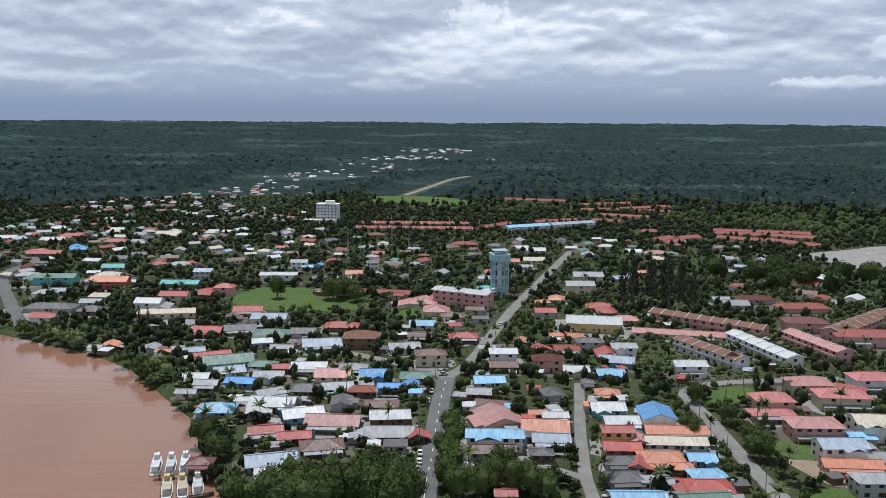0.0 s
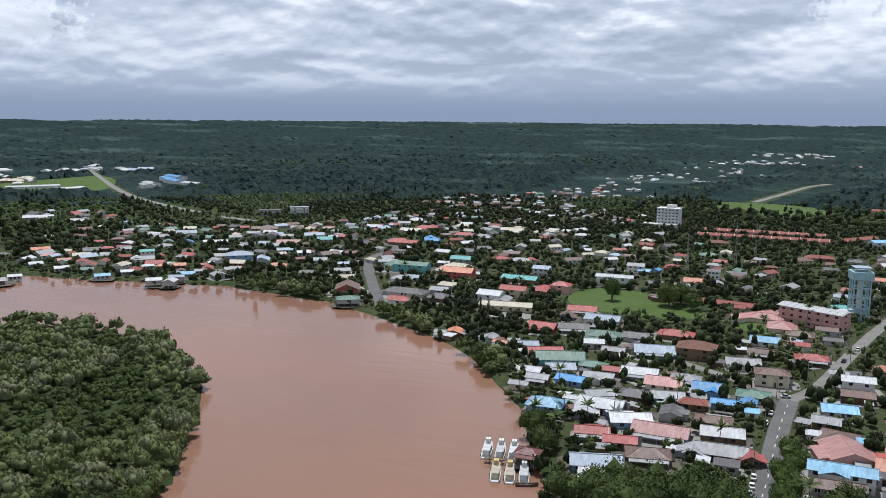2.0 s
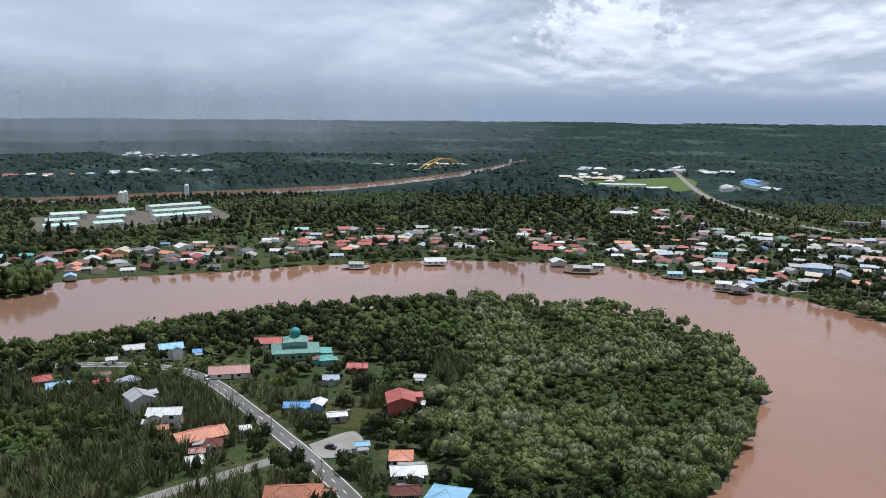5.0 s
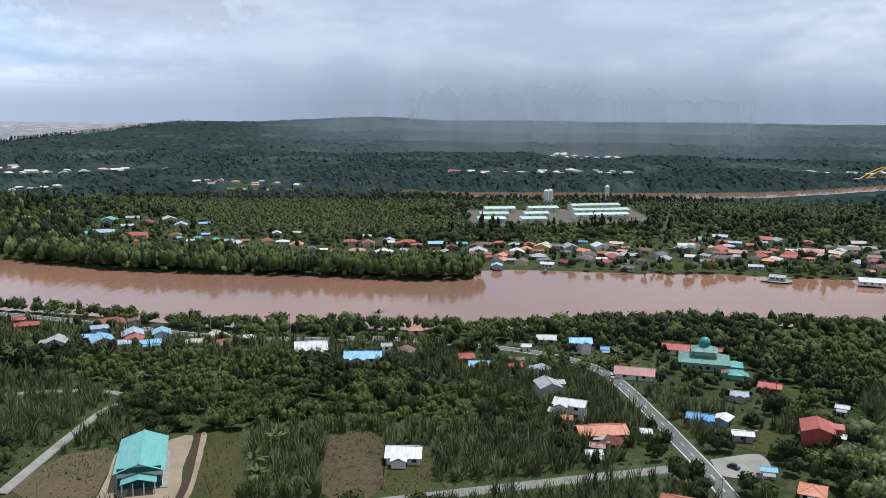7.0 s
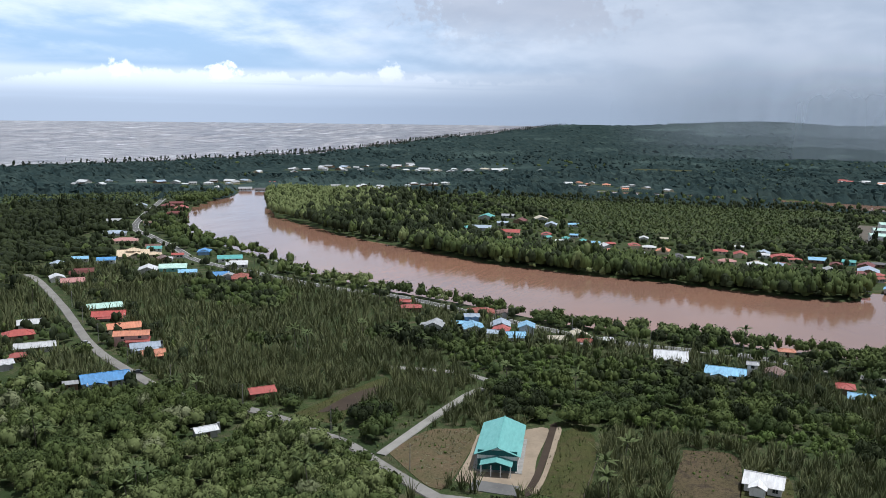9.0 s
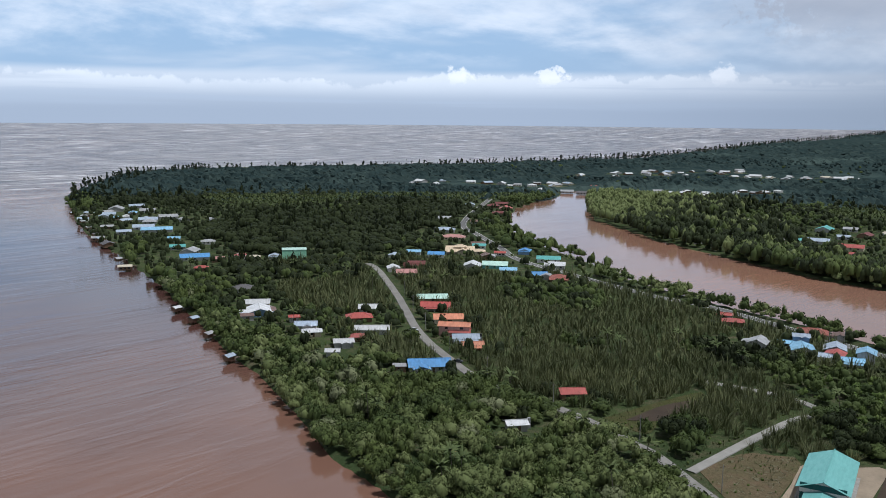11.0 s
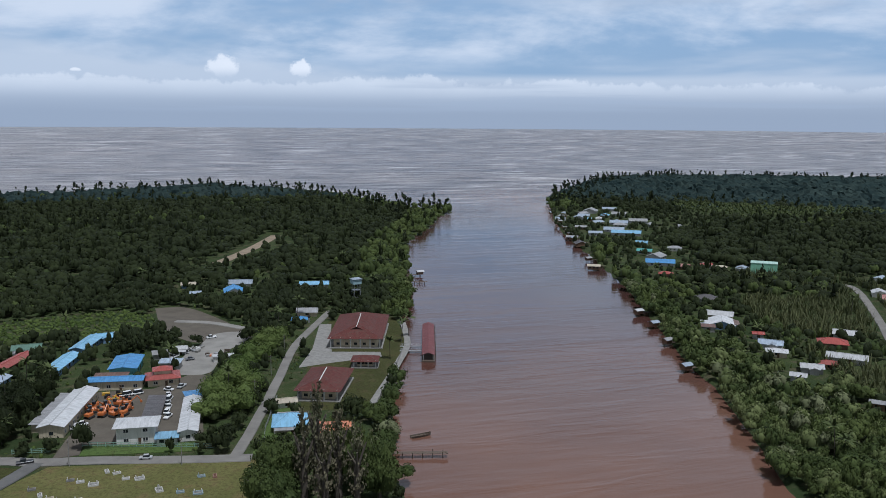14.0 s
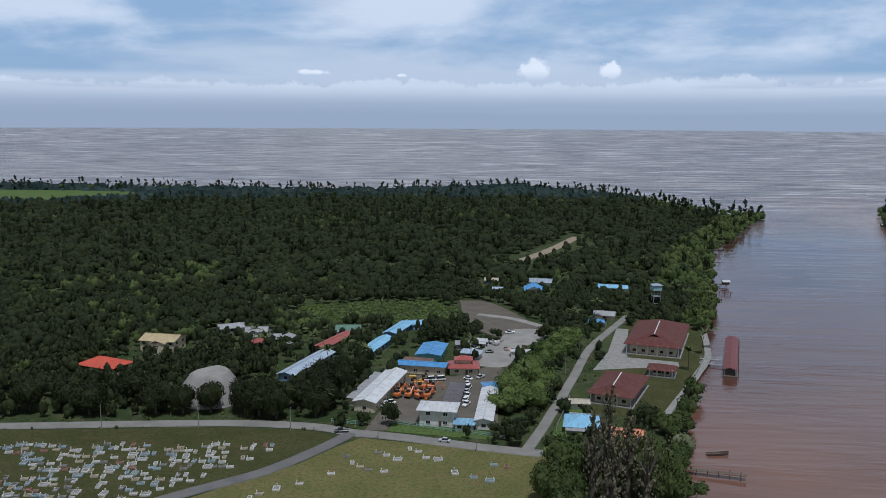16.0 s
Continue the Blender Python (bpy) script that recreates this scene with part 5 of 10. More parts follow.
house(-473.4, 442.8, 50, 9.6, 6.1, "g", "white", "grey", stilts=1.6, detail=0)
house(-503.6, 448.4, 55, 8.6, 6.3, "g", "white", "grey", detail=0)
house(-452.9, 446.2, 42, 8.1, 5.8, "g", "green", "grey", stilts=1.6, detail=0)
house(-540.6, 439.9, 48, 8.9, 5.8, "g", "green", "grey", detail=0)
house(-536.8, 427.9, 50, 6.0, 4.5, "g", "red", "wood", detail=0)
house(-558.6, 417.1, 46, 16.0, 9.5, "g", "red", "wood", detail=0)
house(-572.9, 428.5, 48, 7.1, 4.3, "x", "red", "grey", detail=0)
house(-503.6, 390.5, 157, 12.0, 9.9, "g", "white", "grey", stilts=1.6, detail=0)
house(-544.1, 550.7, 40, 7.7, 5.4, "g", "red", "wood", detail=0)
house(-527.1, 555.0, 37, 9.9, 7.0, "h", "brown", "wood", floors=2, detail=0)
house(-512.0, 526.4, 50, 9.5, 6.6, "h", "red", "wood", detail=0)
house(-459.6, 513.5, 47, 10.2, 6.1, "x", "teal", "white", floors=2, detail=0)
house(-495.3, 531.7, 43, 10.1, 6.2, "g", "grey", "grey", detail=0)
house(-448.8, 498.1, 39, 14.0, 9.5, "g", "grey", "white", detail=0)
house(-735.1, 654.3, 49, 17.9, 9.5, "g", "white", "grey", detail=0)
house(-728.6, 668.0, 53, 11.0, 6.5, "g", "white", "grey", detail=0)
house(-679.4, 657.4, 44, 9.5, 5.8, "g", "grey", "grey", detail=0)
house(-724.7, 535.6, 55, 7.2, 5.3, "h", "red", "wood", detail=0)
house(-659.9, 471.9, 60, 10.6, 6.3, "g", "red", "wood", detail=0)
house(-677.9, 431.7, 55, 11.3, 6.6, "g", "white", "grey", detail=0)
house(-548.5, 310.3, 67, 15.3, 10.3, "g", "white", "white", stilts=1.6, detail=0)
house(-674.8, 330.8, 69, 15.7, 10.3, "g", "pink", "cream", detail=0)
house(-688.9, 367.7, 67, 16.3, 11.0, "g", "dark", "cream", detail=0)
house(-648.3, 334.3, 64, 9.2, 6.3, "g", "red", "wood", detail=0)
house(-474.4, 389.7, 52, 11.5, 7.5, "g", "grey", "wood", stilts=1.6, detail=0, extra="a")
house(-476.4, 406.8, 49, 8.0, 5.1, "g", "white", "grey", stilts=1.6, detail=0)
house(-373.9, 443.7, 42, 9.2, 5.6, "g", "steel", "grey", stilts=1.6)
house(-379.0, 474.9, 42, 7.1, 4.9, "g", "grey", "grey", detail=0, extra="a")
house(-358.3, 468.1, 145, 10.4, 8.5, "g", "grey", "grey", detail=0)
house(-363.0, 494.4, 30, 8.4, 5.1, "g", "orange", "grey", detail=0, extra="a")
house(-379.7, 579.3, 36, 9.6, 6.9, "g", "steel", "grey", detail=0)
house(-423.3, 592.6, 40, 11.6, 8.3, "g", "dark", "grey", detail=0)
house(-422.5, 559.3, 33, 8.3, 5.2, "g", "grey", "grey", detail=0)
house(-438.7, 693.4, 112, 15.7, 12.8, "g", "brown", "grey", detail=0)

house(-710.3, 24.8, 94, 12.3, 8.4, "g", "sky", "wood", detail=0)
house(-710.1, 47.0, 81, 9.0, 5.9, "x", "teal", "teal", detail=0)
house(-710.3, -2.9, 189, 13.8, 11.3, "h", "red", "wood", detail=0)
house(-726.9, -14.5, 179, 11.2, 9.2, "g", "steel", "grey", detail=0)
house(-702.4, 8.9, 95, 9.7, 6.0, "h", "red", "cream", detail=0)
house(-650.5, 11.4, 91, 12.0, 8.1, "g", "pink", "wood", detail=0)
house(-636.0, 0.2, -1, 8.9, 7.3, "g", "steel", "grey", detail=0)
house(-670.5, 57.4, 177, 16.6, 13.6, "g", "steel", "wood", detail=0)
house(-715.6, 79.0, 89, 9.9, 6.3, "h", "red", "wood", detail=0)
house(-707.4, 90.9, 80, 9.0, 5.5, "h", "steel", "grey", detail=0)
house(-708.3, 104.1, 166, 10.1, 8.3, "h", "red", "wood", detail=0)
house(-697.7, 113.8, 158, 16.5, 13.5, "g", "cream", "yellow", detail=0)
house(-679.8, 97.2, 176, 11.5, 9.4, "g", "orange", "cream", detail=0)
house(-668.8, 88.1, 175, 13.0, 10.7, "g", "white", "wood", detail=0)
house(-647.6, 72.6, 158, 10.8, 8.9, "g", "orange", "white", detail=0)
house(-629.6, 78.1, 87, 7.2, 4.5, "g", "grey", "grey", detail=0)
house(-605.4, 65.4, 172, 8.5, 7.0, "g", "sky", "grey", stilts=1.6, detail=0)
house(-693.2, 37.4, -4, 9.8, 8.0, "h", "maroon", "wood", detail=0)
house(-707.8, 67.1, 83, 9.8, 6.1, "g", "dark", "wood", detail=0)
house(-696.4, 57.7, 169, 12.6, 10.4, "g", "maroon", "wood", detail=0)
house(-699.5, 125.2, 83, 11.5, 7.2, "g", "dark", "grey", detail=0)
house(-722.6, 151.9, 75, 6.7, 4.0, "x", "blue", "white", detail=0)
house(-695.1, 135.6, 184, 14.7, 12.0, "g", "grey", "grey", detail=0)
house(-639.2, 137.8, 154, 9.2, 7.5, "g", "red", "wood", detail=0)
house(-634.8, 148.2, 76, 7.4, 4.5, "g", "white", "grey", detail=0)
house(-701.0, 161.6, 185, 14.0, 11.5, "g", "white", "white", detail=0)
house(-655.5, 162.0, 78, 12.4, 7.8, "h", "steel", "grey", detail=0)
house(-657.1, 172.7, 181, 9.6, 7.9, "g", "grey", "grey", detail=0)
house(-715.0, 178.9, 72, 11.1, 6.6, "g", "cream", "grey", detail=0)
house(-598.0, 158.7, 71, 8.4, 5.8, "g", "dark", "grey", stilts=1.6, detail=0)
house(-706.0, 236.2, 72, 12.9, 7.5, "g", "white", "white", detail=0)
house(-683.6, 254.5, 141, 17.0, 14.0, "g", "red", "cream", detail=0)
house(-668.0, 265.9, 67, 13.3, 9.5, "x", "pink", "white", detail=0)
house(-750.7, 265.0, 72, 5.5, 4.0, "g", "teal", "teal", detail=0)
house(-760.0, 285.3, 70, 12.3, 8.6, "g", "steel", "grey", detail=0)
house(-745.8, 320.1, 68, 14.2, 10.3, "g", "red", "cream", detail=0)
house(-721.6, 284.5, 64, 9.9, 6.0, "g", "steel", "grey", detail=0)
house(-668.7, 290.2, 70, 6.6, 4.0, "g", "red", "grey", detail=0)
house(-677.0, 315.4, 63, 11.2, 6.5, "g", "white", "grey", detail=0)
house(-724.8, 349.5, 162, 11.5, 9.4, "h", "red", "wood", detail=0)
house(-668.7, 326.3, -22, 12.5, 10.3, "h", "red", "wood", detail=0)
house(-629.6, 276.2, 65, 11.9, 8.8, "h", "orange", "wood", detail=0)
house(-604.3, 254.6, 73, 9.8, 5.7, "g", "steel", "grey", detail=0)
house(-630.0, 229.7, 70, 6.0, 4.0, "g", "red", "wood", detail=0)
house(-690.6, 370.0, 64, 11.8, 8.1, "g", "dark", "grey", detail=0)
house(-607.3, 369.4, 54, 7.3, 5.1, "x", "red", "grey", detail=0)
house(-584.7, 329.8, 57, 4.5, 4.0, "g", "orange", "cream", detail=0)
house(-563.2, 253.0, 60, 9.9, 6.1, "g", "grey", "grey", stilts=1.6, detail=0)
house(-401.9, 68.6, 81, 9.0, 5.9, "g", "white", "grey")
house(-385.5, 81.5, 85, 9.6, 6.7, "x", "sky", "white", floors=2, extra="t")
house(-381.9, 93.6, 80, 5.4, 3.6, "g", "blue", "blue", extra="v")
house(-388.0, 56.6, 82, 3.9, 3.4, "x", "white", "white")
house(-369.9, 27.2, 0, 7.2, 5.9, "h", "red", "wood")
house(-357.4, 32.1, 89, 8.8, 6.0, "g", "sky", "wood")
house(-366.2, 49.3, 89, 5.9, 4.0, "g", "brown", "grey", extra="v")
house(-354.7, 47.4, 89, 5.8, 3.6, "s", "red", "wood")
house(-351.9, 57.3, 159, 6.5, 5.2, "x", "steel", "grey", extra="a")
house(-321.1, 55.8, 187, 9.8, 8.0, "x", "grey", "grey", floors=2)
house(-299.1, 60.5, 66, 10.9, 6.8, "x", "white", "white", floors=2, extra="at")
house(-298.7, 54.8, 74, 4.5, 3.4, "s", "white", "grey")
house(-290.0, 57.3, 76, 4.0, 3.4, "s", "orange", "wood")
house(-278.3, 67.1, 95, 16.3, 9.5, "g", "orange", "wood", detail=2, extra="a")
house(-269.3, 69.0, 153, 6.8, 5.6, "h", "tile_maroon", "wood", detail=2, extra="a")
house(-265.0, 62.9, 71, 4.3, 3.4, "g", "pink", "wood", detail=2, extra="t")
house(-259.3, 60.5, 87, 4.4, 3.4, "g", "white", "grey", detail=2, extra="v")
house(-276.6, 82.5, 78, 3.9, 3.4, "s", "white", "grey")
house(-346.5, 96.9, 73, 15.7, 9.3, "g", "pink", "white", extra="a")
house(-384.0, 126.5, 67, 11.8, 8.0, "g", "red", "white", extra="a")
house(-379.7, 143.9, 66, 5.2, 3.8, "g", "red", "red", extra="a")
house(-344.5, 139.7, 165, 6.7, 5.5, "h", "teal", "teal", extra="av")
house(-326.7, 146.9, 62, 7.9, 5.3, "x", "red", "wood")
house(-316.6, 129.6, 70, 7.1, 4.6, "x", "steel", "grey", extra="at")
house(-301.2, 163.7, 56, 3.9, 3.4, "g", "white", "white", extra="v")
house(-291.4, 106.3, 67, 8.7, 5.3, "x", "blue", "blue")
house(-290.0, 113.9, 141, 6.0, 4.9, "g", "white", "blue")
house(-274.4, 115.0, 77, 6.3, 3.7, "g", "white", "grey", extra="at")
house(-273.7, 140.5, 158, 11.7, 9.6, "x", "red", "red", floors=2)
house(-270.7, 146.8, 58, 3.9, 3.4, "s", "white", "grey")
house(-244.8, 111.4, 72, 3.9, 3.4, "g", "sky", "white", detail=2, extra="v")
house(-230.1, 118.3, 151, 7.7, 6.4, "h", "orange", "white", detail=2)
house(-218.9, 115.0, 67, 10.1, 7.0, "x", "white", "grey", detail=2, extra="a")
house(-206.6, 107.5, 65, 7.5, 5.2, "h", "tile_maroon", "wood", detail=2, extra="a")
house(-197.6, 116.1, 133, 12.4, 10.2, "h", "sky", "white", detail=2)
house(-220.6, 78.9, 66, 15.4, 9.4, "h", "tile_check", "white", detail=2)
house(-216.0, 87.1, 62, 3.9, 3.4, "g", "orange", "pink", detail=2)

house(-857.6, -295.1, 189, 17.8, 14.6, "g", "teal", "grey", detail=0)
house(-877.5, -277.5, 104, 12.9, 8.2, "g", "grey", "grey", detail=0)
house(-869.6, -238.6, 204, 15.4, 12.6, "g", "cream", "grey", detail=0)
house(-825.2, -215.9, 192, 13.4, 11.0, "g", "steel", "grey", detail=0)
house(-834.8, -195.6, 107, 10.0, 5.9, "g", "sky", "grey", detail=0)
house(-770.7, -270.7, 109, 19.0, 11.0, "g", "steel", "grey", detail=0)
house(-753.5, -236.6, 102, 19.3, 11.0, "g", "red", "cream", detail=0)
house(-758.6, -300.7, 109, 10.4, 6.3, "g", "white", "grey", detail=0)
house(-754.7, -201.7, 191, 10.1, 8.3, "h", "red", "grey", detail=0)
house(-680.0, -194.1, 110, 13.1, 8.0, "h", "orange", "cream", detail=0)
house(-671.8, -175.6, 181, 11.6, 9.5, "h", "red", "wood", detail=0)
house(-672.1, -163.4, 106, 8.7, 6.3, "x", "white", "grey", detail=0)
house(-617.6, -133.0, 103, 11.6, 8.4, "x", "white", "grey", stilts=1.6, detail=0)
house(-759.2, -176.7, 98, 7.2, 4.9, "g", "sky", "grey", detail=0)
house(-721.9, -149.3, 105, 6.7, 5.0, "g", "sky", "grey", detail=0)
house(-722.3, -136.6, 98, 8.4, 5.2, "h", "red", "wood", detail=0)
house(-722.9, -116.8, 200, 10.4, 8.5, "h", "red", "cream", detail=0)
house(-716.7, -103.6, 95, 10.9, 6.9, "h", "white", "cream", detail=0)
house(-773.2, -98.9, 94, 7.2, 4.7, "g", "cream", "white", detail=0)
house(-768.8, -116.1, 189, 9.0, 7.4, "x", "white", "grey", detail=0)
house(-704.3, -90.3, 181, 11.9, 9.8, "h", "orange", "cream", detail=0)
house(-674.7, -65.6, 100, 6.1, 4.0, "g", "white", "grey", detail=0)
house(-721.7, -47.2, 93, 10.8, 7.6, "h", "red", "cream", detail=0)
house(-712.4, -31.5, 4, 12.0, 9.8, "x", "red", "cream", detail=0)
house(-672.5, -38.7, 95, 12.4, 7.4, "h", "pink", "cream", detail=0)
house(-753.2, -34.3, 87, 6.9, 4.1, "g", "white", "grey", detail=0)
house(-716.1, -13.6, 96, 9.0, 5.8, "h", "white", "white", detail=0)
house(-719.9, 1.6, 85, 12.5, 7.7, "h", "red", "wood", detail=0)
house(-661.6, -17.0, 4, 17.1, 14.1, "h", "white", "cream", detail=0)
house(-676.4, 0.7, 91, 10.1, 6.2, "h", "maroon", "wood", detail=0)
house(-662.5, 20.6, 91, 9.1, 6.1, "g", "pink", "cream", detail=0)
house(-841.2, -252.7, 182, 13.8, 11.3, "g", "maroon", "wood", detail=0)
house(-814.8, -263.3, 114, 11.0, 7.2, "g", "steel", "grey", detail=0)
house(-717.7, -178.9, 106, 8.5, 5.3, "g", "white", "grey", detail=0)
house(-428.4, -190.9, 117, 10.7, 6.3, "h", "red", "wood", extra="a")
house(-435.7, -151.9, 111, 13.3, 9.4, "h", "tile_red", "wood", extra="a")
house(-436.9, -139.1, 200, 7.0, 5.6, "g", "brown", "grey", extra="a")
house(-412.2, -149.0, 116, 7.1, 4.9, "x", "steel", "blue", floors=2)
house(-405.9, -153.1, 108, 7.6, 4.6, "h", "sky", "white", extra="t")
house(-400.6, -143.8, 207, 11.7, 9.6, "g", "sky", "white")
house(-397.5, -163.6, 192, 10.1, 8.3, "g", "grey", "grey", extra="a")
house(-411.3, -132.3, 19, 10.1, 8.3, "g", "steel", "grey", extra="tv")
house(-399.5, -128.7, 188, 9.3, 7.7, "g", "red", "red")
house(-403.3, -116.4, 15, 8.8, 7.2, "g", "sky", "grey", floors=2)
house(-394.4, -119.3, 111, 8.7, 5.9, "g", "sky", "white", extra="v")
house(-394.4, -129.9, 103, 8.3, 5.8, "g", "steel", "white", extra="a")
house(-396.4, -99.1, 109, 7.6, 4.9, "x", "cream", "grey", extra="a")
house(-409.1, -91.3, 208, 7.1, 5.8, "g", "cream", "grey", extra="tv")
house(-397.4, -84.3, 108, 8.5, 5.1, "h", "tile_red", "cream", extra="v")
house(-404.7, -75.6, 106, 3.9, 3.4, "g", "white", "grey", extra="a")
house(-385.2, -43.7, 100, 13.8, 12.0, "x", "white", "wood")
house(-260.0, -0.4, 86, 10.4, 8.6, "x", "bright", "white", detail=2)
house(-371.8, -19.1, 90, 15.7, 9.5, "x", "sky", "white")
house(-378.5, -8.7, 94, 3.9, 3.4, "g", "grey", "white", floors=2)
house(-378.3, -0.2, 172, 8.9, 7.3, "g", "brown", "grey")
house(-418.0, 4.8, 95, 6.4, 3.8, "h", "orange", "cream", extra="a")
house(-440.5, -200.7, 108, 7.6, 4.7, "g", "red", "grey")

house(-313.5, -349.8, 138, 11.8, 7.9, "g", "white", "grey", extra="a")
house(-294.8, -337.5, 144, 12.8, 8.3, "h", "red", "wood", extra="a")
house(-282.2, -313.0, 136, 16.8, 6.9, "g", "white", "grey", extra="a")
house(-256.1, -304.6, 146, 8.8, 6.1, "x", "white", "grey")
house(-267.6, -307.5, 143, 7.6, 5.0, "h", "red", "wood")
house(-241.5, -294.9, 138, 5.8, 3.8, "g", "white", "grey")
house(-358.0, -344.3, 140, 17.3, 9.0, "g", "mint", "wood", extra="a")
house(-343.8, -327.8, 128, 15.9, 9.0, "g", "red", "grey", extra="av")
house(-326.7, -302.3, 139, 15.1, 9.0, "g", "orange", "cream")
house(-309.6, -281.9, 126, 15.2, 7.7, "g", "orange", "pink", floors=2, extra="a")
house(-309.7, -278.6, 126, 10.2, 6.8, "g", "red", "red")
house(-302.9, -268.5, 136, 12.3, 6.9, "g", "steel", "grey", extra="tv")
house(-295.4, -257.5, 138, 9.6, 5.9, "g", "orange", "wood", extra="v")
house(-258.3, -250.1, 141, 17.7, 11.2, "x", "blue", "grey", extra="a")
house(-246.9, -256.7, 136, 5.3, 3.4, "s", "grey", "wood")
house(-426.6, -430.9, 131, 10.4, 7.4, "g", "tile_maroon", "wood", detail=0)
house(-410.2, -432.6, 233, 9.9, 8.1, "x", "white", "white", detail=0)
house(-404.9, -413.9, 138, 13.3, 9.0, "g", "pink", "grey")
house(-445.3, -469.5, 216, 11.6, 9.5, "x", "steel", "white", detail=0)
house(-470.8, -473.2, 131, 10.7, 7.1, "g", "sky", "grey", detail=0)
house(-475.2, -452.9, 129, 12.1, 8.6, "g", "blue", "white", detail=0)
house(-652.1, -610.1, 135, 13.6, 8.8, "g", "grey", "grey", detail=0)
house(-585.5, -547.1, 126, 18.7, 11.0, "h", "steel", "grey", detail=0)
house(-555.0, -508.0, 127, 20.0, 11.0, "h", "pink", "cream", detail=0)
house(-532.1, -458.1, 129, 10.5, 7.6, "g", "teal", "white", detail=0)
house(-458.2, -400.8, 36, 14.1, 11.6, "g", "white", "grey", detail=0)
house(-471.9, -390.7, 125, 17.7, 11.0, "x", "mint", "teal", detail=0, extra="a")
house(-461.8, -370.5, 129, 11.5, 7.1, "g", "sky", "grey", detail=0, extra="a")
house(-538.2, -415.1, 212, 11.4, 9.3, "h", "blue", "blue", detail=0)
house(-520.3, -378.7, 127, 17.1, 9.9, "x", "teal", "white", detail=0)
house(-502.1, -359.5, 123, 14.2, 10.5, "g", "white", "grey", detail=0)
house(-461.9, -344.4, 133, 11.2, 7.9, "g", "blue", "white", extra="a")
house(-462.6, -327.7, 217, 14.6, 12.0, "h", "tile_red", "wood")
house(-463.5, -339.3, 36, 8.7, 7.2, "g", "grey", "grey")
house(-654.5, -568.6, 134, 10.1, 6.4, "g", "brown", "grey", detail=0)
house(-786.0, -655.7, 129, 14.5, 10.1, "h", "maroon", "wood", detail=0)
house(-772.4, -625.0, 216, 17.0, 14.0, "g", "red", "wood", detail=0)
house(-730.8, -600.4, 124, 15.5, 10.1, "h", "maroon", "wood", detail=0)
house(-503.0, -453.0, 130, 22.0, 13.0, "x", "buff", "cream", floors=1, extra="v")
house(-503.0, -453.0, 130, 9.0, 7.0, "h", "buff", "cream", floors=2)
house(-509.5, -439.5, 131, 10.0, 8.0, "h", "buff", "cream")
house(-499.0, -417.5, 128, 7.5, 5.5, "g", "white", "white")
house(-540.0, -466.0, 131, 11.0, 7.5, "g", "brown", "wood")
house(-433.4, -433.1, 135, 12.0, 8.0, "g", "maroon", "wood")
house(-812.0, -664.0, 129, 15.0, 9.0, "g", "maroon", "wood", detail=0)
house(-498.0, -420.4, 232, 10.0, 8.2, "g", "brown", "wood", detail=0)
house(-515.3, -422.0, 128, 8.3, 5.4, "g", "red", "grey", detail=0)
house(-773.9, -682.0, 41, 13.7, 11.2, "g", "steel", "grey", detail=0)
house(-999.2, -745.6, 210, 18.3, 15.1, "g", "white", "grey", detail=0)
house(-1015.8, -710.1, 124, 17.7, 11.0, "g", "grey", "grey", detail=0)
house(-1015.0, -684.7, 120, 14.6, 10.0, "g", "dark", "grey", detail=0)
house(-1120.9, -730.7, 129, 14.5, 8.9, "g", "red", "grey", detail=0)
house(-362.2, -548.6, 246, 11.0, 9.0, "h", "red", "white", detail=0)
house(-367.6, -539.4, 146, 7.4, 4.8, "h", "cream", "cream", detail=0)
house(-380.3, -532.4, 227, 9.2, 7.5, "h", "steel", "grey", detail=0)
house(-313.7, -525.4, 146, 9.1, 6.1, "h", "red", "wood", detail=0, extra="a")
house(-335.0, -569.9, 152, 20.7, 11.0, "g", "blue", "grey", detail=0)
house(-342.5, -550.2, 152, 8.9, 6.3, "g", "pink", "wood", detail=0)
house(-391.2, -729.7, 149, 27.1, 11.0, "g", "sky", "grey", detail=0)
house(-391.3, -754.9, 150, 18.9, 11.0, "g", "steel", "grey", detail=0)
house(-361.9, -735.8, 159, 12.4, 8.0, "g", "steel", "grey", detail=0)
house(-372.9, -666.7, 147, 9.7, 6.9, "g", "sky", "blue", detail=0)
house(-351.3, -623.0, 147, 11.5, 7.6, "g", "teal", "grey", detail=0)
house(-422.5, -804.6, 147, 18.1, 11.0, "g", "steel", "grey", detail=0)
house(-449.9, -814.3, 155, 18.5, 11.0, "g", "grey", "grey", detail=0)
house(-384.5, -631.8, 149, 11.1, 7.6, "h", "grey", "white", detail=0)
house(-347.0, -596.7, 221, 14.3, 11.7, "g", "grey", "grey", detail=0)
house(-367.5, -779.3, 150, 11.0, 6.8, "g", "grey", "wood", stilts=1.6, detail=0)
house(-444.3, -918.3, 237, 18.8, 15.5, "g", "grey", "grey", detail=0)
house(-475.5, -932.2, 158, 16.0, 9.4, "g", "steel", "grey", detail=0)
house(-462.2, -880.2, 149, 16.4, 10.6, "g", "grey", "grey", detail=0)
house(-401.6, -858.6, 250, 11.2, 9.2, "g", "steel", "grey", detail=0)
house(-327.4, -712.6, 149, 10.0, 6.5, "g", "grey", "wood", stilts=1.6, detail=0)
house(-318.2, -675.0, 257, 11.6, 9.5, "g", "dark", "wood", stilts=1.6, detail=0)
house(-278.0, -565.7, 153, 8.6, 5.1, "g", "cream", "wood", stilts=1.6, detail=0)
house(-276.2, -404.6, 142, 14.1, 9.0, "g", "white", "cream")
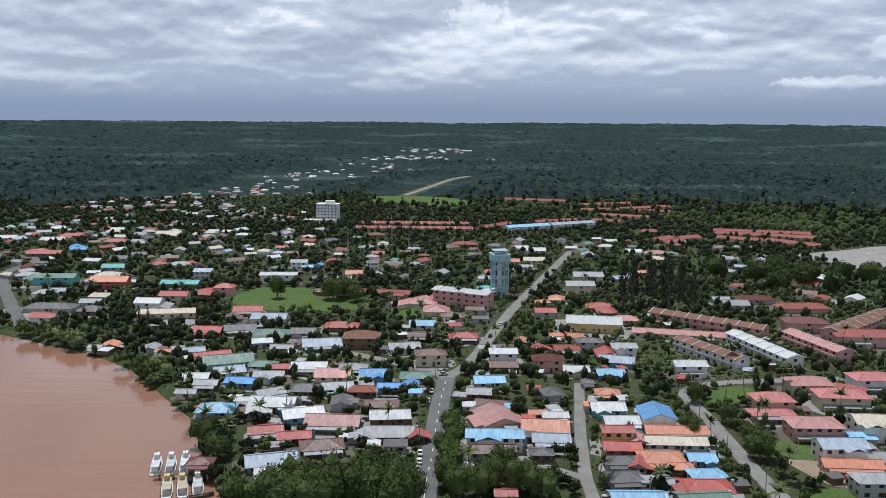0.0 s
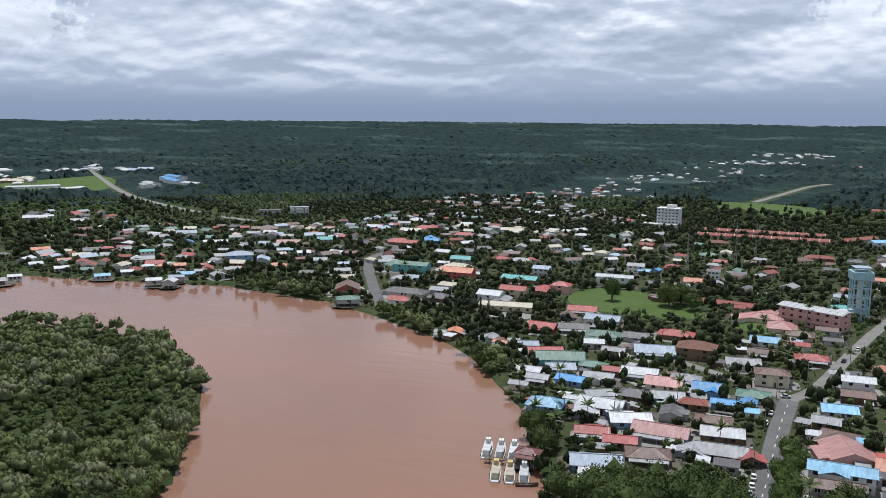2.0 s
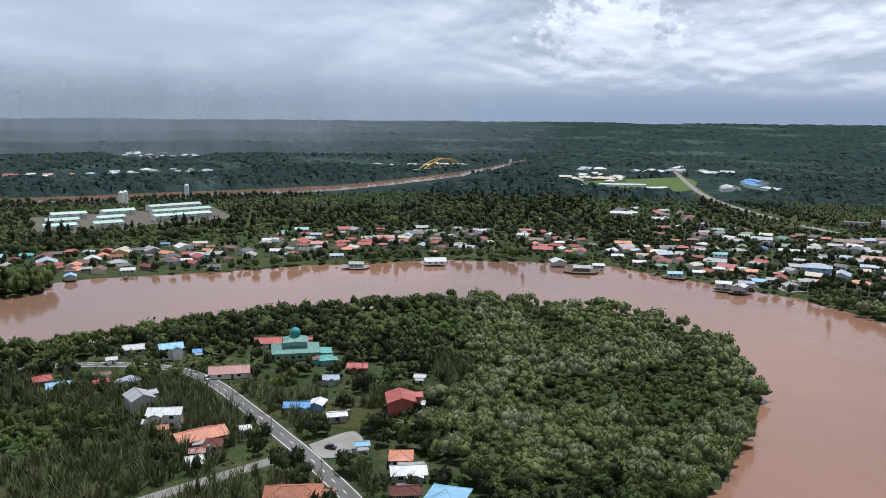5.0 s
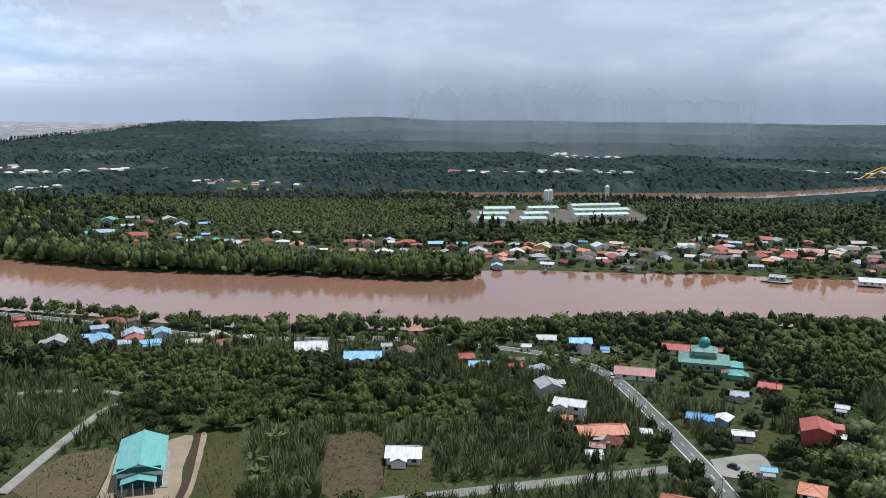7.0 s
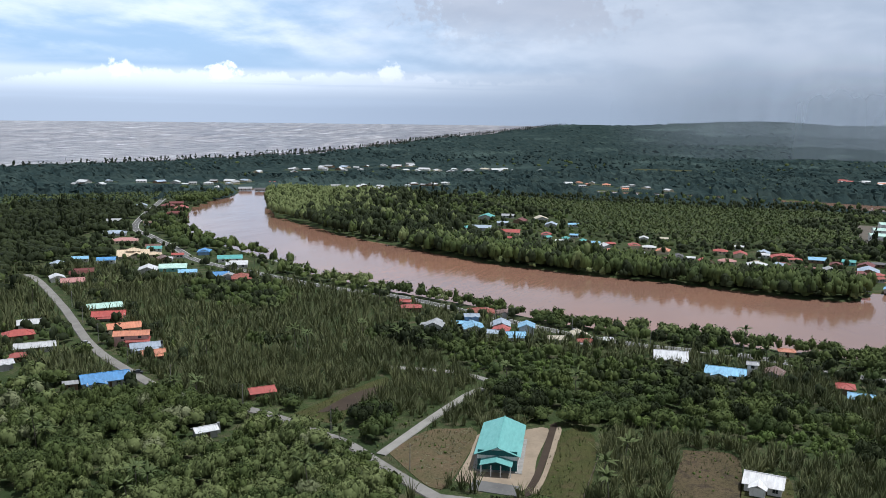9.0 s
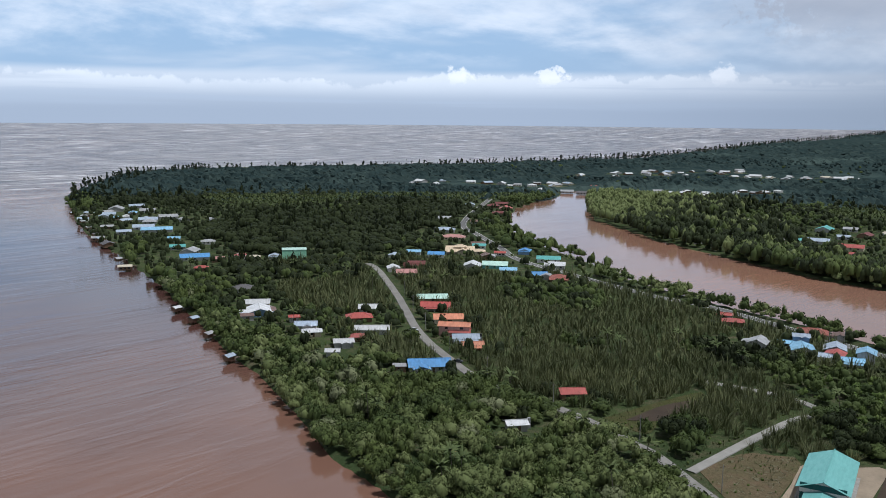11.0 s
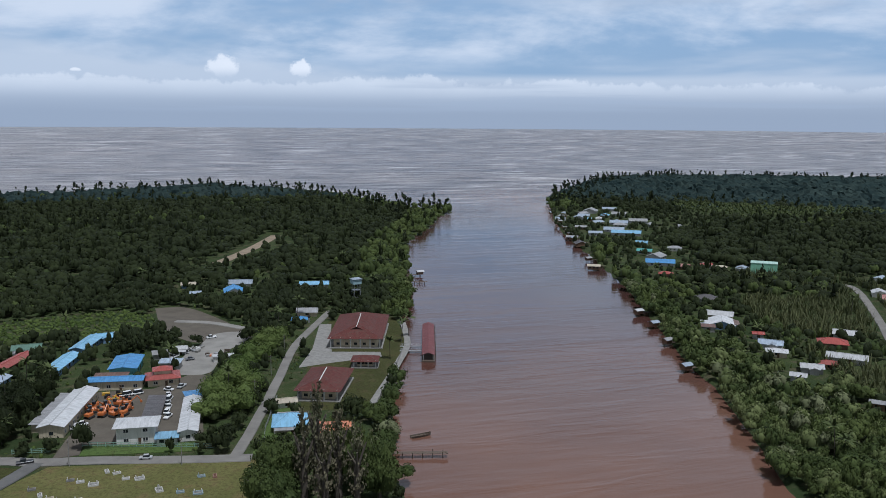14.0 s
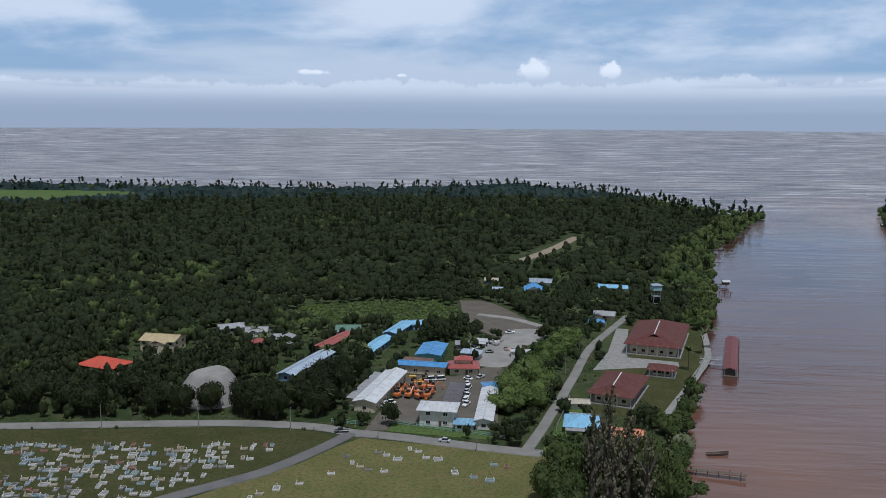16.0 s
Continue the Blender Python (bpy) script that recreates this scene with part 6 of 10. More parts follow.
house(-266.4, -387.8, 59, 15.2, 12.4, "x", "white", "blue", extra="a")
house(-294.1, -444.9, 150, 12.2, 8.8, "h", "dark", "grey")
house(-269.5, -360.8, 149, 4.9, 4.0, "g", "red", "grey")
house(-264.0, -343.6, 139, 10.7, 6.6, "x", "steel", "white")
house(-257.9, -330.8, 143, 8.8, 6.1, "h", "white", "cream", extra="a")
house(-253.6, -380.6, 151, 6.6, 4.6, "s", "brown", "grey")
house(-227.5, -177.5, 144, 6.9, 4.8, "g", "white", "grey", extra="t")
house(-270.0, -183.5, 138, 9.2, 6.1, "g", "red", "wood", extra="a")

house(173.2, -351.5, 160, 18.5, 12.5, "h", "scarlet", "cream", detail=2)
house(160.4, -384.5, 174, 17.0, 11.5, "x", "straw", "cream", floors=2, detail=2)
house(139.5, -420.4, -151, 11.8, 7.2, "g", "grey", "grey", extra="t")
house(124.2, -415.8, -169, 10.2, 6.6, "x", "grey", "white", extra="at")
house(116.4, -394.0, -161, 7.8, 5.0, "h", "red", "wood", extra="t")
house(112.3, -404.2, -161, 6.2, 4.2, "g", "grey", "grey", extra="tv")
house(104.3, -402.8, -257, 7.0, 5.2, "x", "grey", "white")
house(78.7, -423.8, -174, 11.7, 8.0, "g", "green", "white", extra="av")
house(69.5, -338.5, -105, 4.5, 4.0, "g", "steel", "blue", extra="t")
house(47.5, -437.5, -167, 9.5, 6.2, "x", "sky", "blue", extra="t")
house(7.8, -565.1, -183, 8.3, 4.8, "g", "cream", "blue", extra="a")
house(3.7, -536.2, -177, 6.6, 4.1, "g", "steel", "blue", extra="a")
house(-24.8, -562.3, 171, 14.3, 9.1, "g", "steel", "white")
house(-19.5, -536.7, 90, 13.8, 11.3, "g", "blue", "white")
house(-70.5, -547.4, 171, 17.9, 8.0, "g", "sky", "white")
house(-49.8, -451.1, 172, 7.6, 5.4, "h", "blue", "white", extra="t")
house(-56.2, -467.9, 169, 10.7, 7.1, "g", "grey", "cream", extra="a")
house(-28.8, -295.7, 173, 11.3, 12.0, "h", "sky", "cream", extra="av")
house(-43.3, -282.5, 169, 11.3, 13.0, "h", "orange", "cream", detail=2)
house(-29.7, -317.6, 181, 6.8, 4.2, "g", "cream", "white")
house(18.6, -398.9, -171, 7.0, 4.8, "g", "grey", "grey")
house(10.6, -405.0, -181, 6.0, 4.2, "g", "white", "grey", extra="v")

# ---- larger buildings ----


def row(x0, y0, x1, y1, d, colour, wall="white", floors=2, units=6, label="", detail=1, style="g", height=3.0, pitch=16.0, over=0.8):
    """A long building whose ridge runs from one point to the other."""
    return block((x0 + x1) / 2, (y0 + y1) / 2, math.degrees(math.atan2(y1 - y0, x1 - x0)), math.hypot(x1 - x0, y1 - y0), d, style, colour, wall, floors, units, label, detail, over, height, pitch)


row(115, 456, 162, 418, 10, "tile_brown", "pink", 2, 9, "pink two-storey shop row under a brown roof with white party walls", 1)
row(97, 424, 142, 414, 9, "pink", "cream", 1, 0, "long low building with a faded red sheet roof")
row(114, 398, 131, 362, 8.5, "tile_brown", "white", 2, 6, "white two-storey terrace with a brown-red roof")
row(143, 409, 155, 364, 8.5, "white", "white", 2, 6, "white two-storey terrace with a pale roof")
row(172, 412, 182, 375, 8.5, "pink", "pink", 2, 5, "pink two-storey terrace with a faded pink roof")
row(192, 412, 243, 458, 11, "tile_brown", "pink", 2, 8, "two-storey shop row with a brown roof and white party walls")
block(79, 437, -8, 27, 17, "g", "white", "yellow", 1, 0, "large yellow hall with a bright white sheet roof", 2, 1.0, 5.0, 13)
block(-108, 556, 2, 23, 9, "g", "white", "white", 2, 0, "white two-storey hall with a white roof beside the playing field", 1, 1.0, 3.2, 12)
row(-73, 523, -17, 513, 9, "tile_red", "cream", 1, 0, "long school wing with a brick-red roof")
row(-10, 500, -30, 480, 9, "pink", "cream", 1, 0, "low building with a salmon-red roof")
block(12, 489, -28, 34, 11, "g", "white", "pink", 3, 9, "three-storey school block, white and brick red, with open galleries", 1, 1.2, 3.2, 9)
block(-150, 458, 8, 30, 10, "g", "cream", "cream", 1, 0, "cream government building with a pale roof and a car park", 1, 1.0, 3.4, 14)
block(-157, 470, 95, 13, 8, "g", "grey", "cream", 1, 0, "cream office wing with a grey roof", 1, 1.0, 3.4, 16)
block(-386, 530, 36, 18, 12, "h", "steel", "blue", 2, 0, "blue two-storey timber hall by the river bank", 1, 1.2, 3.0, 20)
block(-510, 812, 34, 20, 12, "f", "grey", "white", 3, 5, "pale three-storey block with a flat roof", 1)
block(-537, 795, 34, 24, 12, "f", "dark", "grey", 2, 4, "low grey block with a dark flat roof", 1)
for dy, x0, x1 in ((0, -84, 28), (38, -84, 25)):
    row(x0, 826 + dy, x1, 824 + dy, 11, "tile_red", "pink", 1, 14, "terrace of small houses under one red tiled roof", 1)
row(60, 812, 102, 833, 11, "sky", "white", 2, 6, "terrace with a pale blue roof and white walls", 1)
row(105, 835, 150, 858, 11, "steel", "white", 2, 6, "terrace with a blue-grey roof and white walls", 1)
row(36, 830, 66, 868, 10, "tile_red", "pink", 1, 4, "terrace of small houses under a red tiled roof", 0)
for k, (x0, y0, x1, y1) in enumerate(((83, 1131, 158, 1105), (160, 1000, 205, 1010), (210, 1015, 275, 1048), (174, 952, 224, 928), (225, 1000, 262, 985), (170, 1060, 240, 1085), (95, 880, 140, 900), (150, 902, 185, 890))):
    row(x0, y0, x1, y1, 12, "tile_red", "cream", 1, 8, "terrace of small houses under one red tiled roof", 0)
for x0, y0, x1, y1 in ((250, 772, 284, 754), (290, 757, 322, 722), (258, 803, 300, 788), (304, 786, 340, 772), (262, 822, 345, 800), (190, 735, 210, 752), (212, 765, 232, 776), (186, 752, 205, 770)):
    row(x0, y0, x1, y1, 12, "tile_red", "cream", 1, 8, "terrace of small houses under one red tiled roof", 0)
# pale green apartment blocks beyond the river
for x0, y0, x1, y1 in ((-958, 88, -962, 122), (-905, 78, -908, 108), (-860, 72, -864, 100), (-965, 138, -972, 172), (-908, 125, -915, 152), (-864, 116, -868, 142)):
    row(x0, y0, x1, y1, 13, "mint", "white", 2, 5, "pale green-roofed apartment block under construction", 1, "g", 3.0, 14)
for x0, y0, x1, y1 in ((-995, 192, -1010, 252), (-945, 186, -958, 250), (-900, 178, -912, 238)):
    row(x0, y0, x1, y1, 14, "mint", "white", 2, 9, "long pale green-roofed apartment block", 1, "g", 3.0, 12)
# works and depots on the plain
for x0, y0, x1, y1, c in ((-935, 1120, -985, 1150, "blue"), (-900, 1090, -950, 1118, "blue"), (-960, 1165, -1010, 1190, "blue"), (-885, 1000, -915, 1025, "grey"), (-905, 1035, -935, 1050, "white"), (-840, 1060, -880, 1075, "white")):
    row(x0, y0, x1, y1, 18, c, "white", 1, 0, "large factory shed with a blue or pale sheet roof", 0, "g", 6.0, 10)
for x0, y0, x1, y1, c in ((-1010, 820, -1060, 860, "white"), (-1060, 900, -1020, 960, "white"), (-975, 900, -965, 950, "white"), (-1000, 740, -1015, 770, "white"), (-1330, 1330, -1380, 1400, "white")):
    row(x0, y0, x1, y1, 14, c, "white", 1, 0, "long pale depot roof on the plain", 0, "g", 4.0, 10)
row(-830, -415, -855, -395, 20, "cream", "cream", 1, 0, "cream-roofed hall among palms", 0, "g", 4.0, 10)
row(-850, -378, -880, -350, 18, "cream", "cream", 1, 0, "cream-roofed hall among palms", 0, "g", 4.0, 10)
WALLS["mint"] = wall_mat("wall_mint", (0.33, 0.66, 0.46), 0.15)
block(-389, -519, 143, 18, 11, "f", "mint", "mint", 2, 0, "bright green flat-roofed building at the palm grove", 0, 0.4, 4.0)


def far_village(name_label, cx, cy, rx, ry, n, colours, seed, turn=0.0, size=(7, 13)):
    """Loose houses round a point, each its own thing."""
    rng = random.Random(seed)
    c, s = math.cos(radians(turn)), math.sin(radians(turn))
    LOW.append((np.array([(cx - rx * 0.6 * c, cy - rx * 0.6 * s), (cx + rx * 0.6 * c, cy + rx * 0.6 * s)]), max(ry, 0.5 * rx) + 15))
    for _ in range(n):
        a, q = rng.uniform(0, 2 * math.pi), math.sqrt(rng.random())
        u, v = rx * q * math.cos(a), ry * q * math.sin(a)
        c, s = math.cos(radians(turn)), math.sin(radians(turn))
        x, y = cx + u * c - v * s, cy + u * s + v * c
        if to_water(np.array([x]), np.array([y]))[0] < 8 or any(math.hypot(x - hx, y - hy) < hr + 6 for hx, hy, hr in HOUSES[-80:]):
            continue
        w = rng.uniform(*size)
        house(x, y, rng.uniform(0, 180), w, w * rng.uniform(0.6, 0.8), rng.choice("gghx"), rng.choice(colours), rng.choice(("white", "grey", "cream", "wood")), detail=0)


LOW = []            # centre lines and half widths of village or farm land, and of ground kept low so the camera sees past
# mostly dull roofs, chosen darker in part to stand in for cloud shade
MIXED = ("white", "grey", "grey", "red", "steel", "dark", "dark", "brown", "brown", "cream", "maroon", "green", "grey", "tile_red")
far_village("", -230, 960, 130, 60, 42, MIXED, 1, 150)
far_village("", -330, 860, 90, 60, 26, MIXED, 2)
far_village("", -150, 760, 90, 60, 22, MIXED, 3)
far_village("", -200, 660, 80, 50, 24, MIXED, 31)
far_village("", -60, 680, 90, 60, 22, MIXED, 32)
far_village("", -20, 600, 60, 50, 14, MIXED, 36)
far_village("", 110, 720, 70, 50, 22, MIXED, 33)
far_village("", 210, 690, 60, 60, 14, MIXED, 34)
far_village("", 250, 560, 70, 60, 14, ("red", "grey", "white", "brown", "tile_red"), 35)
far_village("", -260, 1270, 120, 60, 18, ("white", "grey", "grey", "steel", "red"), 4, 120, (7, 12))
far_village("", -210, 1600, 150, 70, 14, ("white", "grey", "steel"), 5, 100, (7, 12))
far_village("", -90, 2250, 120, 130, 42, ("white", "white", "grey", "steel"), 6, 0, (8, 16))
far_village("", 90, 2150, 60, 40, 16, ("orange", "red", "pink"), 7, 0, (12, 22))
far_village("", -560, 620, 90, 50, 26, MIXED, 8, 40)
far_village("", -440, 560, 90, 40, 26, MIXED, 9, 20)
far_village("", -330, 610, 60, 70, 26, MIXED, 10, 20)
far_village("", -680, 420, 70, 30, 10, MIXED, 11, 40)
far_village("", -700, 220, 60, 40, 8, MIXED, 12, 90)
far_village("", -1320, -250, 110, 60, 18, ("white", "orange", "grey"), 13, 60)
far_village("", -1640, 330, 120, 90, 26, ("white", "white", "grey", "steel"), 14, 90, (10, 22))
far_village("", -1050, -880, 150, 50, 26, ("white", "white", "grey", "steel"), 15, 130, (10, 18))
far_village("", -1500, -820, 220, 60, 36, ("white", "white", "grey", "steel"), 16, 160, (10, 20))
far_village("", -720, -300, 70, 50, 16, ("white", "teal", "maroon", "steel", "red"), 17, 70)
far_village("", -690, -180, 60, 50, 14, ("white", "teal", "red", "orange"), 18, 90)
far_village("", -420, -830, 45, 90, 22, ("grey", "steel", "white", "sky"), 19, 25, (7, 13))
far_village("", -1290, 1250, 160, 60, 24, ("white", "white", "steel", "grey"), 20, 45, (14, 30))
far_village("", -1650, 900, 110, 60, 14, ("white", "grey"), 21, 60, (12, 26))
far_village("", -385, 1040, 90, 70, 34, MIXED, 41, 80)
far_village("", -310, 1150, 100, 60, 34, MIXED, 42, 70)
far_village("", -430, 690, 80, 60, 46, MIXED, 43, 40)
far_village("", -375, 780, 70, 60, 40, MIXED, 44, 80)
far_village("", -270, 760, 80, 60, 26, MIXED, 45, 60)
far_village("", -500, 640, 60, 50, 30, MIXED, 46, 30)
far_village("", -270, 1500, 160, 50, 14, ("white", "grey", "steel"), 47, 95, (7, 12))
far_village("", -150, 1850, 200, 90, 14, ("white", "grey"), 48, 100, (8, 14))
far_village("", -20, 2650, 140, 130, 26, ("white", "white", "grey"), 49, 60, (10, 16))
far_village("", -1580, -560, 160, 50, 34, ("white", "white", "cream", "grey"), 50, 120, (10, 22))
far_village("", -1140, -575, 140, 40, 24, ("white", "white", "grey"), 51, 150, (9, 15))
far_village("", -1620, 130, 90, 45, 20, ("orange", "white", "grey", "red"), 52, 60, (9, 18))
far_village("", -2300, 480, 200, 90, 30, ("white", "white", "grey"), 53, 0, (12, 22))
far_village("", -700, 690, 90, 40, 22, MIXED, 54, 170)
far_village("", -1200, 1010, 110, 60, 26, ("white", "white", "grey", "cream"), 55, 140, (12, 26))
for k, (bx, by, rx, ry, n, turn) in enumerate(((-655, -95, 70, 35, 34, 75), (-640, 20, 60, 35, 34, 85), (-640, 110, 70, 35, 40, 95), (-650, 210, 70, 35, 40, 95), (-655, 300, 60, 30, 30, 110), (-640, 385, 60, 35, 26, 130), (-590, 450, 70, 30, 34, 160), (-500, 480, 60, 35, 36, 175), (-420, 490, 60, 30, 30, 5), (-720, 300, 70, 40, 14, 90))):
    far_village("", bx, by, rx, ry, n, MIXED + ("red", "orange", "tile_red", "maroon"), 60 + k, turn, (7, 13))
far_village("", 620, -420, 60, 50, 4, ("grey", "red"), 22)

me = bpy.data.meshes.new("distant_houses")
me.from_pydata(FAR_HOUSES[0], [], FAR_HOUSES[1])
for mt in FAR_HOUSES[3]:
    me.materials.append(mt)
me.polygons.foreach_set("material_index", FAR_HOUSES[2])
me.update()
tagged(new("distant_houses", me), "far village houses with white, grey, red and blue roofs", "houses", kind="stuff")

# the first strip clears sight from the camera to the upper river
LOW += [(np.array(p, float), q) for p, q in (
    ([(-1100, -300), (-1092, 100), (-1085, 360), (-1120, 520), (-1190, 640), (-1300, 800)], 58), ([(-54, 1203), (14, 1520), (46, 1603)], 60),
    ([(-595, 770), (-815, 895), (-939, 984), (-1132, 1165)], 45), ([(-12, -640), (-40, -700), (-80, -800)], 26), ([(-900, 1040), (-1000, 1180)], 60), ([(-1760, -240), (-1800, -200)], 70),
    ([(-2390, -190), (-2400, -60)], 90), ([(-930, 60), (-900, 250)], 60), ([(-119, -1042), (-66, -1080)], 30))]

# ---- open ground ----
patch("village_ground", [(-330, 470), (-210, 427), (-122, 365), (-78, 285), (-50, 215), (-20, 180), (260, 180), (520, 420), (520, 800), (250, 900), (-100, 1000), (-450, 1150), (-560, 900), (-480, 640)], TOWN_SOIL, "trodden dark earth and rough grass between the village houses", "ground", 0.02, False, clear=None)
patch("playing_field", [(-130, 509), (-114, 543), (-69, 530), (-43, 490), (-62, 474), (-111, 479)], LAWN, "mown green playing field", "field")
patch("lawn", [(-27, 484), (0, 488), (4, 466), (-23, 462)], LAWN, "small green lawn by the school", "lawn")
patch("lawn", [(103, 320), (112, 318), (128, 330), (124, 341), (108, 335)], LAWN, "green verge in the bend of the street", "lawn")
patch("lawn", [(109.7, 284.0), (109.6, 271.6), (117.2, 263.0), (126.0, 267.0), (127.0, 274.7), (118.9, 281.0)], LAWN, "rough lawn before the pink houses", "lawn", 0.12, clear=0.5)
patch("bare_ground", [(110.5, 264.5), (122.8, 261.5), (123.0, 247.0), (117.9, 243.5), (112.0, 257.0)], DIRT, "pale sandy ground beside a lawn", "yard", 0.16, clear=0.5)
patch("lawn", [(107.0, 240.5), (118.5, 243.0), (133.0, 236.5), (133.0, 231.0), (106.5, 231.5)], LAWN, "rough lawn with a path by the road", "lawn", 0.12, clear=-1.0)
patch("yard", [(-165, 440), (-140, 436), (-128, 450), (-158, 452)], CONCRETE, "grey car park before the cream building", "yard")
patch("meadow", [(-110, 1149), (-75, 1194), (23, 1159), (19, 1041), (-66, 1056)], LAWN, "wide green field among the woods", "field", 0.3)
patch("yard", [(285, 690), (330, 712), (400, 740), (400, 640), (322, 612), (302, 645)], GRAVEL, "pale cleared building site", "yard")
road("road", [(-54, 1203), (-20, 1360), (14, 1520), (46, 1603)], 9.0, PALE_ROAD, "pale road winding into the woods", "", 8)
patch("meadow", [(-1840, -300), (-1700, -290), (-1720, -190), (-1850, -180)], MEADOW, "pale field in the far woods", "field", 0.3)
patch("building_site", [(-985, 70), (-880, 65), (-840, 60), (-850, 160), (-880, 250), (-1000, 268), (-1030, 262), (-1000, 180)], YARD, "pale cleared ground round the apartment blocks", "yard", 0.3)
patch("meadow", [(-1150, 904), (-1151, 1171), (-951, 990), (-940, 841)], LAWN, "green field on the plain", "field", 0.3)
patch("forecourt", [(-258, 98), (-262, 116), (-245, 112), (-245, 98)], GRAVEL, "pale gravel lot beside the road", "yard", 0.3, clear=2.0)
patch("hall_plot", [(-228, -87), (-250, -90), (-267, -93), (-276, -81), (-282, -72.5), (-256, -69), (-230, -66)], DIRT, "sandy cleared plot round the hall", "yard", clear=2.0)
patch("forecourt", [(-224, -81), (-231, -82), (-232, -67), (-225, -66)], ASPHALT, "dark paved forecourt of the hall", "yard", 0.2, False)
patch("cleared_land", [(-229, -61.5), (-280, -67), (-281, -56), (-233, -48)], MEADOW, "olive grass plot beside the drain", "field", 0.12, clear=1.5)
patch("drain", [(-286, -72.6), (-286, -70.0), (-244, -64.2), (-228, -63.0), (-228, -65.2), (-246, -66.6)], MUD, "dark muddy drain dug along the plot", "ditch", 0.16, clear=2.0)
patch("spoil_bank", [(-284, -69.8), (-282, -67.6), (-244, -62.4), (-229, -61.6), (-229, -63.0), (-245, -64.0)], DIRT, "pale spoil bank beside the drain", "bank", 0.35, clear=1.0)
patch("cleared_land", [(-240, -115), (-262, -111), (-268, -103), (-268, -94), (-228, -88), (-221, -92)], SCRUB, "brown cleared scrub along the track", "field", 0.14, clear=1.0)
patch("cleared_land", [(-281, -26), (-281, -9), (-236, -8), (-236, -24)], BOG, "boggy cleared plot with dark puddles", "field", 0.12, clear=1.0)
patch("lawn", [(-260, -7), (-272, 6), (-238, 7), (-236, -5)], MEADOW, "grassy plot round the white house", "lawn", 0.12, clear=1.0)
patch("cleared_land", [(-259, -162), (-296, -155), (-312, -150), (-299, -145), (-270, -144.5), (-256, -143)], MEADOW, "grassy strip in the palm swamp", "field", 0.12, clear=1.0)
patch("marsh", [(-263, -155), (-287, -153), (-301, -147), (-292, -144.5), (-270, -146.5)], MUD, "brown marshy hollow in the grassy strip", "marsh", 0.20, clear=0.0)
patch("lawn", [(-300, 96), (-290, 128), (-268, 138), (-262, 120), (-285, 100)], MEADOW, "grassy clearing among the houses", "lawn", 0.12, clear=-4.0)
patch("cemetery_lawn", [(300, -258), (177, -275), (97, -285), (66, -284), (57, -280), (64, -264), (78, -246), (98, -226), (130, -185), (300, -170)], MEADOW, "grass of the cemetery", "field", 0.14, False, clear=1.0)
patch("meadow", [(48, -279), (-16, -268), (-22, -250), (-19, -215), (60, -190), (118, -195), (86, -232), (64, -255), (55, -270)], SUNLIT_MEADOW, "open grass field with scattered graves", "field", 0.14, False, clear=1.0)
patch("depot_yard", [(48, -286), (46, -302), (40, -342), (41, -354), (20, -353), (9, -366), (4, -372), (-1, -366), (2, -345), (1, -300), (2, -291), (40, -296), (40, -287)], YARD, "grey gravel yard of the works depot", "yard", 0.12, False, clear=0.5)
patch("meadow", [(800, -1230), (560, -1225), (500, -1120), (590, -1040), (800, -960)], LAWN, "light green field behind the shore", "field", 0.3)
patch("lawn", [(-34, -312), (-58, -306), (-84, -362), (-98, -402), (-102, -452), (-66, -452), (-48, -392)], MEADOW, "mown grass round the red-roofed halls", "lawn", 0.08, False, clear=0.5)
patch("paving", [(-60, -446), (-66, -444), (-60, -408), (-58, -390), (-80, -384), (-79, -376), (-56, -372), (-40, -368), (-50, -398)], CONCRETE, "grey paving round the red-roofed halls", "yard", 0.13, False, clear=0.5)
road("road", [(-58, -304), (-66, -322), (-84, -364), (-96, -396), (-104, -440)], 3.0, CONCRETE, "pale quay path along the river wall", "", 0.5, 0.05)
patch("verge", [(-14, -273), (-28, -325), (-33, -322), (-22, -272)], LAWN, "green verge beside the lane", "lawn", 0.2, False)
patch("gravel_yard", [(12, -370), (10, -395), (2, -417), (-6, -438), (-22, -438), (-20, -420), (-9, -400), (-2, -370)], GRAVEL, "pale gravel and rubble behind the depot", "yard", 0.16, clear=0.5)
patch("cleared_land", [(26, -508), (7, -503), (-17, -452), (-24, -428), (4, -424), (20, -460)], YARD, "bare earth with rubble behind the depot", "field", 0.13, clear=2.0)
patch("verge", [(40, -286), (5, -281), (4, -289), (39, -294)], LAWN, "green verge before the depot fence", "lawn", 0.18, False)


# ---- landmarks ----
def many_windows(ob, w, d, floors, h, n, z0=0.9, both=True):
    for f in range(floors):
        for i in range(n):
            u = (i + 0.5) / n * w - w / 2
            put("window", PANE, ob, pose(u, -d / 2 - 0.02, f * h + z0))
            if both:
                put("window", PANE, ob, pose(u, d / 2 + 0.02, f * h + z0))


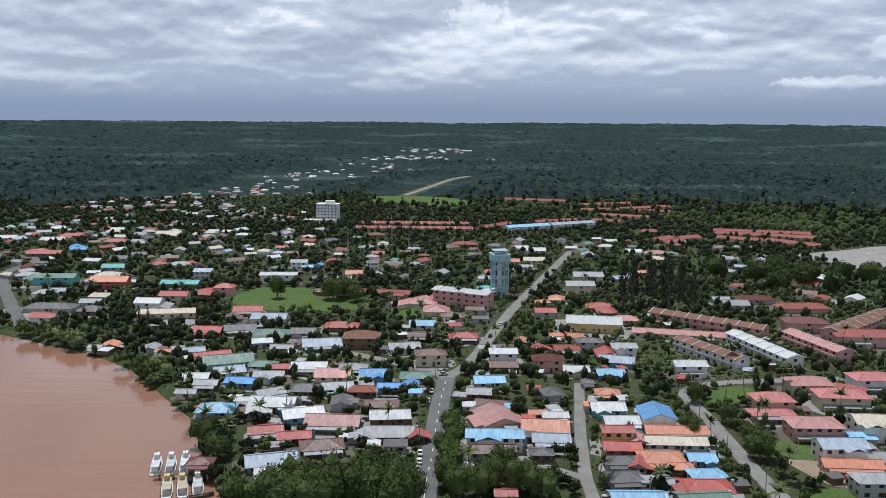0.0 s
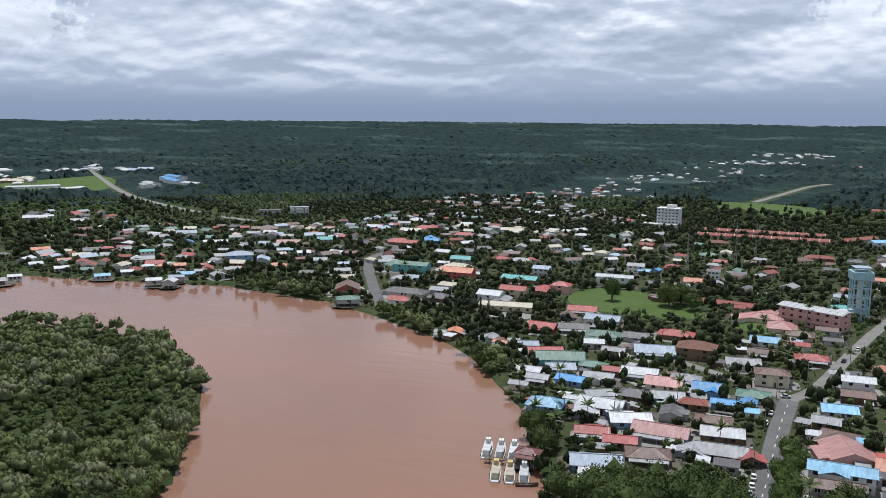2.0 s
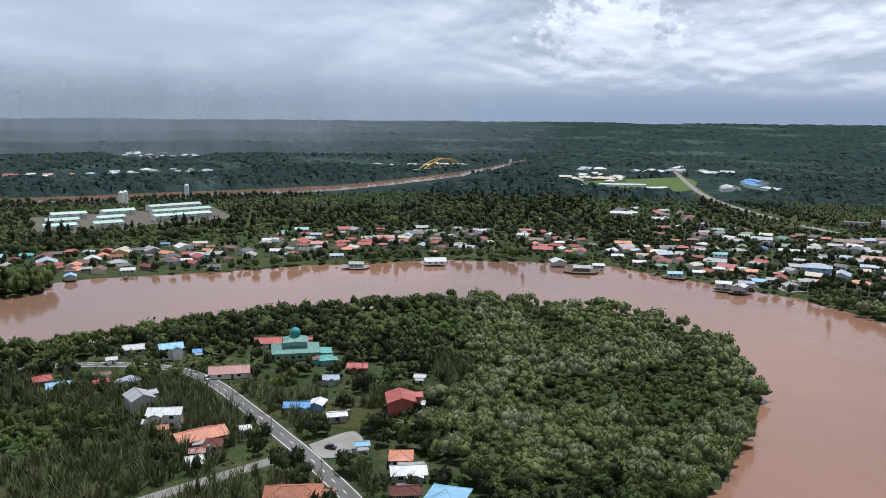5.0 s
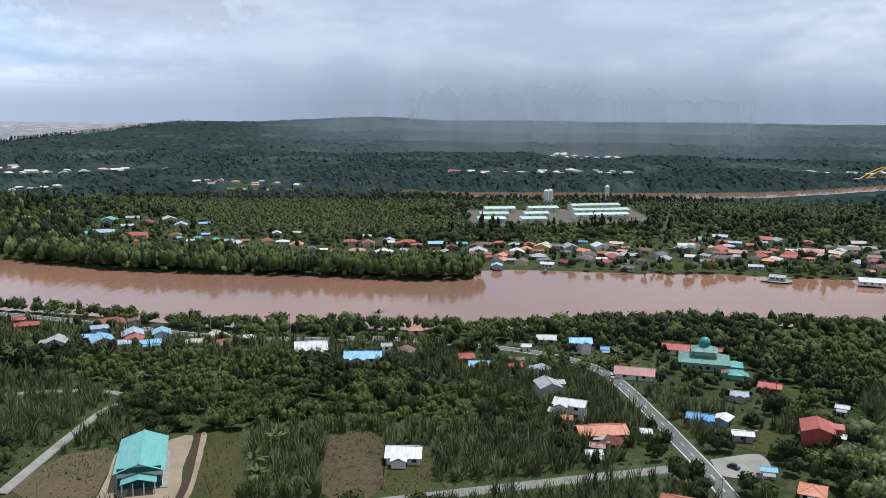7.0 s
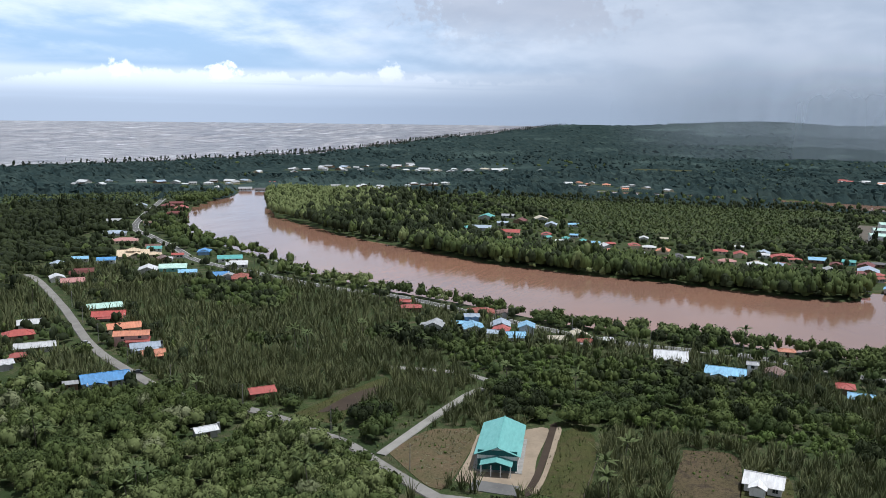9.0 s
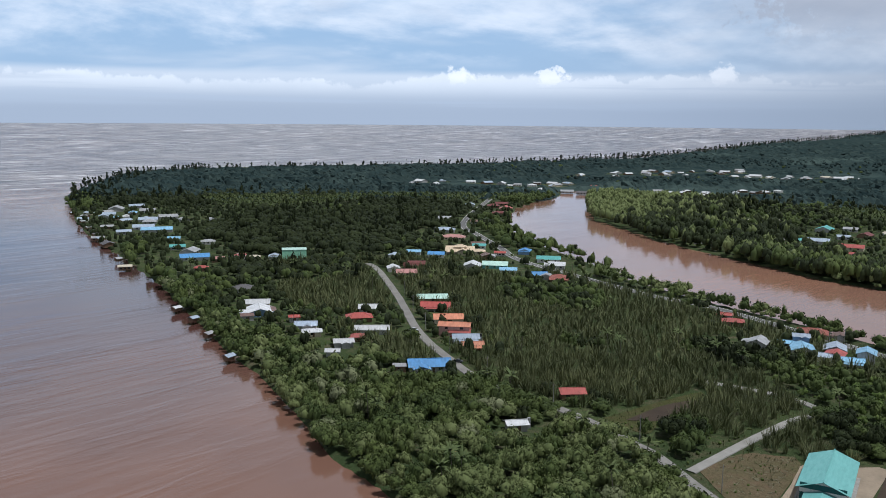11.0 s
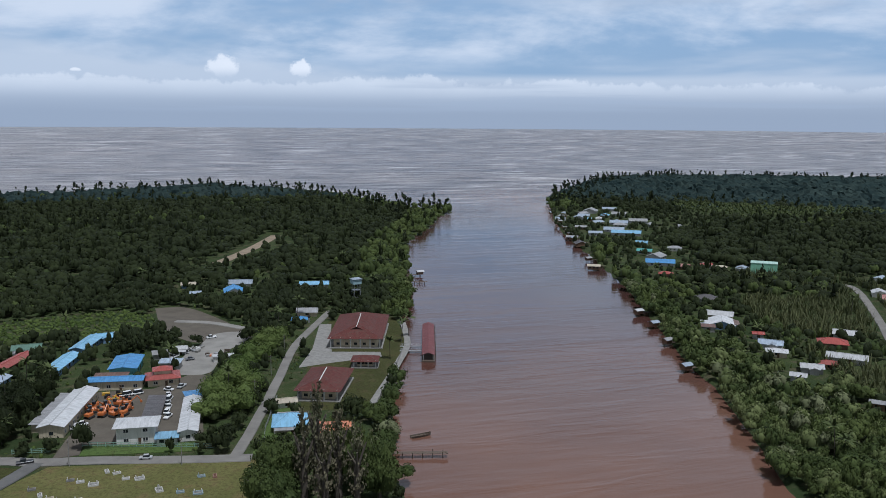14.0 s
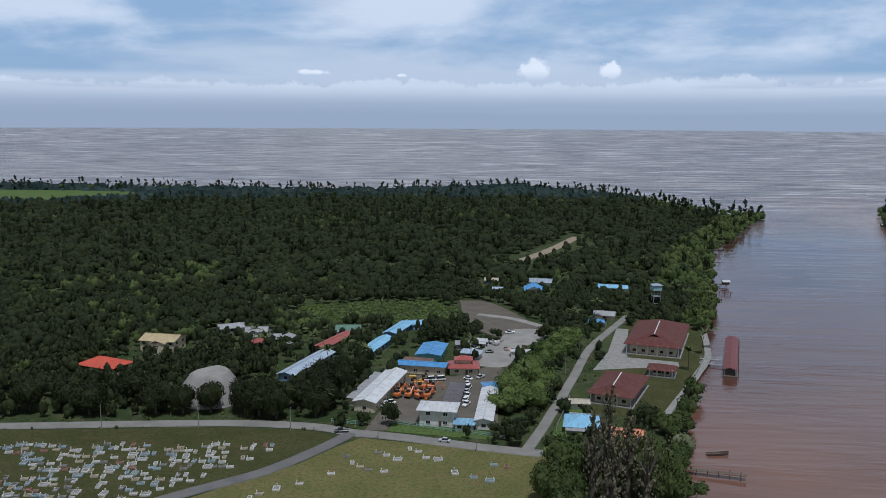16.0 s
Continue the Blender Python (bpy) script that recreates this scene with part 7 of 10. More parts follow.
def water_tower(x, y):
    ob = thing("water_tower", x, y, LAND, 12, "tall pale blue-grey concrete water tower on square columns", "water tower")
    HOUSES.append((x, y, 9))
    wall = WALLS["teal_pale"]
    for ix in (-1, 0, 1):
        for iy in (-1, 0, 1):
            if ix or iy:
                part("leg", boxed(ix * 4.3, iy * 4.3, 0, 0.7, 0.7, 22), wall, ob)
    for z in (6.0, 11.5, 17.0):
        for s in (-1, 1):
            part("ring_beam", boxed(0, s * 4.3, z, 9.4, 0.55, 0.7), wall, ob)
            part("ring_beam", boxed(s * 4.3, 0, z + 0.01, 0.55, 8.0, 0.7), wall, ob)
    part("stair_shaft", boxed(0, 0, 0, 2.2, 2.2, 22), TRIM, ob)
    tank = part("tank", boxed(0, 0, 22, 11.0, 11.0, 4.6, bevel=0.2), wall, ob)
    for i in range(5):
        part("rib", boxed(-4.4 + 2.2 * i, -5.6, 22.2, 0.4, 0.25, 4.2), wall, tank)
    for sx in (-1, 1):
        for sy in (-1, 1):
            part("roof_post", boxed(sx * 3.6, sy * 3.6, 26.6, 0.4, 0.4, 1.8), wall, tank)
    part("tank_roof", boxed(0, 0, 28.4, 9.0, 9.0, 0.5, bevel=0.1), ROOFS["steel"], tank)
    base = part("pump_house", boxed(-2, -5.8, 0, 9, 4.0, 5.5), wall, ob)
    part("pump_house_roof", boxed(-2, -5.8, 5.5, 9.8, 4.8, 0.3), ROOFS["steel"], base)
    part("annex", boxed(-11, -3, 0, 9, 6, 4.6), WALLS["teal"], ob)
    bm = bmesh.new()
    gable(bm, -11, -3, 4.6, 9, 6, 14, 0.6)
    part("annex_roof", bm, ROOFS["white"], ob)
    for i in range(3):
        put("window", PANE, ob, pose(-14 + 3 * i, -6.03, 2.2))
        put("window", PANE, ob, pose(-4.6 + 2.6 * i, -7.83, 2.4))


WALLS["teal_pale"] = wall_mat("wall_teal_pale", (0.36, 0.52, 0.56), 0.4)
water_tower(35, 520)


def white_block(x, y):
    ob = thing("apartment_building", x, y, LAND, -6, "white six-storey building with banded balconies and a flat roof", "building")
    HOUSES.append((x, y, 14))
    part("wall", boxed(0, 0, 0, 22, 13, 19), WALLS["white"], ob)
    for f in range(6):
        part("balcony", boxed(0, -6.9, f * 3.1 + 0.1, 22.6, 1.6, 1.1), TRIM, ob)
    part("roof", boxed(0, 0, 19, 23, 14, 0.5), WALLS["white"], ob)
    part("roof_house", boxed(2, 1, 19.5, 9, 6, 3), WALLS["white"], ob)
    for f in range(6):
        for i in range(6):
            put("window", PANE, ob, pose((i + 0.5) * 3.6 - 10.8, -6.55, f * 3.1 + 1.5))
    part("wing", boxed(-6, -11, 0, 34, 9, 4), WALLS["white"], ob)


white_block(-120, 890)


def mosque(x, y, rz):
    ob = thing("mosque", x, y, LAND, rz, "village mosque with tiered green roofs and a teal dome", "mosque")
    HOUSES.append((x, y, 15))
    part("wall", boxed(0, 0, 0, 19, 15, 4.2), WALLS["green"], ob)
    many_windows(ob, 19, 15, 1, 4, 6)
    bm = bmesh.new()
    hip(bm, 0, 0, 4.2, 19, 15, 20, 1.4)
    part("roof", bm, ROOFS["green_mosque"], ob)
    part("clerestory", boxed(0, 0, 5.8, 9, 8, 2.6), WALLS["green"], ob)
    bm = bmesh.new()
    hip(bm, 0, 0, 8.4, 9, 8, 24, 1.2)
    part("upper_roof", bm, ROOFS["green_mosque"], ob)
    bm = bmesh.new()
    rod(bm, (0, 0, 9.2), (0, 0, 10.6), 2.2, 2.2, 16)
    r = bmesh.ops.create_uvsphere(bm, u_segments=18, v_segments=10, radius=2.4)["verts"]
    bmesh.ops.scale(bm, vec=(1, 1, 0.95), verts=r)
    bmesh.ops.translate(bm, vec=(0, 0, 11.2), verts=r)
    rod(bm, (0, 0, 13.2), (0, 0, 15), 0.12, 0.05)
    part("dome", bm, ROOFS["teal_dome"], ob)
    part("porch", boxed(12, -3, 0, 6, 8, 3.2), WALLS["green"], ob)
    bm = bmesh.new()
    hip(bm, 12, -3, 3.2, 7, 8, 18, 0.8)
    part("porch_roof", bm, ROOFS["teal"], ob)


ROOFS["green_mosque"] = roof_mat("roof_mosque", (0.115, 0.26, 0.215), 0.2, 0.1)
ROOFS["teal_dome"] = plain_mat("dome_paint", (0.05, 0.25, 0.25), 0.35)
mosque(-362, 132, 72)


def green_hall(x, y, rz):
    """New hall with a turquoise gabled roof; its entrance faces along its own -y."""
    ob = thing("hall", x, y, LAND + 0.1, rz, "new white hall with a turquoise sheet roof on a sandy plot", "hall")
    HOUSES.append((x, y, 13))
    w, d, h = 12.5, 26, 5.5
    bm = bmesh.new()
    box(bm, 0, 0, 0, w, d, h)
    for s in (-1, 1):
        bm.faces.new([bm.verts.new(q) for q in ((-w / 2, s * d / 2, h), (w / 2, s * d / 2, h), (0, s * d / 2, h + 2.3))])
    part("wall", bm, WALLS["white"], ob)
    bm = bmesh.new()
    k, over = 2.3 / (w / 2), 1.0
    hw, hd = w / 2 + over, d / 2 + 1.2
    for s in (-1, 1):
        sheet(bm, [[(s * hw, -hd, h - k * over + 0.1), (s * hw, hd, h - k * over + 0.1), (0, hd, h + 2.4), (0, -hd, h + 2.4)]])
    roof = part("roof", bm, ROOFS["turquoise"], ob)
    bm = bmesh.new()
    rod(bm, (0, -hd, h + 2.45), (0, hd, h + 2.45), 0.2)
    part("ridge_cap", bm, ROOFS["turquoise"], roof)
    # dark teal sheets over the front put the shade below the gable into colour
    part("gable_panel", boxed(0, -d / 2 - 0.1, h - 0.6, w - 0.2, 0.2, 1.6), WALLS["teal_dark"], ob)
    part("front_wall", boxed(0, -d / 2 - 0.12, 0, w - 0.2, 0.2, 3.6), WALLS["teal_dark"], ob)
    bm = bmesh.new()
    for s in (-1, 1):
        sheet(bm, [[(s * 5.0, -hd - 4.0, 3.6), (s * 5.0, -d / 2, 3.6), (0, -d / 2, 4.9), (0, -hd - 4.0, 4.9)]])
    part("porch_roof", bm, ROOFS["turquoise"], ob)
    for i in range(4):
        bm = bmesh.new()
        rod(bm, (-4.5 + 3 * i, -hd - 3.6, 0), (-4.5 + 3 * i, -hd - 3.6, 3.6), 0.2)
        part("column", bm, TRIM, ob)
    for s in (-1, 1):
        for i in range(7):
            put("window", PANE, ob, pose(s * (w / 2 + 0.02), -d / 2 + 3 + 3.4 * i, 1.4, 0, 0, 90))
    part("plinth", boxed(0, 0, -0.05, w + 3, d + 3, 0.25), CONCRETE, ob)


ROOFS["turquoise"] = roof_mat("roof_turquoise", (0.135, 0.365, 0.345), 0.12, 0.0, 0.25)
WALLS["teal_dark"] = wall_mat("wall_teal_dark", (0.030, 0.115, 0.115), 0.3)
green_hall(-253, -80.5, 103)


def arcade_hall(x, y, rz, w, d, h, label, tier=True):
    """Hall with a wide dark red hipped roof, a raised gablet on top and arcades."""
    ob = thing("hall", x, y, LAND + 0.15, rz, label, "hall")
    HOUSES.append((x, y, 0.62 * max(w, d)))
    part("wall", boxed(0, 0, 0, w - 4, d - 4, h), WALLS["cream"], ob)
    many_windows(ob, w - 4, d - 4, 1, h, max(4, int(w / 4.5)), 1.2)
    bm = bmesh.new()
    zr = hip(bm, 0, 0, h, max(w, d) - 1, min(w, d) - 1, 19, 1.2)
    if d > w:
        bmesh.ops.rotate(bm, verts=bm.verts, matrix=Matrix.Rotation(math.pi / 2, 3, "Z"))
    roof = part("roof", bm, ROOFS["tile_maroon"], ob)
    if tier:
        bm = bmesh.new()
        gw = w * 0.30
        k = math.tan(radians(24))
        sheet(bm, [[(-gw / 2, -d * 0.36, zr - 2.1), (-gw / 2, d * 0.1, zr - 0.6), (0, d * 0.1, zr + 0.7), (0, -d * 0.36, zr - 0.5)],
                   [(gw / 2, d * 0.1, zr - 0.6), (gw / 2, -d * 0.36, zr - 2.1), (0, -d * 0.36, zr - 0.5), (0, d * 0.1, zr + 0.7)]])
        part("gablet", bm, ROOFS["tile_maroon"], roof)
        bm = bmesh.new()
        rod(bm, (0, -d * 0.36, zr - 0.4), (0, d * 0.1, zr + 0.8), 0.22)
        part("ridge_cap", bm, TRIM, roof)
    n = max(4, int(w / 4))
    for i in range(n):
        u = (i / (n - 1) - 0.5) * (w - 1.5)
        bm = bmesh.new()
        rod(bm, (u, -d / 2 + 0.6, 0), (u, -d / 2 + 0.6, h), 0.28, 0.28, 8)
        part("column", bm, TRIM, ob)
    for i in range(n - 1):
        u = ((i + 0.5) / (n - 1) - 0.5) * (w - 1.5)
        bm = bmesh.new()
        step = (w - 1.5) / (n - 1)
        arc = [(u + step / 2 * math.cos(math.pi * j / 8), -d / 2 + 0.6, h - 1.9 + 1.7 * math.sin(math.pi * j / 8)) for j in range(9)]
        for a, b in zip(arc[:-1], arc[1:]):
            rod(bm, a, b, 0.16, 0.16, 4)
        part("arch", bm, TRIM, ob)
    part("plinth", boxed(0, 0, -0.1, w + 1, d + 1, 0.4), CONCRETE, ob)
    return ob


arcade_hall(-76.5, -417, 164, 25, 50, 5.2, "large hall with a dark red tiled roof and white arches")
arcade_hall(-47, -335, 160, 17, 31, 4.6, "hall with a dark red tiled roof beside the river")
arcade_hall(-69, -364, 164, 11, 9, 3.4, "small red-roofed pavilion with a flower bed", False)


def pontoon(x, y, rz, n=58.0):
    ob = thing("ferry_pontoon", x, y, 0, rz, "floating landing stage under a long dark red roof", "landing stage")
    part("float", boxed(0, 0, -0.6, n + 2, 6.0, 1.4, 0.15), TIMBER, ob)
    bm = bmesh.new()
    gable(bm, 0, 0, 3.6, n, 4.8, 20, 0.6)
    part("roof", bm, ROOFS["maroon"], ob)
    for i in range(11):
        for s in (-1, 1):
            bm = bmesh.new()
            u = (i / 10 - 0.5) * (n - 1)
            rod(bm, (u, s * 2.2, 0.7), (u, s * 2.2, 3.7), 0.13)
            part("post", bm, TRIM, ob)
    for u in (-14, -6):
        bm = bmesh.new()
        box(bm, u, 8, 0.9, 1.8, 11, 0.2)
        for s in (-1, 1):
            rod(bm, (u + s * 0.85, 3.0, 2.0), (u + s * 0.85, 13.4, 2.0), 0.06)
            for j in range(5):
                rod(bm, (u + s * 0.85, 3.2 + 2.4 * j, 1.0), (u + s * 0.85, 3.2 + 2.4 * j, 2.0), 0.05)
        part("gangway", bm, METAL, ob)
    for u in (-26, -9, 9, 26):
        bm = bmesh.new()
        rod(bm, (u, -3.4, -3), (u, -3.4, 3.4), 0.22)
        part("mooring_pile", bm, TIMBER, ob)


pontoon(-106, -394, 255)


def tank_stand(x, y, h, label):
    ob = thing("water_tower", x, y, LAND, 10, label, "water tower")
    for sx in (-1, 1):
        for sy in (-1, 1):
            bm = bmesh.new()
            rod(bm, (sx * 2, sy * 2, 0), (sx * 1.8, sy * 1.8, h), 0.22)
            part("leg", bm, METAL, ob)
    for z in (h * 0.35, h * 0.7):
        part("brace", boxed(0, 0, z, 4.2, 4.2, 0.15), METAL, ob)
    tank = part("tank", boxed(0, 0, h, 5.2, 5.2, 3.2, 0.1), WALLS["teal_pale"], ob)
    bm = bmesh.new()
    hip(bm, 0, 0, h + 3.2, 5.4, 5.4, 14, 0.4)
    part("tank_roof", bm, ROOFS["steel"], tank)


tank_stand(-88, -492, 12, "small water tank on a steel stand with a blue-grey roof")

# depot
row(51.1, -305.5, 44.2, -346.5, 8, "white", "cream", 1, 0, "long workshop shed with a pale grey sheet roof", 2, "g", 4.2, 14)
row(56.6, -312, 51.0, -345, 3.6, "grey", "cream", 1, 0, "lean-to along the workshop under a grey sheet roof", 0, "s", 3.0, 6)
row(6.1, -290.5, 4.4, -327, 5.4, "white", "white", 1, 0, "narrow depot shed with a white roof and red base", 2, "g", 3.8, 14)
block(22.6, -296.6, 176, 12.4, 8.6, "h", "white", "white", 2, 0, "two-storey white depot office with a pale roof", 2, 1.2, 3.2, 12)
row(16.0, -290.6, 9.6, -290.2, 4.4, "sky", "white", 1, 0, "low white porch beside the depot office with a pale blue roof", 1, "s", 2.8, 5)
block(2.6, -334.5, 190, 9, 7, "h", "blue", "white", 1, 0, "small shed with a bright blue roof", 1)
row(44.4, -359.6, 24.0, -357.0, 6.4, "blue", "cream", 1, 0, "cream depot store with a bright blue roof", 2, "g", 4.0, 12)
row(33.0, -371.0, 31.2, -391.0, 10.5, "blue", "teal", 1, 0, "shed with a blue and green sheet roof", 1, "g", 4.4, 8, 0.8)
row(43, -367, 31, -365.5, 4.5, "brown", "wood", 1, 0, "low store with a rusty brown roof", 0, "s", 3.0, 6)
block(16.6, -361, 184, 12, 10, "h", "red", "cream", 1, 0, "house with a tiered red roof in the depot", 2, 1.0, 3.4, 20)
block(16.6, -361, 184, 6.5, 5, "h", "red", "cream", 1, 0, "raised red roof lantern", 0, 0.8, 6.2, 22)
row(18.9, -311, 17.6, -335, 5.0, "dark", "grey", 1, 0, "open grey parking shed", 0, "s", 2.6, 4)
row(18, -383, 10, -381, 5, "steel", "grey", 1, 0, "grey store with a blue-grey roof", 0, "s", 3.0, 6)
row(90.0, -340, 80.2, -377, 7, "steel", "blue", 1, 0, "worn blue-grey barrack row", 1, "g", 3.2, 16)
row(63.2, -376, 56.8, -406, 6, "sky", "blue", 1, 0, "pale blue barrack row", 1, "g", 3.2, 16)
row(56.0, -413, 50.2, -437, 6.5, "sky", "blue", 1, 0, "pale blue barrack row with a cross wing", 1, "g", 3.2, 16)
row(85.6, -383.5, 76.6, -411.5, 6, "red", "wood", 1, 0, "long low timber house with a rusty red roof", 1, "g", 3.2, 15)


def stockpile(x, y, rx, ry, h):
    """A flat-topped heap of gravel with steep sides."""
    n, k = 40, 18
    bm = bmesh.new()
    rings = []
    for i in range(k + 1):
        q = i / k
        ring = []
        for j in range(n):
            a = 2 * math.pi * j / n
            f = 1 + 0.16 * noise.noise((math.cos(a) * 1.4, math.sin(a) * 1.4, 5.0))
            px, py = rx * q * f * math.cos(a), ry * q * f * math.sin(a)
            z = h * min(1.0, (1 - q) / 0.48) ** 0.85 * (1 + 0.12 * noise.noise((px * 0.16, py * 0.16, 2.0))) + 0.35 * noise.noise((px * 0.7, py * 0.7, 0.0))
            ring.append(bm.verts.new((px, py, z if i < k else -0.3)))
        rings.append(ring)
    for i in range(k):
        for j in range(n):
            bm.faces.new((rings[i][j], rings[i + 1][j], rings[i + 1][(j + 1) % n], rings[i][(j + 1) % n]))
    bmesh.ops.remove_doubles(bm, verts=bm.verts, dist=0.01)
    bmesh.ops.recalc_face_normals(bm, faces=bm.faces)
    me = bpy.data.meshes.new("gravel_heap")
    bm.to_mesh(me)
    bm.free()
    me.materials.append(GRAVEL)
    ob = new("gravel_heap", me)
    ob.matrix_world = pose(x, y, LAND, 0, 0, 15)
    HOUSES.append((x, y, rx * 0.8))
    tagged(ob, "large flat-topped heap of grey gravel among trees", "gravel heap")


stockpile(114, -318, 14, 15, 10.5)


# ---- vehicles ----
PAINT = {k: plain_mat(f"car_paint_{k}", c, 0.3, 0.0, 0.08) for k, c in (("white", (0.72, 0.72, 0.72)), ("silver", (0.42, 0.43, 0.44)), ("black", (0.03, 0.03, 0.035)),
                                                                     ("red", (0.35, 0.04, 0.03)), ("blue", (0.06, 0.12, 0.28)), ("yellow", (0.60, 0.36, 0.05)), ("orange", (0.52, 0.16, 0.05)))}


def wheel_build(bm):
    r = bmesh.ops.create_cone(bm, cap_ends=True, segments=10, radius1=0.32, radius2=0.32, depth=0.22)["verts"]
    bmesh.ops.rotate(bm, cent=(0, 0, 0), matrix=Matrix.Rotation(radians(90), 3, "X"), verts=r)


WHEEL = shared_mesh("wheel", wheel_build, RUBBER)


def car(x, y, rz, paint="white", style="car", z=0.27):
    names = {"car": "small car", "pickup": "pickup truck", "van": "van"}
    ob = thing(style if style != "car" else "car", x, y, LAND + z, rz, f"{paint} {names[style]} parked on the ground", "car" if style == "car" else "truck", "parked vehicles")
    L, Wd = (4.0, 1.65) if style == "car" else (5.1, 1.8)

    def body(bm):
        box(bm, 0, 0, 0.28, L, Wd, 0.62, 0.12)

    def cabin(bm):
        cx, cl, ch = (-0.15, 2.2, 0.6) if style == "car" else (0.5, 2.0, 0.75) if style == "pickup" else (-0.5, 3.8, 1.05)
        r = box(bm, cx, 0, 0.9, cl, Wd - 0.15, ch)
        for v in r:
            if v.co.z > 1.2:
                v.co.x = cx + (v.co.x - cx) * 0.74
                v.co.y *= 0.86

    def top(bm):
        cx, cl, ch = (-0.15, 1.55, 0.6) if style == "car" else (0.5, 1.4, 0.75) if style == "pickup" else (-0.5, 2.75, 1.05)
        box(bm, cx, 0, 0.9 + ch, cl, Wd * 0.76, 0.06)

    put("body", shared_mesh(f"{style}_body_{paint}", body, PAINT[paint]), ob, Matrix())
    put("window_band", shared_mesh(f"{style}_cabin", cabin, GLASS), ob, Matrix())
    put("cabin_roof", shared_mesh(f"{style}_top_{paint}", top, PAINT[paint]), ob, Matrix())
    for sx in (-1, 1):
        for sy in (-1, 1):
            put("wheel", WHEEL, ob, pose(sx * L * 0.31, sy * (Wd / 2 - 0.08), 0.32))


for x, y, rz, c in ((-7.2, 247, 92, "white"), (-7.4, 253, 92, "silver"), (-7.1, 259, 93, "white"), (-7.0, 266, 91, "white"), (-7.3, 240, 92, "silver"), (3.2, 246, 90, "black"), (2.4, 282, 88, "silver"),
                    (-4.2, 330, 88, "white"), (-5.0, 338, 80, "black"), (-5.5, 318, 90, "white"), (0.5, 353, 20, "silver"), (-251, 103, 40, "black"), (53, 236, 70, "white"), (47, 233, 80, "silver"),
                    (31, 443, 75, "white"), (56, 540, 70, "silver"), (24, 418, 75, "black")):
    car(x, y, rz, c)
car(55.5, -283.5, 10, "black", "pickup")
car(19, -277.5, -8, "silver")
for i, (c, st) in enumerate((("white", "pickup"), ("white", "car"), ("white", "pickup"), ("silver", "car"), ("white", "van"), ("white", "car"))):
    car(13.4 + (i % 2) * 0.6, -316 - i * 5.2, 250 + (i % 3) * 6, c, st, 0.14)
for x, y, rz, c, st in ((43, -315.5, 170, "white", "pickup"), (43.8, -311, 165, "silver", "car"), (30, -346, 20, "white", "van"), (26, -347, 20, "white", "van"), (14, -349, 150, "white", "car"), (9, -352, 60, "silver", "pickup"),
                        (6, -392, 10, "black", "car"), (13, -398, 50, "white", "pickup"), (9, -404, 0, "white", "van"), (-4, -430, 20, "white", "pickup")):
    car(x, y, rz, c, st, 0.14)
for x, y, rz, c in ((-274, -247, 117, "black"), (-257, -205, 96, "silver"), (-258, -199, 95, "white"), (-300, -301, 120, "silver"), (-345, 87, 3, "white")):
    car(x, y, rz, c)


def digger(x, y, rz):
    ob = thing("excavator", x, y, LAND + 0.12, rz, "orange excavator standing in the depot yard", "excavator", "yard machines")
    for s in (-1, 1):
        part("track", boxed(0, s * 1.1, 0, 3.4, 0.55, 0.8, 0.2), RUBBER, ob)
    part("body", boxed(-0.3, 0, 0.9, 2.8, 2.2, 1.1, 0.12), PAINT["orange"], ob)
    part("cab", boxed(0.6, 0.6, 2.0, 1.3, 1.0, 1.1, 0.08), GLASS, ob)
    bm = bmesh.new()
    rod(bm, (1.0, -0.3, 1.6), (3.4, -0.3, 3.6), 0.25, 0.2, 5)
    rod(bm, (3.4, -0.3, 3.6), (4.6, -0.3, 1.6), 0.2, 0.14, 5)
    box(bm, 4.7, -0.3, 0.9, 0.8, 0.9, 0.8)
    part("arm", bm, PAINT["orange"], ob)


rng = random.Random(12)
for i in range(13):
    digger(29 + (i % 4) * 3.9 + rng.uniform(-0.8, 0.8), -322 - (i // 4) * 5.4 - rng.uniform(0, 1.6), rng.uniform(0, 360))


def scrap(x, y, seed, label, mats, spread=5.0, n=16):
    rng = random.Random(seed)
    ob = thing("scrap_heap", x, y, LAND + 0.12, 0, label, "scrap heap")
    for i in range(n):
        bm = bmesh.new()
        box(bm, 0, 0, 0, rng.uniform(0.8, 3.2), rng.uniform(0.5, 1.6), rng.uniform(0.3, 1.3), 0.05)
        p = part("scrap_piece", bm, rng.choice(mats), ob)
        p.matrix_basis = pose(rng.uniform(-spread, spread), rng.uniform(-spread, spread), 0, 0, rng.uniform(-6, 6), rng.uniform(0, 360))


scrap(-6, -398, 1, "mixed rusty scrap and pipes in the yard", (PAINT["orange"], METAL, TIMBER, CONCRETE))
scrap(4, -410, 2, "pale rubble and boards in the yard", (TRIM, METAL, CONCRETE))
scrap(34, -346.5, 3, "orange machine parts in the yard", (PAINT["orange"], PAINT["yellow"], RUBBER), 4)
for i in range(3):
    row(-5.4 - 3.4 * i, -385.5, -5.0 - 3.4 * i, -389.5, 2.3, "white", "white", 1, 0, "white portable site cabin in the yard", 0, "f", 2.4)

# ---- boats and jetties ----


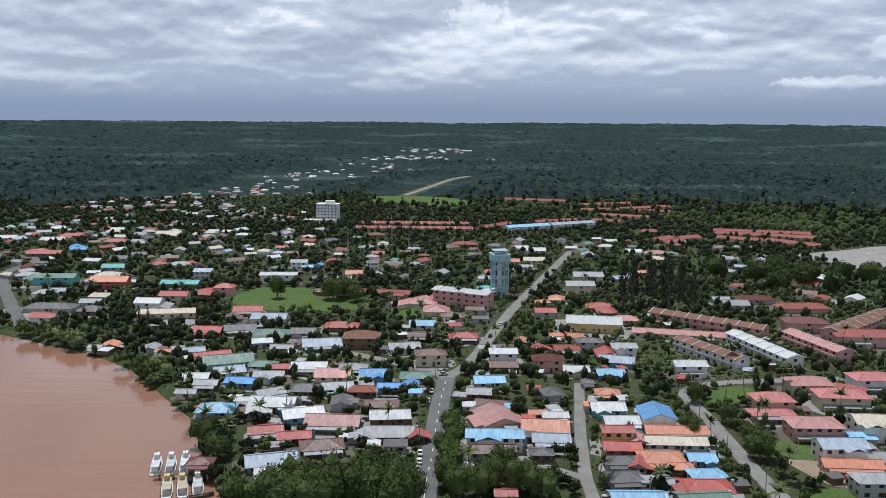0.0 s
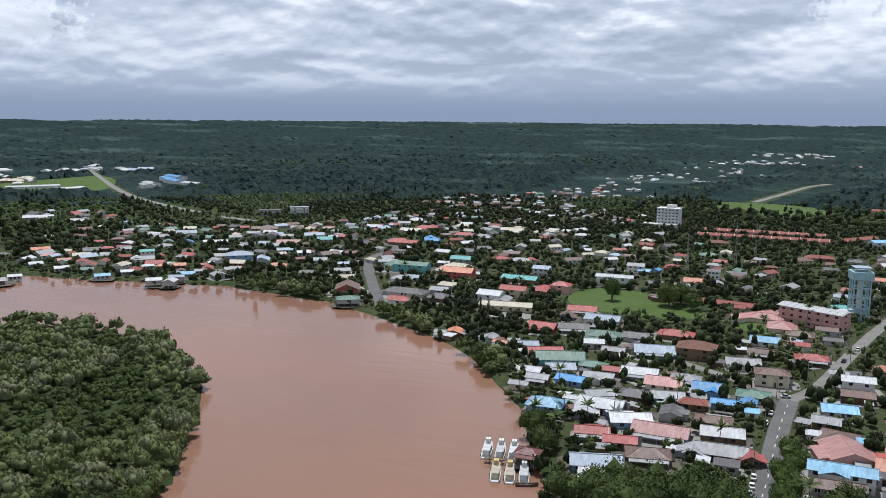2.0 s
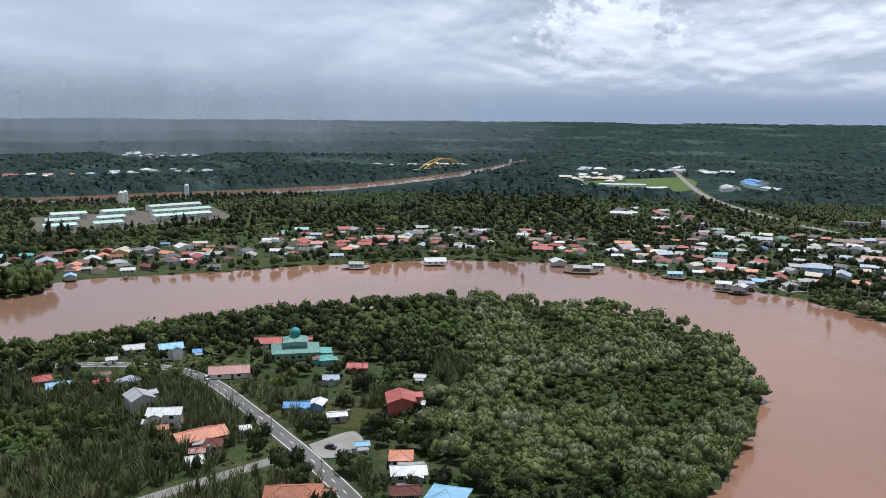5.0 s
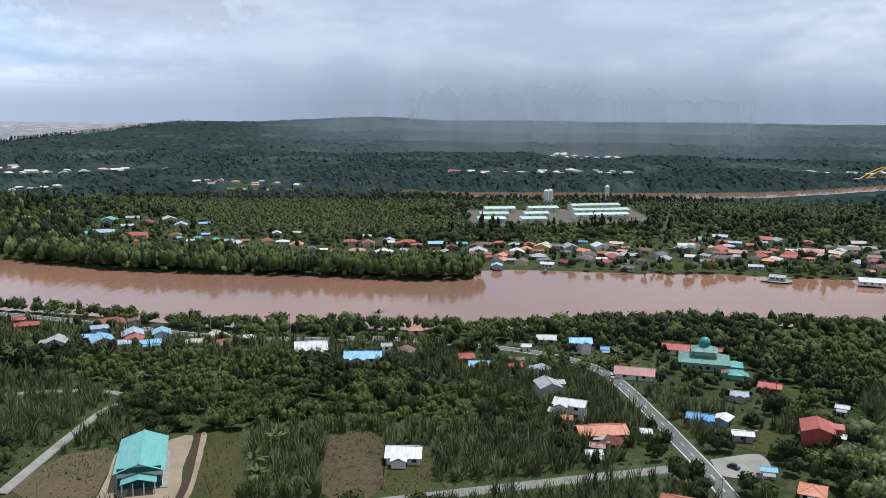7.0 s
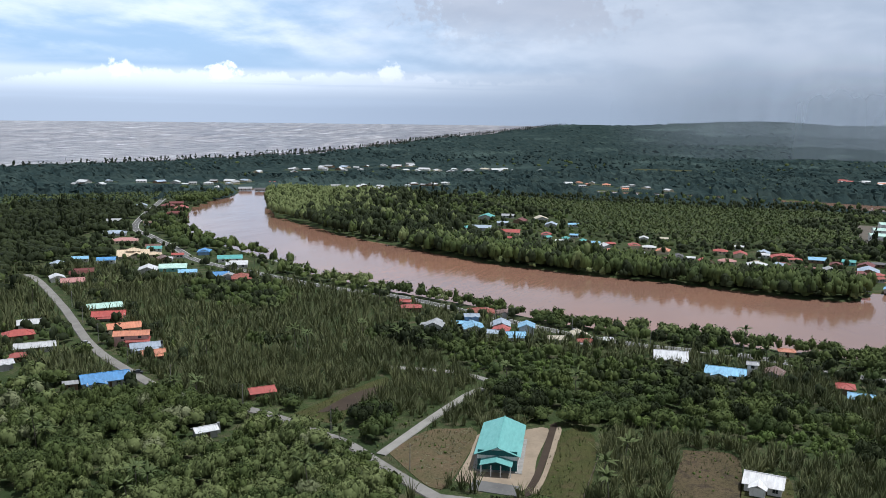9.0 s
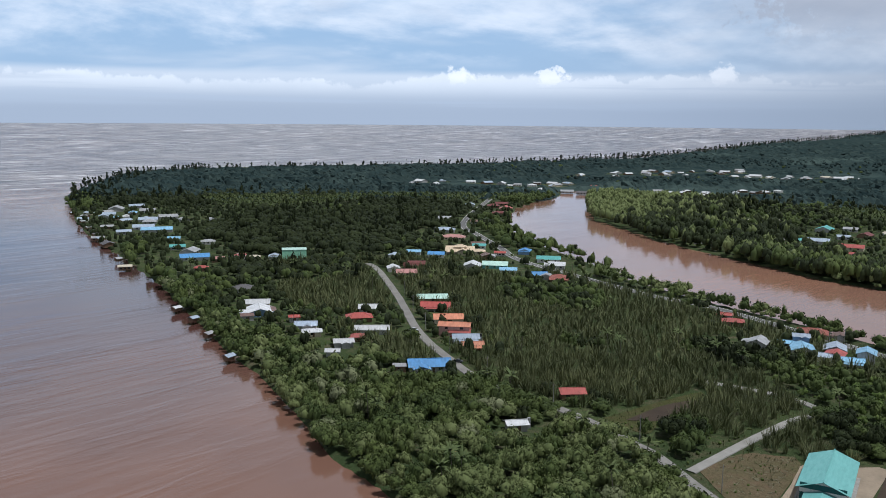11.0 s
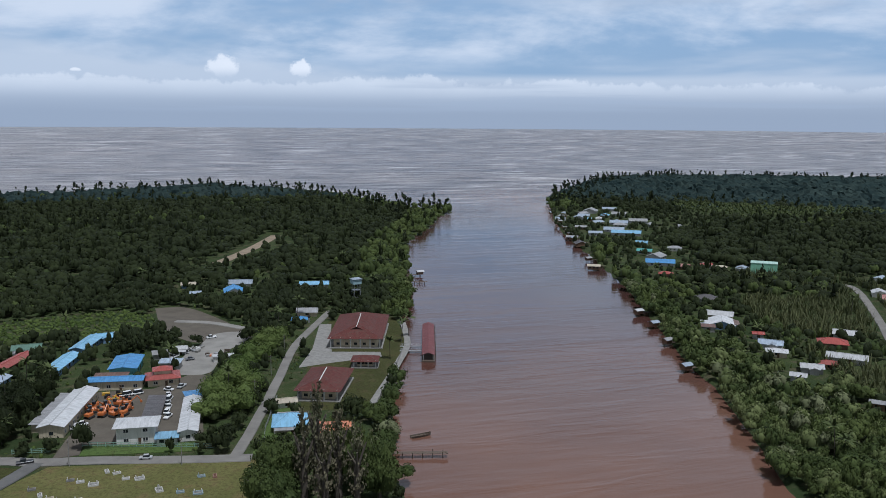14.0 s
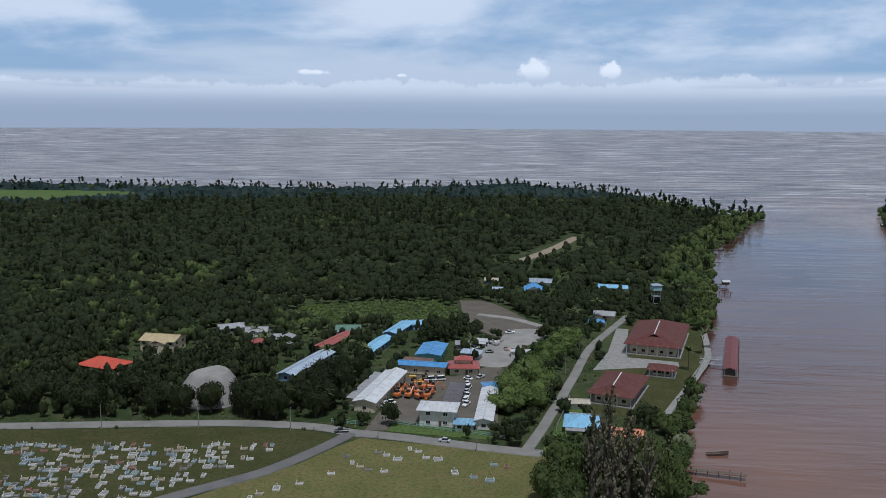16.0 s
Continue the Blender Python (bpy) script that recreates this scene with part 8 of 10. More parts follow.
def boat(x, y, rz, length=14.0, beam=3.4, deck="white", kind="ferry"):
    ob = thing("boat", x, y, 0.0, rz, f"{'covered wooden' if kind == 'ferry' else 'small open'} boat with a {deck} deck, moored in brown water", "boat", "moored boats")
    bm = bmesh.new()
    secs = 9
    prof = []
    for i in range(secs):
        t = i / (secs - 1)
        b = beam / 2 * (1 - max(0, (t - 0.55) / 0.45) ** 2 * 0.95) * (0.85 + 0.15 * min(1, t * 5))
        z = 0.75 + 0.5 * max(0, t - 0.5) ** 2 * 4
        xx = (t - 0.5) * length
        prof.append([bm.verts.new(c) for c in ((xx, -b, z), (xx, -b * 0.72, -0.45), (xx, b * 0.72, -0.45), (xx, b, z), (xx, b * 0.86, z), (xx, b * 0.8, 0.4), (xx, -b * 0.8, 0.4), (xx, -b * 0.86, z))])
    for a, b in zip(prof[:-1], prof[1:]):
        for i in range(8):
            j = (i + 1) % 8
            bm.faces.new((a[i], a[j], b[j], b[i]))
    bm.faces.new(prof[0][::-1])
    bm.faces.new(prof[-1])
    bmesh.ops.recalc_face_normals(bm, faces=bm.faces)
    part("hull", bm, PAINT["blue"] if deck == "blue" else TIMBER if kind == "small" else TRIM, ob)
    if kind == "ferry":
        part("cabin", boxed(-length * 0.08, 0, 0.4, length * 0.55, beam * 0.62, 1.9, 0.08), WALLS["white" if deck != "yellow" else "cream"], ob)
        part("cabin_roof", boxed(-length * 0.08, 0, 2.3, length * 0.62, beam * 0.80, 0.14, 0.05), ROOFS["cream" if deck == "yellow" else "white"], ob)
        part("wheelhouse", boxed(length * 0.14, 0, 2.4, 2.2, beam * 0.5, 1.5, 0.08), WALLS["yellow" if deck == "yellow" else "white"], ob)
        for i in range(5):
            for s in (-1, 1):
                put("window", PANE, ob, pose(-length * 0.30 + i * 1.6, s * (beam * 0.31 + 0.02), 1.05) @ Matrix.Diagonal((0.6, 1, 0.6, 1)))
        bm = bmesh.new()
        rod(bm, (length * 0.05, 0, 2.4), (length * 0.05, 0, 6.0), 0.07, 0.04)
        rod(bm, (length * 0.05, -1, 4.8), (length * 0.05, 1, 4.8), 0.04)
        part("mast", bm, METAL, ob)
        for i in range(4):
            bm = bmesh.new()
            rod(bm, (-length * 0.3 + i * 2.4, beam / 2, 0.3), (-length * 0.3 + i * 2.4, beam / 2 + 0.25, 0.3), 0.4, 0.4, 8)
            part("tyre_fender", bm, RUBBER, ob)
    else:
        for i in range(3):
            part("thwart", boxed(-length * 0.25 + i * length * 0.22, 0, 0.55, 0.3, beam * 0.7, 0.08), TIMBER, ob)


for (x, y, c) in ((-90.0, 257, "white"), (-85.6, 257.6, "white"), (-81.4, 258.6, "white"), (-81.6, 241, "yellow"), (-77.2, 241.6, "yellow"), (-73.0, 243, "white")):
    boat(x, y, 102 + (x * 7) % 5, 14, 3.3, c)
boat(-70, 236, 20, 7, 1.5, "brown", "small")
boat(-72, 251, 55, 7, 1.5, "brown", "small")
boat(-72, -277, 190, 7.5, 2.2, "white", "small")
boat(-186, 150, 70, 8, 1.2, "brown", "small")


def jetty(x0, y0, x1, y1, hut="", width=2.2, label="weathered timber jetty on piles with a small hut"):
    """A pile jetty running out over the water from the first point to the second."""
    n = math.hypot(x1 - x0, y1 - y0)
    ob = thing("jetty", x0, y0, 0, math.degrees(math.atan2(y1 - y0, x1 - x0)), label, "jetty", "river jetties")
    rng = random.Random(int(x0 + y0))
    bm = bmesh.new()
    k = max(3, int(n / 0.9))
    for i in range(k):
        box(bm, (i + 0.5) * n / k, rng.uniform(-0.1, 0.1), 1.5, 0.8, width, 0.1)
    tagged(part("deck", bm, TIMBER, ob), kind="stuff")
    for i in range(max(2, int(n / 3))):
        for s in (-1, 1):
            bm = bmesh.new()
            xx = (i + 0.5) * n / max(2, int(n / 3))
            rod(bm, (xx, s * width * 0.42, -2.5), (xx + rng.uniform(-0.1, 0.1), s * width * 0.42, 1.5 + rng.uniform(0, 0.9)), 0.13)
            part("pile", bm, TIMBER, ob)
    if hut:
        part("hut", boxed(n - 2, 0, 1.6, 4.0, 3.4, 2.2), WALLS["wood"], ob)
        bm = bmesh.new()
        gable(bm, n - 2, 0, 3.8, 4.2, 3.6, 22, 0.6)
        part("hut_roof", bm, ROOFS[hut], ob)


for a in ((-246, -426, -235, -424, "white"), (-242, -399, -229, -396, "steel"), (-230, -366, -217, -362, "grey"), (-216, -324, -202, -321, "steel"), (-300, -602, -288, -600, "grey"), (-292, -575, -281, -572, ""),
          (-332, -690, -320, -688, "grey"), (-346, -739, -334, -737, "dark"), (-363, -788, -350, -786, "grey"), (-378, -835, -366, -833, "grey"), (-402, -915, -390, -912, "steel"), (-430, -996, -418, -993, ""), (-337, -712, -325, -710, "steel"), (-355, -762, -342, -760, "dark"),
          (-50, -263, -76, -257, ""), (-136, -572, -150, -574, "white"), (-130, -552, -146, -546, ""), (-77, 250, -88, 248, ""), (-77, 300, -91, 297, ""), (-601, 100, -592, 98, ""), (-593, 190, -586, 188, ""), (-563, 345, -556, 340, ""), (-400, 444, -398, 438, ""), (-443, 434, -439, 423, "")):
    jetty(*a)


# ---- cemetery ----
STONE = [plain_mat("grave_white", (0.60, 0.59, 0.56), 0.7, 0, 0.3), plain_mat("grave_blue", (0.30, 0.38, 0.42), 0.6, 0, 0.25), plain_mat("grave_cream", (0.46, 0.40, 0.30), 0.7, 0, 0.3),
         plain_mat("grave_grey", (0.24, 0.235, 0.22), 0.8, 0, 0.35), plain_mat("grave_tile", (0.30, 0.17, 0.13), 0.5, 0, 0.3)]
STONE_WORD = ("white", "pale blue", "cream", "grey", "brick-red")


def grave_proto(k, form):
    ob = thing("grave", 0, 0, 0, 0, f"{STONE_WORD[k]} tiled grave with a low kerb and headstones", "grave", "graves of the cemetery")
    bm = bmesh.new()
    w, d = (2.1, 1.05) if form != 2 else (2.7, 1.9)
    for sx in (-1, 1):
        box(bm, sx * w / 2, 0, 0, 0.22, d + 0.2, 0.55)
    for sy in (-1, 1):
        box(bm, 0, sy * d / 2, 0, w - 0.2, 0.22, 0.5)
    part("kerb", bm, STONE[k], ob)
    part("grave_bed", boxed(0, 0, 0, w - 0.25, d - 0.25, 0.22), STONE[3] if form else DIRT, ob)
    for sx in ((-1, 1) if form == 2 else (1,)):
        bm = bmesh.new()
        box(bm, sx * (w / 2 - 0.3), 0, 0.3, 0.2, 0.55, 0.9)
        rod(bm, (sx * (w / 2 - 0.3) - 0.1, 0, 1.2), (sx * (w / 2 - 0.3) + 0.1, 0, 1.2), 0.27, 0.27, 8)
        part("headstone", bm, STONE[0 if form else k], ob)
    return ob


protos = [grave_proto(k, f) for k in range(5) for f in range(3)]
rng = random.Random(40)
spots = []
for gi in range(44):
    for gj in range(19):
        u = gi + rng.uniform(-0.3, 0.3)
        v = gj + rng.uniform(-0.22, 0.22)
        gxp, gyp = 64 + u * 2.75 + v * 0.5, -276 + v * 3.7 - u * 0.04
        if rng.random() < 0.14 + 0.5 * float(noise.noise((gxp * 0.06, gyp * 0.06, 1.0)) < -0.22) or gxp > 172 or gyp < -278 + (gxp - 60) * 0.115 + 4 or math.hypot(gxp, gyp) < 236:
            continue
        if signed(np.array([gxp]), np.array([gyp]), [(66, -281), (97, -281), (177, -270), (290, -252), (290, -175), (133, -190), (100, -229), (79, -250)])[0] > -2.0:
            continue
        spots.append((gxp, gyp))
rng.shuffle(spots)
del spots[255:]
for px_, py_ in ((50, -262), (47, -257), (40, -266), (37, -264), (33, -261), (30, -270), (27, -268), (52, -248), (60, -240), (66, -236), (70, -232), (44, -254), (41, -252), (14, -252), (8, -249), (3, -247), (2, -259), (-2, -258), (20, -262), (24, -263), (36, -251), (72, -229)):
    spots.append((px_, py_))
for i, (gxp, gyp) in enumerate(spots):
    m = pose(gxp, gyp, LAND + 0.14, 0, rng.uniform(-2, 2), rng.choice((8, 14, 98)) + rng.uniform(-8, 8))
    g = protos[rng.choice((0, 1, 1, 2, 3, 4, 0, 1, 5, 6, 7, 9, 10, 12))]
    copy_thing(g, m)
for i, g in enumerate(protos):
    g.matrix_basis = pose(176 + (i % 5) * 4.5, -252 + (i // 5) * 5.5, LAND + 0.14, 0, 0, 12)


# ---- fences, poles ----
def fence(pts, label, mat, h=1.5, gap=2.5):
    ob = thing("fence", pts[0][0], pts[0][1], LAND + 0.1, 0, label, "fence")
    ox, oy = pts[0]
    post = shared_mesh(f"post_{h}", lambda bm: box(bm, 0, 0, 0, 0.16, 0.16, h + 0.15), mat)
    for (x0, y0), (x1, y1) in zip(pts[:-1], pts[1:]):
        n = math.hypot(x1 - x0, y1 - y0)
        a = math.degrees(math.atan2(y1 - y0, x1 - x0))
        m = max(1, int(n / gap))
        for i in range(m):
            put("post", post, ob, pose(x0 - ox + (x1 - x0) * i / m, y0 - oy + (y1 - y0) * i / m, 0, 0, 0, a))
        for z in (0.25, h * 0.55, h - 0.1):
            bm = bmesh.new()
            box(bm, n / 2, 0, z, n, 0.07, 0.16)
            p = part("rail", bm, mat, ob)
            p.matrix_basis = pose(x0 - ox, y0 - oy, 0, 0, 0, a)


fence([(61, -293), (49, -291.5)], "pale green railing along the depot front", WALLS["green"])
fence([(40, -294.5), (20, -288.5), (4, -284), (-2, -281.5)], "pale green railing along the depot front", WALLS["green"])
fence([(-27, -328), (-20, -295), (-18, -276)], "low wire fence by the lane", METAL, 1.3)
fence([(-57, -300), (-62, -308), (-78, -348), (-90, -382)], "pale concrete river wall with a railing", CONCRETE, 1.1)
fence([(-228, -48), (-282, -52)], "low timber fence of a cleared plot", TIMBER, 1.0)
fence([(180, -330), (140, -352), (118, -358)], "cream garden wall with posts", WALLS["cream"], 1.6)


def pole_build(bm):
    rod(bm, (0, 0, 0), (0, 0, 9), 0.16, 0.10)


def arm_build(bm):
    box(bm, 0, 0, 8.2, 2.0, 0.1, 0.12)
    for u in (-0.9, -0.4, 0.4, 0.9):
        rod(bm, (u, 0, 8.3), (u, 0, 8.55), 0.06)


POLE, ARM = shared_mesh("pole", pole_build, CONCRETE), shared_mesh("crossarm", arm_build, TIMBER)


def poles(pts, gap=38.0, off=4.6):
    line = smooth_line(pts, 2.0)
    d = np.gradient(line, axis=0)
    d /= np.hypot(d[:, 0], d[:, 1])[:, None]
    for i in range(0, len(line), int(gap / 2)):
        x, y = line[i] + np.array([-d[i, 1], d[i, 0]]) * off
        ob = thing("utility_pole", x, y, LAND, math.degrees(math.atan2(d[i, 1], d[i, 0])) + 90, "slender grey concrete power pole beside the road", "utility pole", "roadside power poles")
        put("pole", POLE, ob, Matrix())
        put("crossarm", ARM, ob, Matrix())


poles([(-5, 234), (-3, 269), (-1, 313), (2, 351)])
poles([(13, 375), (29, 439), (46, 502), (97, 672)])
poles([(99, 236), (98, 303), (97, 329)], 30)
poles([(-225, 94), (-294, 92), (-341, 88), (-384, 60), (-408, -56), (-435, -149)], 40)
poles([(-354, -370), (-301, -299), (-260, -219), (-246, -145), (-215, -87)], 42)
poles([(177, -279), (99, -289), (53, -284), (7, -274)], 34, -4)
poles([(-23, -325), (-49, -423)], 34)
for x, y, h in ((-40, 660, 34), (-28, 700, 30), (-72, 640, 26)):
    ob = thing("radio_mast", x, y, LAND, 0, "thin lattice radio mast rising over the trees", "mast")
    bm = bmesh.new()
    for a in range(3):
        c, s = math.cos(a * 2.094), math.sin(a * 2.094)
        rod(bm, (c, s, 0), (c * 0.3, s * 0.3, h), 0.12, 0.08, 4)
    for z in range(0, h, 3):
        k = 1 - 0.7 * z / h
        for a in range(3):
            rod(bm, (math.cos(a * 2.094) * k, math.sin(a * 2.094) * k, z), (math.cos((a + 1) * 2.094) * k, math.sin((a + 1) * 2.094) * k, z + 2), 0.07, 0.07, 3)
    part("lattice", bm, METAL, ob)


def arch_bridge(x0, y0, x1, y1):
    n = math.hypot(x1 - x0, y1 - y0)
    ob = thing("bridge", (x0 + x1) / 2, (y0 + y1) / 2, 0, math.degrees(math.atan2(y1 - y0, x1 - x0)), "far road bridge with a yellow steel arch", "bridge")
    part("deck", boxed(0, 0, 8, n, 10, 1.6), CONCRETE, ob)
    for s in (-1, 1):
        bm = bmesh.new()
        m = 16
        pts = [(-n * 0.36 + n * 0.72 * i / m, s * 5, 9 + 17 * math.sin(math.pi * i / m)) for i in range(m + 1)]
        for a, b in zip(pts[:-1], pts[1:]):
            rod(bm, a, b, 1.0, 1.0, 5)
        for p in pts[1:-1]:
            rod(bm, (p[0], p[1], 9), p, 0.25, 0.25, 4)
        part("arch", bm, PAINT["yellow"], ob)
    for i in range(5):
        part("pier", boxed((i / 4 - 0.5) * n * 0.9, 0, -3, 3, 8, 11), CONCRETE, ob)


arch_bridge(-1430, 760, -1560, 960)
for x, y in ((-1045, 172), (-1052, 178), (-1120, 265), (-1500, 1030)):
    ob = thing("silo", x, y, LAND, 0, "pale cylindrical batching silo", "silo")
    bm = bmesh.new()
    rod(bm, (0, 0, 0), (0, 0, 18), 3, 3, 12)
    rod(bm, (0, 0, 18), (0, 0, 20), 3, 0.8, 12)
    part("shell", bm, TRIM, ob)


# ---- plants ----
RNG = np.random.default_rng(7)
ICO = None


def ico():
    global ICO
    if ICO is None:
        bm = bmesh.new()
        bmesh.ops.create_icosphere(bm, subdivisions=1, radius=1.0)
        bm.verts.ensure_lookup_table()
        ICO = (np.array([v.co[:] for v in bm.verts]), np.array([[v.index for v in f.verts] for f in bm.faces if f.normal.z > -0.5]))
        bm.free()
    return ICO


def join(parts):
    vs, fs, n = [], [], 0
    for v, f in parts:
        vs.append(v)
        fs.append(np.asarray(f) + n)
        n += len(v)
    return np.vstack(vs), np.vstack(fs)


def tuft(rng, centre, normal, size, jitter=0.45):
    """A leaf clump: two bent triangles round a point, facing roughly along normal."""
    nrm = normal + rng.normal(0, jitter, 3)
    nrm /= np.linalg.norm(nrm)
    a = np.cross(nrm, rng.normal(0, 1, 3))
    a /= np.linalg.norm(a)
    b = np.cross(nrm, a)
    s = size * rng.uniform(0.6, 1.3)
    v = [centre - a * s * 0.5, centre + b * s * rng.uniform(0.3, 0.6) + nrm * s * 0.12, centre + a * s * 0.5, centre - b * s * rng.uniform(0.3, 0.6) + nrm * s * 0.12]
    return np.array(v), np.array([[0, 1, 2], [0, 2, 3]])


def spray(rng, centre, normal, size, jitter):
    """A small leaf clump of one triangle."""
    nrm = normal + rng.normal(0, jitter, 3)
    nrm /= np.linalg.norm(nrm)
    a = np.cross(nrm, rng.normal(0, 1, 3))
    a /= np.linalg.norm(a)
    b = np.cross(nrm, a)
    s = size * rng.uniform(0.6, 1.4)
    return np.array([centre - a * s * 0.5, centre + a * s * 0.5 + nrm * s * rng.uniform(-0.2, 0.2), centre + b * s * rng.uniform(0.5, 0.95)]), np.array([[0, 1, 2]])


def crown(rng, n, size, lumps, flat=0.75, core=0.78, jitter=0.45, out=(0.82, 1.22), leaf=tuft):
    """A leafy crown of unit radius, standing on z = 0: overlapping lumps, each covered in leaf clumps."""
    iv, it = ico()
    parts = []
    centres = []
    for i in range(lumps):
        r = rng.uniform(0.34, 0.58)
        a = rng.uniform(0, 2 * np.pi)
        q = rng.uniform(0.15, 0.62) * (1 if i else 0)
        centres.append((np.array([q * np.cos(a), q * np.sin(a), rng.uniform(0.45, 1.05) * flat]), r))
    for c, r in centres:
        if core:
            parts.append((c + iv * r * core * rng.uniform(0.75, 1.1, iv.shape), it))
    for i in range(n):
        c, r = centres[rng.integers(len(centres))]
        d = rng.normal(0, 1, 3)
        d[2] = abs(d[2]) * 1.1 - 0.35
        d /= np.linalg.norm(d)
        parts.append(leaf(rng, c + d * r * rng.uniform(*out), d, size, jitter))
    return join(parts)


def stem(h, r):
    a = np.arange(5) * 2 * np.pi / 5
    ring = lambda z, k: np.c_[np.cos(a) * k, np.sin(a) * k, np.full(5, z)]
    v = np.vstack([ring(0, r), ring(h, r * 0.6)])
    i = np.arange(5)
    j = (i + 1) % 5
    return v, np.vstack([np.c_[i, j, j + 5], np.c_[i, j + 5, i + 5]])


def frond(rng, length, width, lean, droop, az, segs=4, fold=0.25):
    """A palm frond: a folded tapering blade that leaves the crown at an angle and bends over."""
    t = np.linspace(0, 1, segs + 1)
    ang = radians(lean) + radians(droop) * t
    dz, dr = np.cos(ang), np.sin(ang)
    step = length / segs
    r = np.r_[0, np.cumsum(dr[:-1] * step)]
    z = np.r_[0, np.cumsum(dz[:-1] * step)]
    w = width * np.array([0.35, 1.0, 0.95, 0.6, 0.05])[:segs + 1] if segs == 4 else width * np.array([0.4, 1.0, 0.75, 0.05])
    d = np.array([np.cos(az), np.sin(az), 0])
    s = np.array([-np.sin(az), np.cos(az), 0])
    mid = d * r[:, None] + np.array([0, 0, 1]) * z[:, None]
    lft, rgt = mid + s * w[:, None] - [0, 0, 1] * (w * fold)[:, None], mid - s * w[:, None] - [0, 0, 1] * (w * fold)[:, None]
    n = segs + 1
    i = np.arange(segs)
    f = np.vstack([np.c_[i, i + n, i + n + 1], np.c_[i, i + n + 1, i + 1], np.c_[i + 2 * n, i, i + 1], np.c_[i + 2 * n, i + 1, i + 2 * n + 1]])
    return np.vstack([mid, lft, rgt]), f


def blade(rng, length, width, lean, droop, az):
    """A narrow upright frond: a twisted tapering strip."""
    t = np.linspace(0, 1, 4)
    ang = radians(lean) + radians(droop) * t * t
    r = np.r_[0, np.cumsum(np.sin(ang[:-1]) * length / 3)]
    z = np.r_[0, np.cumsum(np.cos(ang[:-1]) * length / 3)]
    tw = az + np.pi / 2 + rng.uniform(-0.9, 0.9)
    w = width * np.array([0.35, 1.0, 0.8, 0.06])
    mid = np.stack([r * np.cos(az), r * np.sin(az), z], -1)
    off = np.stack([w * np.cos(tw), w * np.sin(tw), w * 0.3], -1)
    i = np.arange(3)
    return np.vstack([mid - off, mid + off]), np.vstack([np.c_[i, i + 4, i + 5], np.c_[i, i + 5, i + 1]])


def nipa(rng, n=26, wide=1.0):
    parts = []
    for _ in range(n):
        v, f = blade(rng, rng.uniform(3.2, 7.0), rng.uniform(0.09, 0.17) * wide, abs(rng.normal(0, 24)), rng.uniform(5, 70), rng.uniform(0, 2 * np.pi))
        parts.append((v + [rng.uniform(-0.9, 0.9), rng.uniform(-0.9, 0.9), 0], f))
    return join(parts)


def palm_head(rng, n=15):
    return join([frond(rng, rng.uniform(3.2, 4.6), rng.uniform(0.42, 0.6), rng.uniform(15, 85), rng.uniform(50, 80), 2 * np.pi * i / n + rng.uniform(-0.2, 0.2), 4, 0.5) for i in range(n)])


def feather(rng, h=1.0, n=60, size=0.17):
    """A casuarina-like crown, tall and ragged, of unit height: drooping sprays along rising branches."""
    parts = []
    boughs = [(rng.uniform(0, 2 * np.pi), rng.uniform(0.10, 0.92)) for _ in range(max(8, n // 12))]
    for i in range(n):
        a, z0 = boughs[rng.integers(len(boughs))]
        t = rng.uniform(0.15, 1.0)
        r = 0.26 * (1.08 - z0) ** 0.6 * t
        z = z0 + 0.16 * t + rng.normal(0, 0.012)
        a2 = a + rng.normal(0, 0.16)
        d = np.array([np.cos(a2), np.sin(a2), 0.7])
        parts.append(tuft(rng, np.array([r * np.cos(a2), r * np.sin(a2), z]), d / np.linalg.norm(d), size, 0.6))
    return join(parts)


def scatter(name, mat, protos, pts, scale, label, category, lift=0.0, tall=None):
    """One body of vegetation: every proto set down at its share of the points, turned and sized at random."""
    if not len(pts):
        return None
    k = RNG.integers(len(protos), size=len(pts))
    vs, fs, n = [], [], 0
    for i, (pv, pf) in enumerate(protos):
        p = pts[k == i]
        if not len(p):
            continue
        m = len(p)
        a = RNG.uniform(0, 2 * np.pi, m)
        s = RNG.uniform(scale[0], scale[1], m)
        sz = s * RNG.uniform(0.8, 1.25, m) if tall is None else RNG.uniform(tall[0], tall[1], m)
        c, q = np.cos(a), np.sin(a)
        x = pv[None, :, 0] * s[:, None]
        y = pv[None, :, 1] * s[:, None]
        v = np.stack([x * c[:, None] - y * q[:, None] + p[:, None, 0], x * q[:, None] + y * c[:, None] + p[:, None, 1], pv[None, :, 2] * sz[:, None] + p[:, None, 2] + lift], -1)
        vs.append(v.reshape(-1, 3))
        fs.append((pf[None] + (np.arange(m) * len(pv))[:, None, None] + n).reshape(-1, 3))
        n += m * len(pv)
    ob = new(name, mesh_from(name, np.vstack(vs), np.vstack(fs), mat, True))
    return tagged(ob, label, category, kind="stuff")


